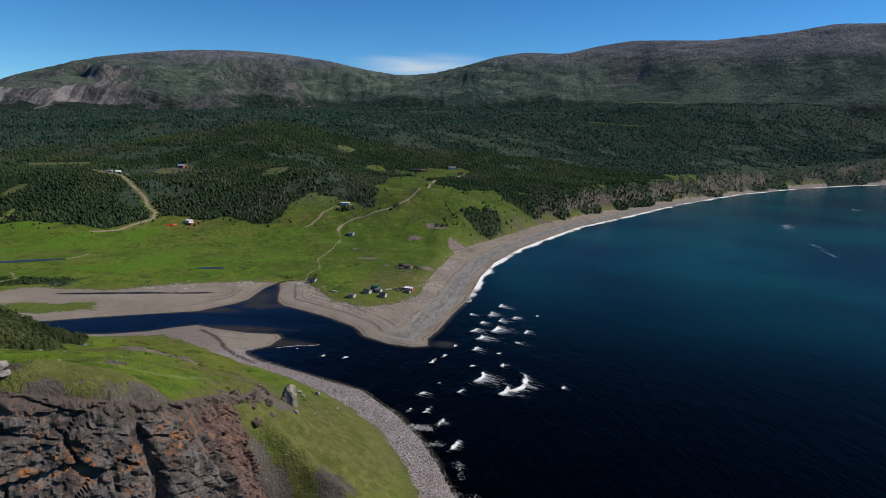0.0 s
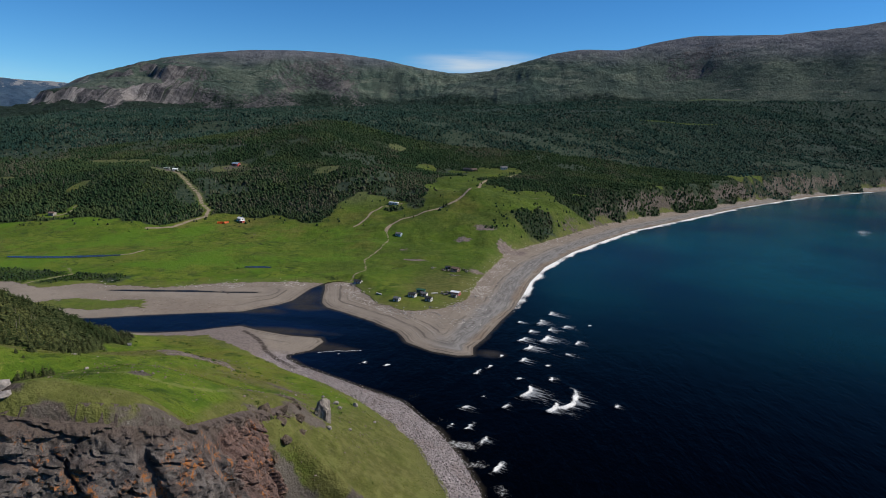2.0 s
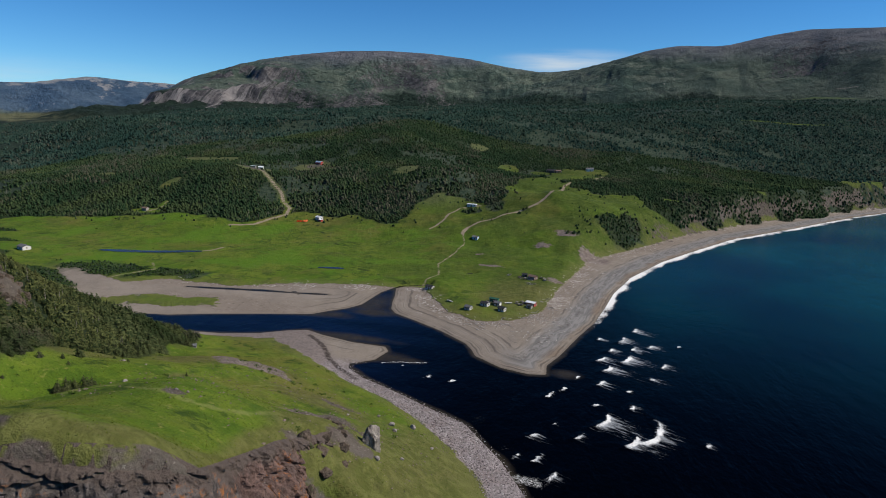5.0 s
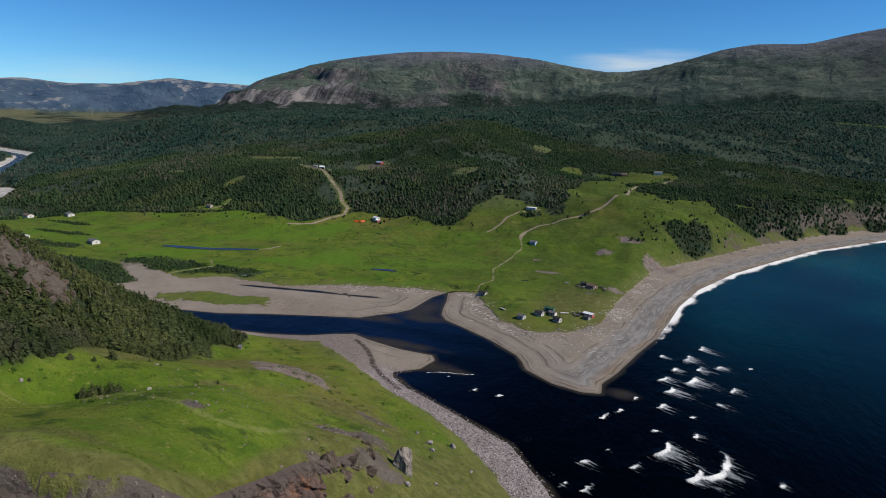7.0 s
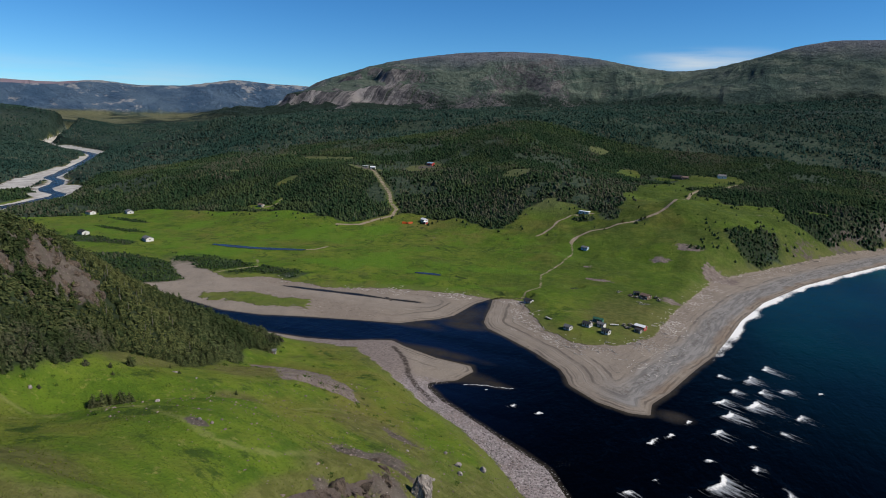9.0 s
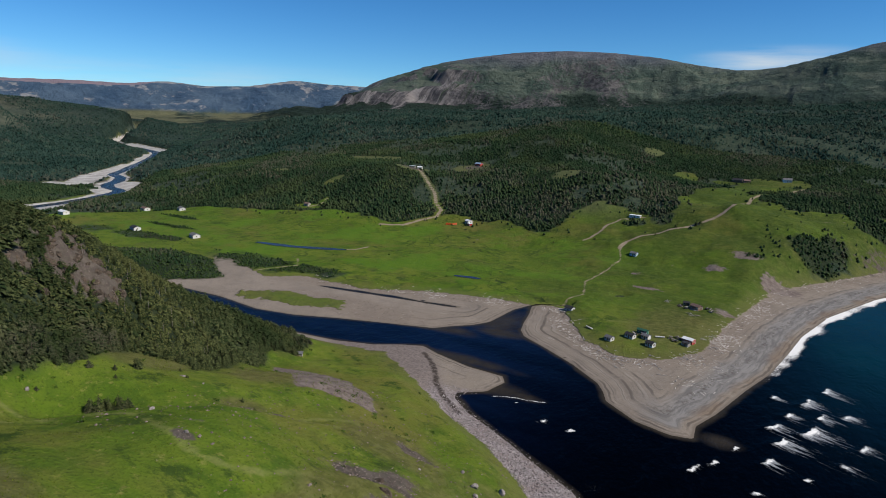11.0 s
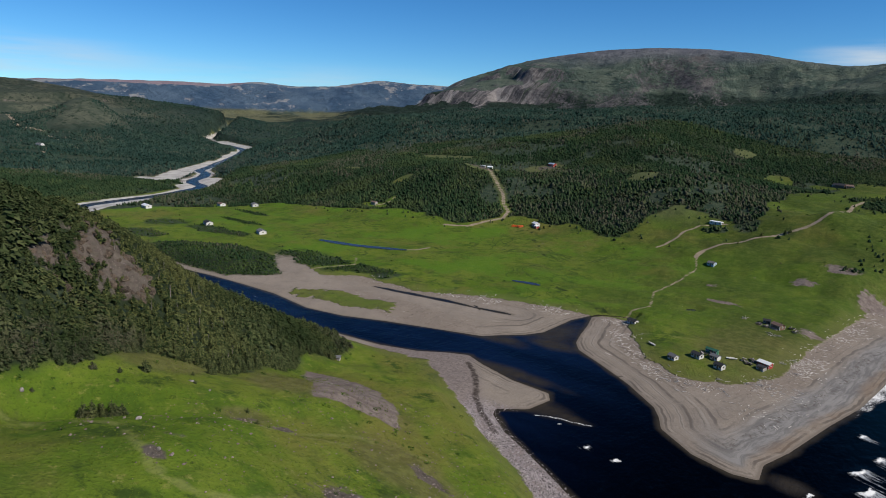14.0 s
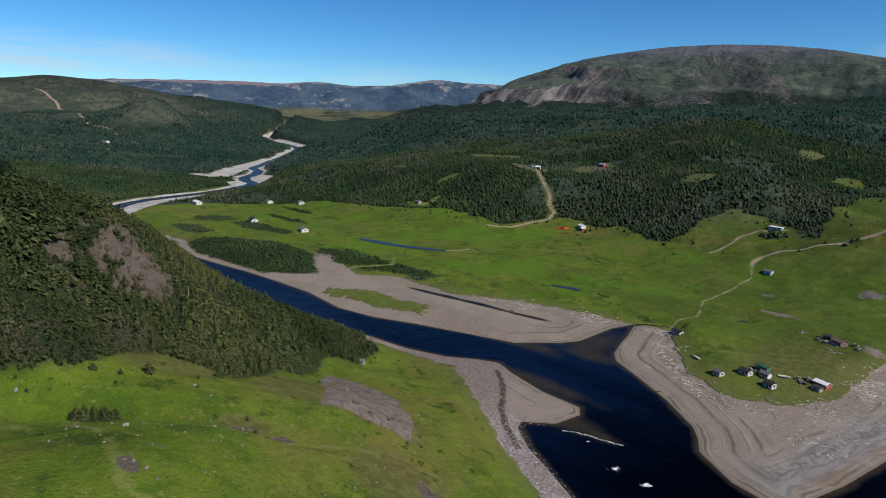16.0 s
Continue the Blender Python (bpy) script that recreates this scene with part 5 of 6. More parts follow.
def build_cliff():
    P = np.asarray(CLIFF_RIM, float)
    seg = np.r_[0, np.cumsum(np.hypot(*np.diff(P[:, :2], axis=0).T))]
    us, vs = np.arange(60, seg[-1], 0.42), np.r_[-2.2, -1.2, -0.5, np.arange(0, 56, 0.42)]
    k = np.exp(-0.5 * (np.arange(-22, 23) / 9.0) ** 2)
    k /= k.sum()
    line = [np.convolve(np.pad(np.interp(us, seg, P[:, i]), 22, mode="edge"), k, "valid") for i in range(3)]
    tx, ty = np.gradient(line[0]), np.gradient(line[1])
    n = np.hypot(tx, ty)
    ox, oy = ty / n, -tx / n
    U, V = np.meshgrid(us, vs)
    w = smooth(0, 1.6, V)
    b1, e1 = cells2(U * 0.8 + 0.25 * V, V, 9.0, 301)
    b2, e2 = cells2(U * 1.0 + 0.4 * V, V * 1.1, 3.4, 311)
    b3, e3 = cells2(U + 0.3 * V, V * 1.2, 1.3, 321)
    d = 2.5 * (b1 - 0.35) + 1.15 * (b2 - 0.4) + 0.6 * (b3 - 0.4) + 0.35 * fbm(U, V, 1.4, 331, 2)
    d = d - 1.5 * smooth(0.07, 0.0, e1) - 0.55 * smooth(0.10, 0.0, e2)
    # two deep clefts
    for c0, wd_, dp in ((seg[4] + 4, 1.0, 5.0), (seg[5] + 6, 1.6, 6.0)):
        d = d - dp * np.exp(-(((U - c0 - 0.12 * V + 0.8 * vnoise(U * 0 + V, V, 5, 341)) / wd_) ** 2)) * smooth(0, 4, V)
    d = np.maximum(d, -0.9 - 0.06 * np.maximum(V, 0))
    out = 0.34 * np.maximum(V, 0) + 0.9 * w + d * w - 0.9 * (V < 0) * -V * 0.8
    X = np.array(line[0])[None] + ox[None] * out
    Y = np.array(line[1])[None] + oy[None] * out
    Z = np.array(line[2])[None] - V * 0.985 - 0.15 + np.where(V < 0, V * 0.75, 0)
    top = np.where(V <= 0, height_at(X, Y) + 0.12 * np.where(V > -2, 1, -6), Z)
    Z = np.where(V <= 0, np.minimum(top, Z + 3), Z)
    me = mesh_np("sea_cliff", np.stack([X, Y, Z], -1).reshape(-1, 3), grid_faces(len(us), len(vs))[:, ::-1], False)
    attr(me, "down", V)
    attr(me, "warm", smooth(seg[5] + 8, seg[5] + 16, U))
    me.materials.append(cliff_material())
    return tagged(new("sea_cliff", me), "dark fractured rock cliff with orange lichen below the turf", "cliff", kind="structure")


build_cliff()


# crags on the wooded hill
def crag_mesh(seed):
    r = np.random.default_rng(seed)
    bm = bmesh.new()
    bmesh.ops.create_icosphere(bm, subdivisions=4, radius=0.5)
    planes = [(Vector(r.normal(size=3) * np.array([1, 1, 0.6])).normalized(), r.uniform(0.22, 0.42)) for _ in range(22)]
    for v in bm.verts:
        q = v.co.copy()
        for nrm, d in planes:
            e = v.co.dot(nrm) - d
            if e > 0:
                v.co -= nrm * e * 0.95
        v.co += q.normalized() * (0.05 * noise.noise(q * 9 + Vector((seed, 0, 0))) + 0.03 * noise.noise(q * 22))
    me = bpy.data.meshes.new("crag")
    bm.to_mesh(me)
    bm.free()
    return me


def crag_material():
    m = Nodes("crag_rock")
    c = m.mix(m.step(m.noise(3, 8, 0.75), 0.38, 0.62), (0.044, 0.035, 0.027), (0.120, 0.091, 0.070))
    c = m.mix(m.step(m.noise(1.0, 7, 0.8), 0.57, 0.65), c, (0.19, 0.155, 0.128))
    c = m.mix(m.step(m.noise(2.5, 6, 0.7), 0.58, 0.66), c, (0.060, 0.075, 0.028))
    m.bump(m.noise(0.7, 7, 0.78), 1.0, 0.6)
    return m.finish(c, 0.92, spec=0.15)


CRAGS = [crag_mesh(200 + i) for i in range(5)]
_cm = crag_material()
for me in CRAGS:
    me.materials.append(_cm)
_cr = np.random.default_rng(205)
def set_crag(i, x, y, size, label, group, deep=0.30):
    """A crag lying into the slope that it breaks out of."""
    nx = float(height_at(x - 3, y) - height_at(x + 3, y)) / 6
    ny = float(height_at(x, y - 3) - height_at(x, y + 3)) / 6
    up = Vector((nx, ny, 1.0)).normalized()
    tilt = Vector((0, 0, 1)).rotation_difference(up).to_matrix().to_4x4()
    ob = new("crag", CRAGS[i % 5])
    ob.matrix_world = (Matrix.Translation((x, y, float(height_at(x, y)) - deep * size * 0.5)) @ tilt @ Euler(_cr.uniform(-0.35, 0.35, 3) + np.array([0, 0, i * 1.3])).to_matrix().to_4x4()
                       @ Matrix.Diagonal((size * _cr.uniform(1.1, 1.9), size * _cr.uniform(0.9, 1.4), size * _cr.uniform(0.7, 1.1), 1)))
    return tagged(ob, label, "crag", group)


_px, _py = scatter((-232, 178, -186, 226), 2.9, _cr)
_pf = ellipses(_px, _py, CRAGGY) + 0.45 * vnoise(_px, _py, 6, 78)
_k = 0
for x, y, f in zip(_px, _py, _pf):
    if f > 0.22 and _k < 90:
        set_crag(_k, float(x), float(y), float(_cr.uniform(2.0, 4.6)), "brown fractured crag among the spruces on the hill", "crags on the wooded hill")
        _k += 1

def pale_rock_material():
    m = Nodes("pale_rock")
    c = m.mix(m.step(m.noise(1.6, 7, 0.75, stretch=(1, 1, 0.4)), 0.36, 0.64), (0.15, 0.125, 0.108), (0.38, 0.335, 0.295))
    c = m.mix(m.step(m.noise(0.8, 6, 0.75), 0.57, 0.64), c, (0.085, 0.072, 0.062))
    m.bump(m.noise(0.6, 7, 0.78, stretch=(1, 1, 0.4)), 1.0, 0.5)
    return m.finish(c, 0.92, spec=0.15)


_pillar = crag_mesh(231)
_pillar.materials.append(pale_rock_material())
ob = new("rock_pillar", _pillar)
ob.matrix_world = Matrix.Translation((-55, 204, float(height_at(-55, 204)) + 1.4)) @ Euler((0.1, 0.15, 0.6)).to_matrix().to_4x4() @ Matrix.Diagonal((8.5, 6.4, 12.0, 1))
tagged(ob, "tall pale upright rock standing on the steep grassy slope", "rock")

# broken rock where the cliff runs out into the slope
for i, (cx_, cy_, cs_) in enumerate([(-66, 172, 5.5), (-65, 180, 6.5), (-63, 188, 5.5), (-61, 196, 5.0), (-58, 190, 4.0), (-60, 181, 4.5), (-57, 178, 3.5), (-64, 201, 4.0), (-55, 184, 3.0), (-59, 172, 4.5), (-62, 166, 5.0), (-56, 170, 3.0), (-70, 206, 3.5)]):
    ob = new("crag", CRAGS[(i * 2) % 5])
    ob.matrix_world = Matrix.Translation((cx_, cy_, float(height_at(cx_, cy_)) - 0.14 * cs_)) @ Euler(_cr.uniform(-0.5, 0.5, 3) + np.array([0, 0, i * 1.7])).to_matrix().to_4x4() @ Matrix.Diagonal((cs_ * 1.5, cs_ * 1.1, cs_ * 0.9, 1))
    tagged(ob, "brown broken crag where the cliff meets the grassy slope", "crag", "crags at the end of the cliff")


# ---------------------------------------------------------------- more materials
def plain(name, a, b, size=0.8, rough=0.8, spec=0.3, streak=None, metal=0.0):
    m = Nodes(name)
    c = m.mix(m.step(m.noise(size, 5, 0.65, stretch=streak), 0.35, 0.7), a, b)
    c = m.mix(m.math("MULTIPLY", m.step(m.noise(size * 5, 4), 0.5, 0.75), 0.4), c, (a[0] * 0.6, a[1] * 0.58, a[2] * 0.55))
    rnd = m.node("ShaderNodeObjectInfo").outputs["Random"]
    c = m.mix(m.math("MULTIPLY", rnd, 0.25), c, (b[0] * 0.7, b[1] * 0.7, b[2] * 0.7))
    m.bump(m.noise(size * 0.3, 4), 0.4, 0.05)
    return m.finish(c, rough, spec=spec, Metallic=metal)


WHITE = plain("white_boards", (0.50, 0.49, 0.46), (0.66, 0.65, 0.62), 0.9, streak=(1, 1, 6))
GREYW = plain("weathered_boards", (0.20, 0.18, 0.16), (0.34, 0.31, 0.28), 0.7, streak=(1, 1, 6))
BROWN = plain("brown_boards", (0.13, 0.08, 0.055), (0.20, 0.13, 0.09), 0.7, streak=(1, 1, 6))
REDW = plain("red_boards", (0.30, 0.035, 0.03), (0.40, 0.06, 0.045), 0.8)
GREENW = plain("green_boards", (0.02, 0.10, 0.06), (0.035, 0.15, 0.09), 0.8)
BLUEW = plain("pale_blue_boards", (0.30, 0.42, 0.52), (0.42, 0.54, 0.62), 0.8)
ORANGE = plain("orange_tarpaulin", (0.60, 0.10, 0.02), (0.75, 0.16, 0.03), 0.9, 0.55)
FELT = plain("dark_roof_felt", (0.018, 0.019, 0.022), (0.040, 0.040, 0.044), 0.9)
GREYR = plain("grey_roof_felt", (0.10, 0.10, 0.105), (0.16, 0.16, 0.165), 0.9)
BROWNR = plain("brown_shingles", (0.12, 0.075, 0.06), (0.19, 0.13, 0.105), 0.6)
WHITER = plain("white_metal_roof", (0.70, 0.71, 0.72), (0.80, 0.81, 0.82), 1.5, 0.45, 0.5)
BLUER = plain("blue_metal_roof", (0.22, 0.30, 0.42), (0.32, 0.40, 0.52), 1.2, 0.5)
GREENR = plain("green_felt_roof", (0.015, 0.07, 0.045), (0.03, 0.11, 0.07), 0.9)
GLASS = Nodes("window_glass").finish((0.015, 0.018, 0.022), 0.08, spec=0.6)
LOGWOOD = plain("bleached_driftwood", (0.32, 0.29, 0.26), (0.66, 0.62, 0.57), 0.5, 0.9, 0.1)
BARK = plain("spruce_bark", (0.055, 0.042, 0.034), (0.11, 0.09, 0.075), 0.3, 0.95, 0.1)
SNAG = plain("grey_dead_wood", (0.16, 0.14, 0.125), (0.26, 0.235, 0.215), 0.4, 0.95, 0.1)
STONE = plain("lichened_boulder", (0.15, 0.135, 0.125), (0.30, 0.27, 0.25), 0.7, 0.9, 0.15)
JUNK = plain("dark_weathered_timber", (0.035, 0.030, 0.028), (0.09, 0.08, 0.075), 0.5)


def part(name, bm, mat, parent, label="", smooth_shade=False):
    me = bpy.data.meshes.new(name)
    bm.to_mesh(me)
    bm.free()
    for p in me.polygons:
        p.use_smooth = smooth_shade
    me.materials.append(mat)
    ob = new(name, me)
    ob.parent = parent
    return tagged(ob, label)


def box(bm, x0, y0, z0, x1, y1, z1):
    r = bmesh.ops.create_cube(bm, size=1)
    for v in r["verts"]:
        v.co = Vector((x0 + (v.co.x + 0.5) * (x1 - x0), y0 + (v.co.y + 0.5) * (y1 - y0), z0 + (v.co.z + 0.5) * (z1 - z0)))
    return r["verts"]


def gable_walls(L, W, H, R):
    """Walls of a cabin with gables at both ends of x."""
    bm = bmesh.new()
    pts = []
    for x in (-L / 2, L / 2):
        pts.append([bm.verts.new((x, -W / 2, -0.8)), bm.verts.new((x, W / 2, -0.8)), bm.verts.new((x, W / 2, H)), bm.verts.new((x, 0, H + R)), bm.verts.new((x, -W / 2, H))])
    a, b = pts
    bm.faces.new(a[::-1]); bm.faces.new(b)
    for i, j in ((0, 1), (1, 2), (4, 0)):
        bm.faces.new((a[i], a[j], b[j], b[i]))
    bmesh.ops.recalc_face_normals(bm, faces=bm.faces)
    return bm


def gable_roof(L, W, H, R, over=0.35, thick=0.14):
    bm = bmesh.new()
    s = R / (W / 2)
    for sg in (-1, 1):
        yo = sg * (W / 2 + over)
        zo = H - over * s
        q = [(-L / 2 - over, 0, H + R + 0.03), (L / 2 + over, 0, H + R + 0.03), (L / 2 + over, yo, zo + 0.03), (-L / 2 - over, yo, zo + 0.03)]
        lo = [bm.verts.new(p) for p in q]
        hi = [bm.verts.new((p[0], p[1], p[2] + thick)) for p in q]
        bm.faces.new(lo); bm.faces.new(hi)
        for i in range(4):
            bm.faces.new((lo[i], lo[(i + 1) % 4], hi[(i + 1) % 4], hi[i]))
    bmesh.ops.recalc_face_normals(bm, faces=bm.faces)
    return bm


def shed_roof(L, W, H, R, over=0.3, thick=0.14):
    bm = bmesh.new()
    for v in box(bm, -L / 2 - over, -W / 2 - over, H + 0.03, L / 2 + over, W / 2 + over, H + 0.03 + thick):
        v.co.z += R * 0.25 * (v.co.y / W + 0.5)
    return bm


def cabin(name, label, x, y, yaw, L, W, H, R, wall, roof, group="", door_side=-1, windows=3, chimney=False, flat=False, category="cabin", porch=False):
    z = float(min(height_at(x + dx, y + dy) for dx in (-2, 2) for dy in (-2, 2))) + 0.25
    root = new(name)
    root.matrix_world = pose(x, y, z, 0, 0, yaw)
    root.empty_display_size = 0.5
    if flat:
        bm = bmesh.new()
        box(bm, -L / 2, -W / 2, -0.8, L / 2, W / 2, H)
        part("wall", bm, wall, root)
        part("roof", shed_roof(L, W, H, R), roof, root)
    else:
        part("wall", gable_walls(L, W, H, R), wall, root)
        part("roof", gable_roof(L, W, H, R), roof, root)
    # corner boards and plinth
    for sx in (-1, 1):
        for sy in (-1, 1):
            bm = bmesh.new()
            box(bm, sx * L / 2 - 0.07, sy * W / 2 - 0.07, -0.6, sx * L / 2 + 0.07, sy * W / 2 + 0.07, H - 0.02)
            part("corner_board", bm, WHITE if wall != WHITE else GREYW, root)
    ys = door_side * W / 2
    bm = bmesh.new()
    box(bm, -0.45, ys - 0.05, 0.05, 0.45, ys + 0.05, min(2.0, H - 0.15))
    door = part("door", bm, BROWN, root, "dark plank door")
    bm = bmesh.new()
    box(bm, 0.28, ys - 0.11 * -door_side - 0.02, 0.95, 0.36, ys + door_side * 0.11, 1.03)
    part("door_handle", bm, GREYR, door)
    spots = [(-L * 0.32, ys, 0), (L * 0.32, ys, 0), (L / 2, 0.0, 1), (-L / 2, 0.0, 1), (0, -ys, 0)][:windows]
    for wx, wy, end in spots:
        w, h, zc = 0.9, 0.8, H * 0.62
        fr = bmesh.new()
        pn = bmesh.new()
        sx = 1 if wx > 0 else -1
        sy = 1 if wy > 0 else -1
        for a0, a1, b0, b1 in ((-w / 2, w / 2, h / 2, h / 2 + 0.1), (-w / 2, w / 2, -h / 2 - 0.1, -h / 2), (-w / 2 - 0.1, -w / 2, -h / 2 - 0.1, h / 2 + 0.1),
                               (w / 2, w / 2 + 0.1, -h / 2 - 0.1, h / 2 + 0.1), (-0.03, 0.03, -h / 2, h / 2)):
            if end:
                box(fr, wx - 0.02, wy + a0, zc + b0, wx + sx * 0.08, wy + a1, zc + b1)
            else:
                box(fr, wx + a0, wy - 0.02, zc + b0, wx + a1, wy + sy * 0.08, zc + b1)
        if end:
            box(pn, wx - 0.02, wy - w / 2, zc - h / 2, wx + sx * 0.03, wy + w / 2, zc + h / 2)
        else:
            box(pn, wx - w / 2, wy - 0.02, zc - h / 2, wx + w / 2, wy + sy * 0.03, zc + h / 2)
        win = part("window", fr, WHITE if wall != WHITE else GREYW, root)
        part("pane", pn, GLASS, win, "dark window pane")
    if chimney:
        bm = bmesh.new()
        bmesh.ops.create_cone(bm, segments=10, radius1=0.13, radius2=0.13, depth=1.4, cap_ends=True, matrix=Matrix.Translation((L * 0.22, W * 0.18, H + R)))
        bmesh.ops.create_cone(bm, segments=10, radius1=0.24, radius2=0.05, depth=0.2, cap_ends=True, matrix=Matrix.Translation((L * 0.22, W * 0.18, H + R + 0.8)))
        part("stovepipe", bm, FELT, root, "black stovepipe")
    if porch:
        bm = bmesh.new()
        box(bm, -L * 0.4, ys, -0.5, L * 0.4, ys + door_side * 1.8, 0.0)
        for px in (-L * 0.38, 0, L * 0.38):
            box(bm, px - 0.05, ys + door_side * 1.7, 0, px + 0.05, ys + door_side * 1.8, 0.95)
        box(bm, -L * 0.4, ys + door_side * 1.7, 0.9, L * 0.4, ys + door_side * 1.8, 1.0)
        part("porch", bm, GREYW, root, "weathered plank porch with a rail")
    return tagged(root, label, category, group)


SHORE = "cabins on the spit"
cabin("cabin", "small white cabin with a grey felt roof on the turf", -71, 428, -25, 4.2, 3.4, 2.0, 0.9, WHITE, GREYR, SHORE)
cabin("cabin", "white cabin with a patched dark roof beside the green shed", -61.5, 437, -22, 5.1, 3.6, 2.0, 0.8, WHITE, FELT, SHORE, chimney=True)
cabin("cabin", "long green shed with a green felt roof", -57, 447.5, -12, 5.9, 2.7, 2.1, 0.6, GREENW, GREENR, SHORE, windows=2)
cabin("cabin", "pale grey cabin with a weathered roof", -53.5, 440.5, -20, 4.1, 3.3, 2.0, 0.8, WHITE, GREYR, SHORE, windows=2)
cabin("cabin", "white cabin with a black felt roof near the driftwood", -49, 431.5, -24, 4.4, 3.4, 2.1, 0.9, WHITE, FELT, SHORE, chimney=True)
cabin("cabin", "red cabin with a white metal roof", -32, 451, -20, 6.2, 3.9, 2.1, 0.7, REDW, WHITER, SHORE, chimney=True)
cabin("cabin", "dark lean-to shed beside the red cabin", -32.5, 444.8, -20, 3.6, 2.7, 1.9, 0.6, GREYW, FELT, SHORE, windows=1, flat=True)
cabin("cabin", "brown-roofed weathered cabin with a plank porch", -38, 516, -30, 6.2, 4.5, 2.2, 1.0, BROWN, BROWNR, SHORE, chimney=True, porch=True)
cabin("cabin", "dark tumbledown shed behind the brown cabin", -45, 521, 10, 3.9, 3.1, 1.9, 0.7, JUNK, FELT, SHORE, windows=1)
cabin("cabin", "white cabin with a black roof beside the creek", -110, 473, -22, 5.9, 3.7, 2.1, 0.9, WHITE, FELT, SHORE, chimney=True)
cabin("cabin", "small pale blue cabin beside the farm track", -106, 625, -15, 5.6, 4.4, 2.4, 1.0, BLUEW, GREYR)
cabin("trailer", "long white trailer with a flat white roof", -129, 717, -10, 11.0, 4.2, 2.7, 0.4, WHITE, WHITER, flat=True, category="trailer")
cabin("house", "white house at the top of the pasture", -8, 1050, 12, 11, 8, 3.0, 2.2, WHITE, GREYR, chimney=True, category="house", windows=5)
cabin("house", "brown house with a dark roof beside the wood", -66, 1024, -15, 13, 8, 3.0, 2.0, BROWN, FELT, chimney=True, category="house", windows=5)
cabin("house", "brown roofed outbuilding at the pasture's edge", -55, 1018, 20, 8, 6, 2.6, 1.6, BROWN, BROWNR, category="house")
cabin("cabin", "white cabin with a red front at the wood's edge", -298, 680, -30, 7.0, 5.6, 3.0, 1.2, WHITE, WHITER, chimney=True)
cabin("cabin", "red lean-to beside the white cabin", -294, 675, -30, 5.0, 3.4, 2.2, 0.5, REDW, WHITER, flat=True, windows=1)
cabin("cabin", "white cabin with a blue roof on a bare clearing", -408, 913, -12, 10, 7, 3.2, 1.6, REDW, BLUER, chimney=True, porch=True)
cabin("cabin", "white cabin on a bare hilltop clearing", -452, 819, 20, 6.5, 5.5, 2.8, 1.2, WHITE, WHITER)
cabin("trailer", "pale trailer on a bare hilltop clearing", -463, 817, 5, 8, 3, 2.5, 0.3, GREYW, WHITER, flat=True, category="trailer")
cabin("house", "white farmhouse with a pale roof on the meadow", -485, 472, -20, 11, 7, 2.6, 1.5, WHITE, GREYR, category="house", windows=5, chimney=True)
cabin("house", "white farmhouse with a dark roof behind the thicket", -566, 464, -15, 12, 7, 2.6, 1.6, WHITE, FELT, category="house", windows=5)
cabin("house", "white house with a brown roof at the meadow's end", -668, 544, -10, 11, 7, 2.6, 1.4, WHITE, BROWNR, category="house", windows=4)
cabin("house", "white bungalow at the meadow's end", -637, 571, -25, 12, 7, 2.6, 1.4, WHITE, GREYR, category="house", windows=4)
cabin("house", "long white barn at the river end of the meadow", -708, 470, -5, 13, 7, 3.0, 1.6, WHITE, WHITER, category="house", windows=3)
cabin("cabin", "small white-roofed shed tucked into the spruces", -190, 303, 35, 3.6, 2.8, 1.8, 0.5, GREYW, GREYR, flat=True, windows=1)
cabin("cabin", "grey cabin on the track through the woods", -498, 642, 0, 6, 5, 2.6, 1.2, GREYW, BROWNR)
cabin("house", "far grey house above the river", -1400, 600, 20, 14, 9, 3.4, 2.4, WHITE, GREYR, category="house")


def tent(x, y, yaw):
    root = new("tarpaulin_shelter")
    root.matrix_world = pose(x, y, float(height_at(x, y)), 0, 0, yaw)
    bm = bmesh.new()
    rows = []
    for i in range(9):
        u = -3 + 6 * i / 8
        sag = 0.18 * math.sin(i * 2.1) + 0.12 * (i % 2)
        rows.append([bm.verts.new((u, w, max(0.0, 2.0 * (1 - abs(w) / 1.7)) - (sag if w == 0 else 0))) for w in (-1.7, -0.85, 0, 0.85, 1.7)])
    for a, b in zip(rows[:-1], rows[1:]):
        for i in range(4):
            bm.faces.new((a[i], a[i + 1], b[i + 1], b[i]))
    bmesh.ops.solidify(bm, geom=bm.faces[:], thickness=0.05)
    part("canopy", bm, ORANGE, root)
    for u in (-2.9, 2.9):
        bm = bmesh.new()
        box(bm, u - 0.05, -0.05, 0, u + 0.05, 0.05, 1.95)
        part("pole", bm, GREYW, root, "grey wooden pole")
    return tagged(root, "orange tarpaulin shelter beside the wood", "shelter")


tent(-317, 669, 15)
tent(-311, 671, 60)


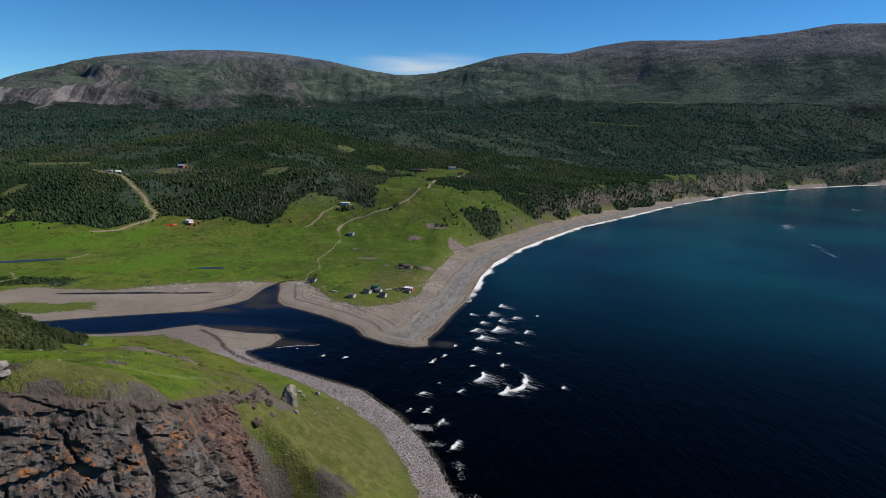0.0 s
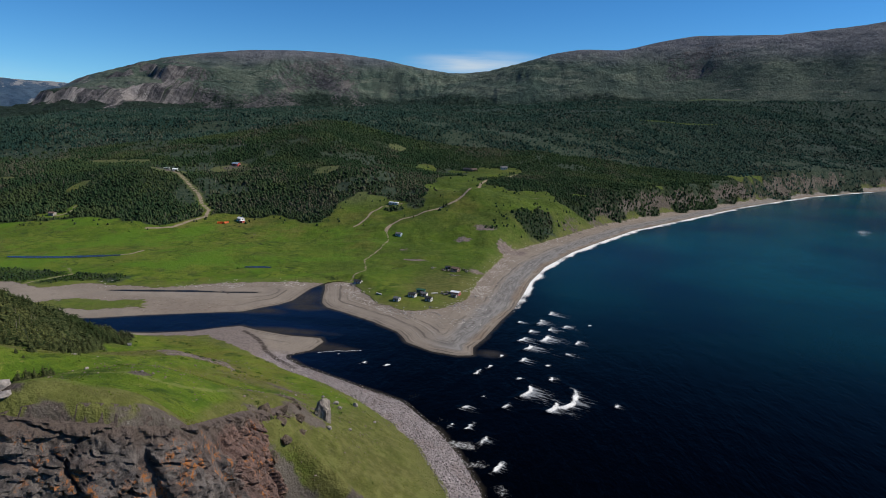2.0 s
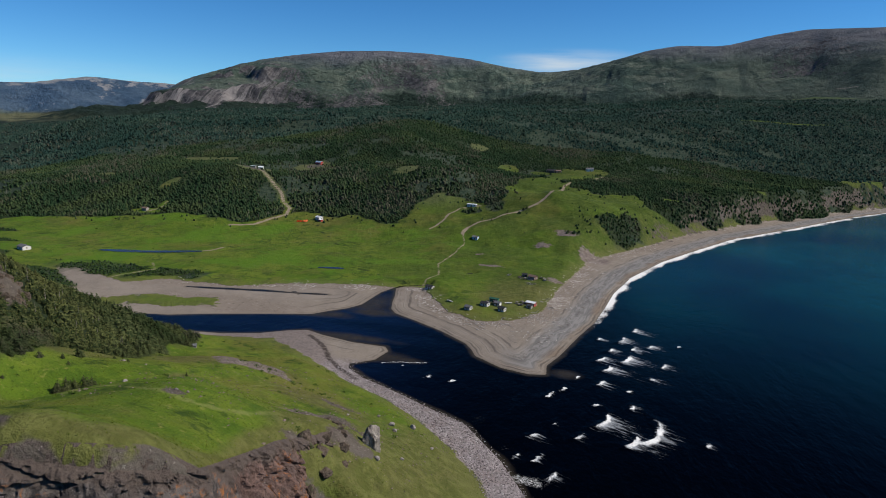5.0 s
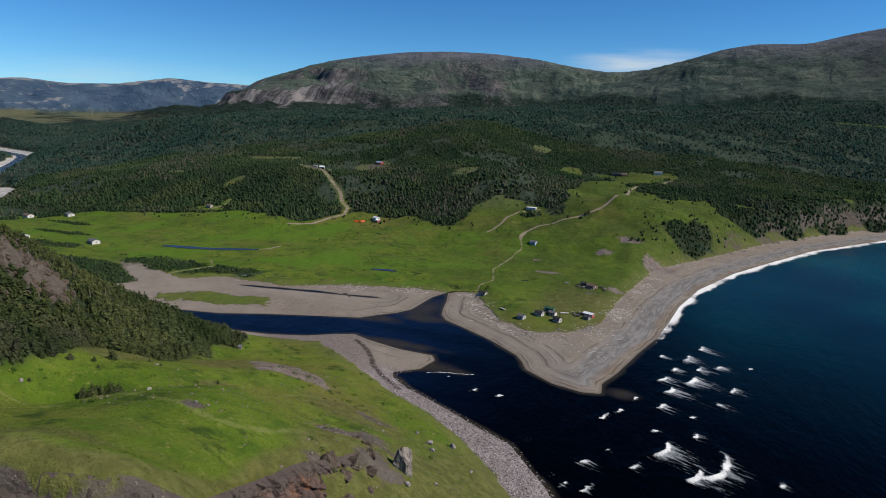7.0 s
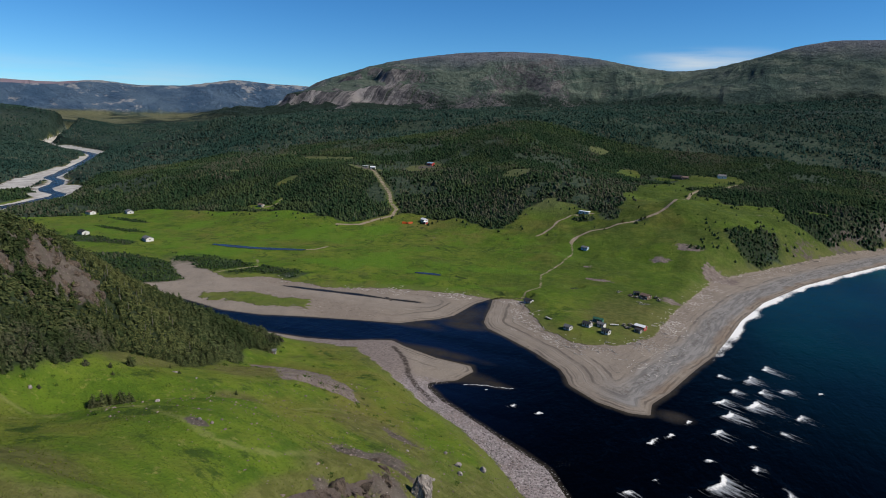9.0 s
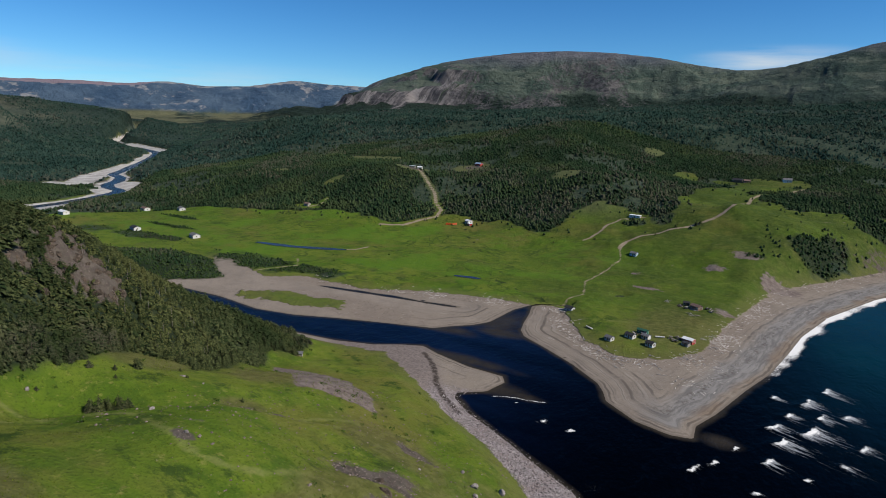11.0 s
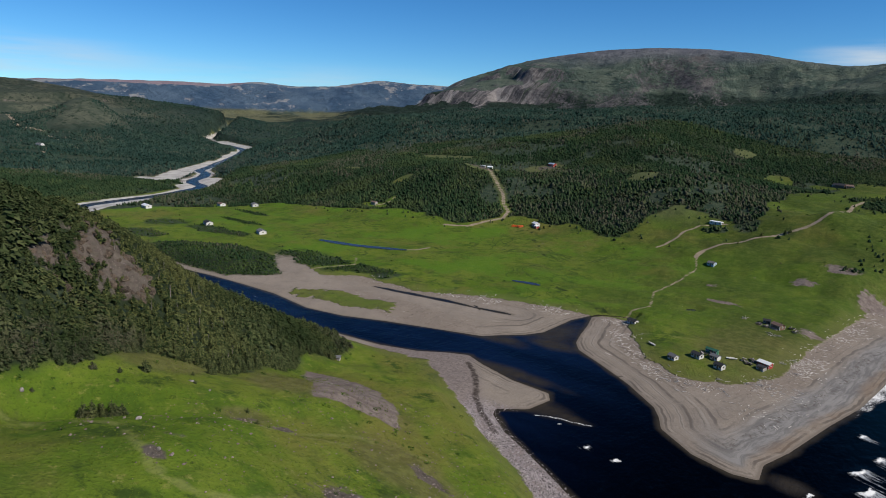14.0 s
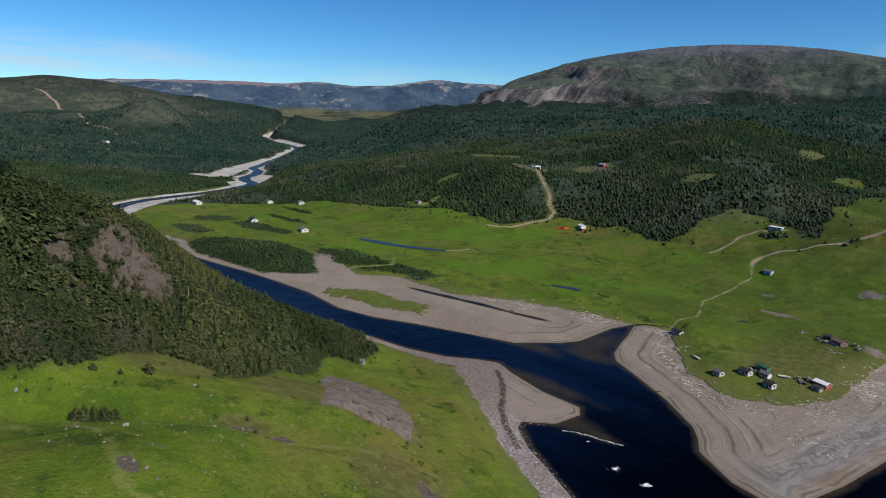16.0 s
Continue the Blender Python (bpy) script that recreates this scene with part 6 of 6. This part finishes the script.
def boat(x, y, yaw, label):
    """A small open boat, hull with thwarts."""
    root = new("rowing_boat")
    root.matrix_world = pose(x, y, float(height_at(x, y)) + 0.1, 6, 0, yaw)
    bm = bmesh.new()
    rings = []
    for i in range(9):
        u = i / 8
        w = 0.85 * (1 - (max(0, u - 0.35) / 0.65) ** 2.2) * (0.8 + 0.2 * min(1, u * 3))
        keel, rail = 0.12 * max(0, u - 0.5) ** 2, 0.62 + 0.28 * u * u
        rings.append([bm.verts.new((-2.6 + 5.2 * u, w * s, keel + (rail - keel) * abs(s) ** 1.6)) for s in (-1, -0.7, -0.3, 0, 0.3, 0.7, 1)])
    for a, b in zip(rings[:-1], rings[1:]):
        for i in range(6):
            bm.faces.new((a[i], a[i + 1], b[i + 1], b[i]))
    bm.faces.new(rings[0])
    bmesh.ops.recalc_face_normals(bm, faces=bm.faces)
    bmesh.ops.solidify(bm, geom=bm.faces[:], thickness=0.06)
    part("hull", bm, WHITE, root, smooth_shade=True)
    for u in (-1.5, 0.0, 1.1):
        bm = bmesh.new()
        box(bm, u - 0.14, -0.6, 0.42, u + 0.14, 0.6, 0.48)
        part("thwart", bm, GREYW, root, "grey plank seat")
    return tagged(root, label, "boat")


boat(-87, 441, 150, "white rowing boat lying on the turf above the beach")
boat(-47, 447, 20, "white rowing boat lying beside the cabins")


def lumber(x, y, yaw, n, seed):
    """A heap of dark boards and beams."""
    r = random.Random(seed)
    root = new("timber_pile")
    root.matrix_world = pose(x, y, float(height_at(x, y)), 0, 0, yaw)
    for k in range(n):
        bm = bmesh.new()
        w, h, l = r.uniform(0.15, 0.5), r.uniform(0.08, 0.35), r.uniform(1.2, 3.6)
        vs = box(bm, -l / 2, -w, 0, l / 2, w, h)
        bmesh.ops.transform(bm, matrix=pose(r.uniform(-1.3, 1.3), r.uniform(-1.2, 1.2), 0.06 + 0.16 * k, r.uniform(-6, 6), r.uniform(-7, 7), r.uniform(0, 180)), verts=vs)
        part("beam", bm, JUNK if k % 3 else GREYW, root)
    return tagged(root, "heap of dark weathered beams and boards beside a cabin", "timber")


for i, (x, y, a) in enumerate([(-39, 447, 10), (-41, 449.5, 60), (-37.5, 452, 120), (-44, 513, 30), (-48, 516, 80), (-31, 520, 0), (-29, 515, 50), (-60, 443, 40), (-56, 444, 100), (-113, 466, 20)]):
    lumber(x, y, a, 7, i)

def brush_heap(x, y, n, seed):
    """A heap of bleached branches left by the tide."""
    r = random.Random(seed)
    root = new("brush_heap")
    root.matrix_world = pose(x, y, float(height_at(x, y)))
    for k in range(n):
        bm = bmesh.new()
        l = r.uniform(1.2, 3.2)
        bmesh.ops.create_cone(bm, segments=6, radius1=0.11, radius2=0.04, depth=l, cap_ends=True,
                              matrix=pose(r.uniform(-1.6, 1.6), r.uniform(-1.0, 1.0), 0.12 + 0.06 * k, 90 + r.uniform(-14, 14), 0, r.uniform(0, 180)))
        part("branch", bm, LOGWOOD if k % 2 else GREYW, root)
    return tagged(root, "heap of bleached driftwood branches on the turf", "driftwood", "brush heaps")


for i, (x, y) in enumerate([(-58, 520), (-57, 523), (-38, 499), (-35, 501), (-40, 502), (-33, 423), (-29, 426), (-45, 418), (-22, 470), (-26, 462)]):
    brush_heap(x, y, 9, i)

# ---------------------------------------------------------------- single spruces
_tr = np.random.default_rng(21)


def spruce_meshes(seed):
    r = np.random.default_rng(seed)
    v, f = bough_shape(300, r.uniform(0.30, 0.42), r, r.uniform(0.0, 0.35), r.uniform(-0.12, 0.12))
    crown = mesh_np("crown", v, f, False)
    crown.materials.append(SPRUCE)
    bm = bmesh.new()
    bmesh.ops.create_cone(bm, segments=8, radius1=0.032, radius2=0.006, depth=1.0, cap_ends=True, matrix=Matrix.Translation((0, 0, 0.44)))
    for k in range(9):
        a, z = k * 2.4, 0.10 + 0.085 * k
        bmesh.ops.create_cone(bm, segments=4, radius1=0.008, radius2=0.002, depth=0.22 * (1 - z), cap_ends=False,
                              matrix=Matrix.Translation((0.09 * (1 - z) * math.cos(a), 0.09 * (1 - z) * math.sin(a), z)) @ Euler((0, radians(80), a)).to_matrix().to_4x4())
    trunk = bpy.data.meshes.new("trunk")
    bm.to_mesh(trunk)
    bm.free()
    trunk.materials.append(BARK)
    return trunk, crown


SPRUCES = [spruce_meshes(40 + i) for i in range(6)]


def spruce(x, y, h, k, label, group):
    root = new("spruce_tree")
    root.matrix_world = Matrix.Translation((x, y, float(height_at(x, y)) - 0.05 * h)) @ Euler((0, 0, _tr.uniform(0, 6.28))).to_matrix().to_4x4() @ Matrix.Diagonal((h * _tr.uniform(0.85, 1.25), h * _tr.uniform(0.85, 1.25), h, 1))
    for nm, me in zip(("trunk", "crown"), SPRUCES[k % 6]):
        o = new(nm, me)
        o.parent = root
    return tagged(root, label, "tree", group)


LONE = [(-149, 194, 4.2), (-152, 216, 3.6), (-149, 180, 2.4), (-134, 171, 4.0), (-132.5, 172.6, 5.0), (-131.4, 174.6, 4.2), (-130.0, 176.2, 4.8), (-129.4, 178.2, 3.4), (-133, 174.5, 3.2), (-144, 164, 1.4),
        (-121, 208, 1.8), (-115, 207, 1.5), (-111, 208, 1.2), (-151, 173, 2.8), (-156, 222, 4.6), (-159, 226, 5.2), (-157, 231, 4.8), (-149, 208, 1.5), (-139, 203, 1.3), (-147, 186, 2.0), (-142, 183, 1.2)]
for i, (x, y, h) in enumerate(LONE):
    spruce(x, y, h, i, "single stunted dark green spruce on the grassy slope" if h < 3 else "dark green spruce with ragged boughs on the slope", "single spruces on the headland")
for i, (x, y, h) in enumerate([(-69, 699, 5), (-66, 702, 4), (-18, 642, 3.5), (-13, 643, 3), (-216, 672, 7), (-210, 676, 6), (-128, 704, 5), (-98, 668, 2.5), (-150, 655, 3), (-185, 640, 2.5), (-60, 640, 2), (-85, 690, 4)]):
    spruce(x, y, h, i, "dark green spruce standing on the pasture", "spruces on the pasture")

# edge of the hillside wood, tree by tree
_n = 0
ex, ey = scatter((-200, 150, -140, 326), 2.6, _tr)
ef = forest_field(ex, ey)
for x, y, f in zip(ex, ey, ef):
    if 0.2 < f < 7 and _n < 240 and x > -192:
        spruce(x, y, float(_tr.uniform(2.6, 5.6)), _n, "dark green spruce at the edge of the hillside wood", "edge of the hillside wood")
        _n += 1


# ---------------------------------------------------------------- boulders
def rock_mesh(seed, sub=2, flat=0.75):
    r = np.random.default_rng(seed)
    bm = bmesh.new()
    bmesh.ops.create_icosphere(bm, subdivisions=sub, radius=0.5)
    planes = [(Vector(r.normal(size=3)).normalized(), r.uniform(0.26, 0.44)) for _ in range(9)]
    for v in bm.verts:
        for nrm, d in planes:
            q = v.co.dot(nrm) - d
            if q > 0:
                v.co -= nrm * q * 0.9
        v.co *= 1 + 0.12 * noise.noise(v.co * 4 + Vector((seed, 0, 0)))
        v.co.z *= flat
    me = bpy.data.meshes.new("boulder")
    bm.to_mesh(me)
    bm.free()
    me.materials.append(STONE)
    return me


BOULDERS = [rock_mesh(60 + i) for i in range(6)]


def boulder(x, y, sx, sy, sz, k, label):
    ob = new("boulder", BOULDERS[k % 6])
    ob.matrix_world = Matrix.Translation((x, y, float(height_at(x, y)) + 0.18 * sz)) @ Euler((0, 0, k * 1.7)).to_matrix().to_4x4() @ Matrix.Diagonal((sx, sy, sz, 1))
    return tagged(ob, label, "boulder", "boulders on the headland")


ROCKS = [(-51, 199, 2.6, 2.2, 2.4), (-116, 176, 1.7, 1.2, 1.2), (-123, 178, 1.0, 0.9, 1.1), (-115, 196, 1.2, 0.9, 0.7), (-141, 203, 2.4, 1.4, 0.8), (-146, 261, 1.3, 1.1, 1.2),
         (-144, 162, 1.2, 1.0, 1.8), (-56, 252, 3.0, 2.4, 2.8), (-62, 245, 2.6, 2.0, 3.2), (-69, 250, 2.0, 1.6, 1.4), (-57, 213, 2.2, 2.0, 2.0), (-95, 170, 1.6, 1.0, 0.9), (-84, 112, 5.0, 4.0, 4.2), (-88, 115, 4.0, 3.6, 3.4),
         (-81, 110, 3.2, 2.6, 2.4), (-59, 240, 2.2, 1.8, 2.2), (-60, 222, 1.6, 1.4, 1.4), (-48, 214, 1.8, 1.4, 1.5), (-74, 232, 1.5, 1.2, 1.0), (-45, 240, 1.6, 1.3, 1.2), (-133, 204, 1.2, 0.9, 0.6)]
for i, (x, y, a, b, c) in enumerate(ROCKS):
    boulder(x, y, a, b, c, i, "pale lichened boulder half sunk in the turf")


# ---------------------------------------------------------------- driftwood
def log_mesh(seed):
    r = np.random.default_rng(seed)
    n, s = 7, 7
    bend = r.uniform(-0.06, 0.06, 2)
    v = []
    for i in range(n):
        u = i / (n - 1)
        rad = (0.055 - 0.03 * u) * r.uniform(0.85, 1.15)
        for k in range(s):
            a = 6.283 * k / s
            v.append((u - 0.5, bend[0] * math.sin(u * 3.1) + rad * math.cos(a), bend[1] * 0.3 * math.sin(u * 3.1) + 0.04 + rad * math.sin(a)))
    f = [(i * s + k, i * s + (k + 1) % s, (i + 1) * s + (k + 1) % s, (i + 1) * s + k) for i in range(n - 1) for k in range(s)]
    f = [t for q in f for t in ((q[0], q[1], q[2]), (q[0], q[2], q[3]))]
    c = len(v)
    v += [(-0.5, 0, 0.04), (0.5, 0, 0.04)]
    f += [(c, (k + 1) % s, k) for k in range(s)] + [(c + 1, (n - 1) * s + k, (n - 1) * s + (k + 1) % s) for k in range(s)]
    b = len(v)   # broken branch stub
    u = r.uniform(-0.2, 0.2)
    v += [(u, 0.03, 0.04), (u + 0.04, 0.03, 0.05), (u + 0.02, 0.03, 0.08), (u + 0.10, r.uniform(0.12, 0.2), 0.09)]
    f += [(b, b + 1, b + 3), (b + 1, b + 2, b + 3), (b + 2, b, b + 3)]
    return np.array(v), np.array(f)


LOGS = [log_mesh(80 + i) for i in range(6)]
LOG_ME = []
for v, f in LOGS:
    me = mesh_np("driftwood_log", v, f, True)
    me.materials.append(LOGWOOD)
    LOG_ME.append(me)
_dr = np.random.default_rng(90)
dx, dy = scatter((-330, 385, 70, 700), 1.7, _dr)
dw, dt = water_side(dx, dy), turf_side(dx, dy)
crestline = np.where(dy < 560, 1.0, 0.5) * np.exp(-((dt + 5) / 6.5) ** 2) * (dw > 7)
crestline = crestline * np.where((dx < -140) & (dy < 428), 0, 1)
crestline = np.maximum(crestline, 0.95 * np.exp(-(np.hypot((dx + 24) / 16, (dy - 425) / 30) ** 2)) * (dw > 9) * (dt < 3))
ok = _dr.uniform(0, 1, len(dx)) < crestline * 0.95 * np.clip(0.45 + 1.3 * vnoise(dx, dy, 9, 91), 0.03, 1)
dx, dy = dx[ok], dy[ok]
order = np.argsort(np.hypot(dx + 40, dy - 425))
for i, j in enumerate(order[:280]):
    l = float(0.7 + 3.0 * _dr.beta(1.3, 3.4))
    ob = new("driftwood_log", LOG_ME[i % 6])
    th = float(_dr.uniform(1.3, 2.4))
    ob.matrix_world = Matrix.Translation((dx[j], dy[j], float(height_at(dx[j], dy[j])) + 0.02)) @ Euler((0, 0, radians(20 + 60 * _dr.normal()))).to_matrix().to_4x4() @ Matrix.Diagonal((l, th * l * 0.5 + 0.8, th * l * 0.4 + 0.8, 1))
    tagged(ob, "bleached driftwood log lying on the shingle", "driftwood", "driftwood on the spit")
rest = order[280:]
if len(rest):
    bits = [(np.column_stack([v[:, 0], v[:, 1] * 1.5, v[:, 2] * 0.6]), f) for v, f in LOGS]
    V, Fc = plant(bits, dx[rest], dy[rest], height_at(dx[rest], dy[rest]), _dr.uniform(0.6, 1.4, len(rest)), _dr.uniform(1.5, 3.5, len(rest)), _dr)
    me = mesh_np("driftwood_litter", V, Fc, False)
    me.materials.append(LOGWOOD)
    tagged(new("driftwood_litter", me), "bleached driftwood scattered along the beach", "driftwood", kind="stuff")


# ---------------------------------------------------------------- cobbles, tufts, shrubs, snags
def clump_shape(seed, n, spread, size, up=0.8):
    """Leafy clump of many small leaves."""
    r = np.random.default_rng(seed)
    d = r.normal(size=(n, 3))
    d /= np.linalg.norm(d, axis=1)[:, None]
    c = d * (r.uniform(0.35, 1, n) ** 0.5)[:, None] * np.array([spread, spread, 0.5])
    c[:, 2] = np.abs(c[:, 2]) * up + 0.06
    v = (c[:, None, :] + r.normal(size=(n, 3, 3)) * size).reshape(-1, 3)
    return v, np.arange(n * 3).reshape(-1, 3)


def stone_shape(seed):
    r = np.random.default_rng(seed)
    v = np.array([(1, 0, 0), (-1, 0, 0), (0, 1, 0), (0, -1, 0), (0, 0, 0.8), (0, 0, -0.6), (0.6, 0.6, 0.4), (-0.6, -0.6, 0.4)]) * r.uniform(0.65, 1.15, (8, 1)) * 0.5
    f = np.array([(0, 6, 4), (6, 2, 4), (2, 1, 4), (1, 7, 4), (7, 3, 4), (3, 0, 4), (0, 2, 6), (0, 5, 2), (2, 5, 1), (1, 5, 3), (3, 5, 0), (1, 3, 7)])
    return v, f


def cobble_material():
    m = Nodes("beach_cobbles")
    isl = m.node("ShaderNodeNewGeometry").outputs["Random Per Island"]
    c = m.mix(m.step(isl, 0.0, 0.8), (0.075, 0.066, 0.066), (0.30, 0.265, 0.26))
    c = m.mix(m.step(isl, 0.86, 0.97), c, (0.46, 0.43, 0.415))
    return m.finish(m.mix(m.math("MULTIPLY", m.noise(0.5, 4), 0.5), c, (0.14, 0.12, 0.12)), 0.85, spec=0.2)


cr = np.random.default_rng(101)
cx, cy = scatter((-130, 150, 20, 330), 0.72, cr)
cw, ct = water_side(cx, cy), turf_side(cx, cy)
ok = (cw > -2.5) & (ct < 1.0) & (cr.uniform(0, 1, len(cx)) < np.where(cw < 0, 0.35, 0.8) * smooth(-128, -100, cx))
cx, cy = cx[ok], cy[ok]
V, Fc = plant([stone_shape(i) for i in range(5)], cx, cy, height_at(cx, cy) + 0.05, 0.45 + 0.8 * cr.beta(1.3, 4, len(cx)), cr.uniform(0.8, 1.3, len(cx)), cr)
me = mesh_np("cobbles", V, Fc, False)
me.materials.append(cobble_material())
tagged(new("cobbles", me), "grey and mauve cobbles along the river mouth", "stones", kind="stuff")

# loose stones on the bare slopes of the headland
kx, ky = scatter((-128, 160, -38, 285), 1.1, cr)
kr = np.maximum(ellipses(kx, ky, SCARS), np.exp(-((kx + 60) / 6) ** 2 - ((ky - 194) / 14) ** 2) - 0.45)
kr = np.maximum(kr, 0.3 * (signed(kx, ky, SCAR) > 0))
ok = cr.uniform(0, 1, len(kx)) < 0.75 * smooth(-0.15, 0.5, kr)
kx, ky = kx[ok], ky[ok]
V, Fc = plant([stone_shape(20 + i) for i in range(5)], kx, ky, height_at(kx, ky) + 0.04, 0.25 + 1.3 * cr.beta(1.1, 5, len(kx)), cr.uniform(0.8, 1.4, len(kx)), cr)
me = mesh_np("scree_stones", V, Fc, False)
me.materials.append(plain("scree_rock", (0.085, 0.066, 0.058), (0.23, 0.19, 0.17), 1.4, 0.9, 0.15))
tagged(new("scree_stones", me), "loose brown stones on the bare eroded slopes", "stones", kind="stuff")

GRASS = foliage_material("grass_tufts", (0.066, 0.104, 0.011), (0.150, 0.170, 0.036), 0.0)
SHRUB = foliage_material("shrub_leaves", (0.030, 0.062, 0.014), (0.065, 0.110, 0.024), 0.05)


def tuft_shape(seed):
    r = np.random.default_rng(seed)
    v = []
    for k in range(6):
        a = r.uniform(0, 6.28)
        b = r.uniform(0.0, 0.25, 2)
        t = np.array([math.cos(a), math.sin(a)]) * r.uniform(0.25, 0.6)
        sd_ = np.array([-math.sin(a), math.cos(a)]) * 0.12
        v += [(b[0] - sd_[0], b[1] - sd_[1], 0), (b[0] + sd_[0], b[1] + sd_[1], 0), (b[0] + t[0], b[1] + t[1], r.uniform(0.5, 1.0))]
    return np.array(v), np.arange(18).reshape(-1, 3)


gr = np.random.default_rng(111)
gx, gy = scatter((-165, 100, -12, 345), 0.85, gr)
gt, gf = turf_side(gx, gy), forest_field(gx, gy)
rk = ellipses(gx, gy, SCARS)
ok = (gt > 0.5) & (gf < 1) & (rk < -0.1) & (gr.uniform(0, 1, len(gx)) < 0.45 + 0.5 * vnoise(gx, gy, 9, 112))
gx, gy = gx[ok], gy[ok]
V, Fc = plant([tuft_shape(i) for i in range(6)], gx, gy, height_at(gx, gy) - 0.05, gr.uniform(0.15, 0.45, len(gx)), gr.uniform(0.9, 1.8, len(gx)), gr)
me = mesh_np("grass_tufts", V, Fc, False)
me.materials.append(GRASS)
tagged(new("grass_tufts", me), "tussocky grass on the headland", "grass", kind="stuff")

sx_, sy_ = scatter((-200, 160, -30, 345), 4.2, gr)
st, sf = turf_side(sx_, sy_), forest_field(sx_, sy_)
dens = 0.04 + 0.30 * smooth(-8, 0, sf) + 0.9 * np.exp(-(np.hypot((sx_ + 112) / 15, (sy_ - 250) / 15) ** 2)) + 0.5 * np.exp(-(np.hypot((sx_ + 116) / 9, (sy_ - 206) / 4) ** 2))
ok = (st > 3) & (sf < 1) & (gr.uniform(0, 1, len(sx_)) < dens * 0.8)
sx_, sy_ = sx_[ok], sy_[ok]
mx_, my_ = scatter((-660, 430, 40, 800), 13, gr)
mf = forest_field(mx_, my_)
ok = (turf_side(mx_, my_) > 8) & (mf < 0) & (gr.uniform(0, 1, len(mx_)) < 0.03 + 0.5 * smooth(-30, -2, mf) * smooth(600, 640, my_) + 0.25 * (vnoise(mx_, my_, 60, 113) > 0.55))
sx_, sy_ = np.r_[sx_, mx_[ok]], np.r_[sy_, my_[ok]]
for _cx, _cy, _ca, _cb in COPSES + [(-430, 395, 80, 34)]:
    nx_, ny_ = scatter((_cx - _ca, _cy - _cb, _cx + _ca, _cy + _cb), 2.6, gr)
    ok = (forest_field(nx_, ny_) > -0.5) & (water_side(nx_, ny_) > 4)
    sx_, sy_ = np.r_[sx_, nx_[ok]], np.r_[sy_, ny_[ok]]
V, Fc = plant([clump_shape(120 + i, 40, 0.55, 0.10) for i in range(5)], sx_, sy_, height_at(sx_, sy_) - 0.1, gr.uniform(0.7, 2.0, len(sx_)), gr.uniform(0.9, 1.5, len(sx_)), gr)
me = mesh_np("shrubs", V, Fc, False)
me.materials.append(SHRUB)
tagged(new("shrubs", me), "low green shrubs scattered over the grass", "shrubs", kind="stuff")


def snag_shape(seed):
    """Bare dead spruce: a thin tapered pole with broken boughs."""
    r = np.random.default_rng(seed)
    v, f = [], []

    def spike(p, q, w):
        b = len(v)
        p, q = np.array(p), np.array(q)
        for k in range(3):
            a = 2.094 * k
            v.append(tuple(p + w * np.array((math.cos(a), math.sin(a), 0.3 * math.sin(a)))))
        v.append(tuple(q))
        f.extend([(b, b + 1, b + 3), (b + 1, b + 2, b + 3), (b + 2, b, b + 3)])

    spike((0, 0, 0), (r.uniform(-0.06, 0.06), r.uniform(-0.06, 0.06), 1), 0.028)
    for k in range(9):
        a, z = r.uniform(0, 6.28), r.uniform(0.25, 0.92)
        l = 0.24 * (1.1 - z)
        spike((0, 0, z), (l * math.cos(a), l * math.sin(a), z + r.uniform(-0.04, 0.08)), 0.010)
    return np.array(v), np.array(f)


qx, qy = np.r_[gr.uniform(-215, -146, 900), gr.uniform(-800, 200, 5200)], np.r_[gr.uniform(150, 322, 900), gr.uniform(640, 1150, 5200)]
qf = forest_field(qx, qy)
ok = (qf > 1) & (vnoise(qx, qy, 46, 115) > 0.1) & (gr.uniform(0, 1, len(qx)) < np.where(qy < 330, 0.28, 0.4))
qx, qy = qx[ok], qy[ok]
V, Fc = plant([snag_shape(130 + i) for i in range(6)], qx, qy, height_at(qx, qy), np.where(qy < 330, gr.uniform(2.5, 5.5, len(qx)), gr.uniform(4, 6.5, len(qx))), np.where(qy < 330, 1.0, 1.3), gr)
me = mesh_np("dead_spruces", V, Fc, False)
me.materials.append(SNAG)
tagged(new("dead_spruces", me), "bare grey dead spruces standing among the living trees", "dead trees", kind="stuff")
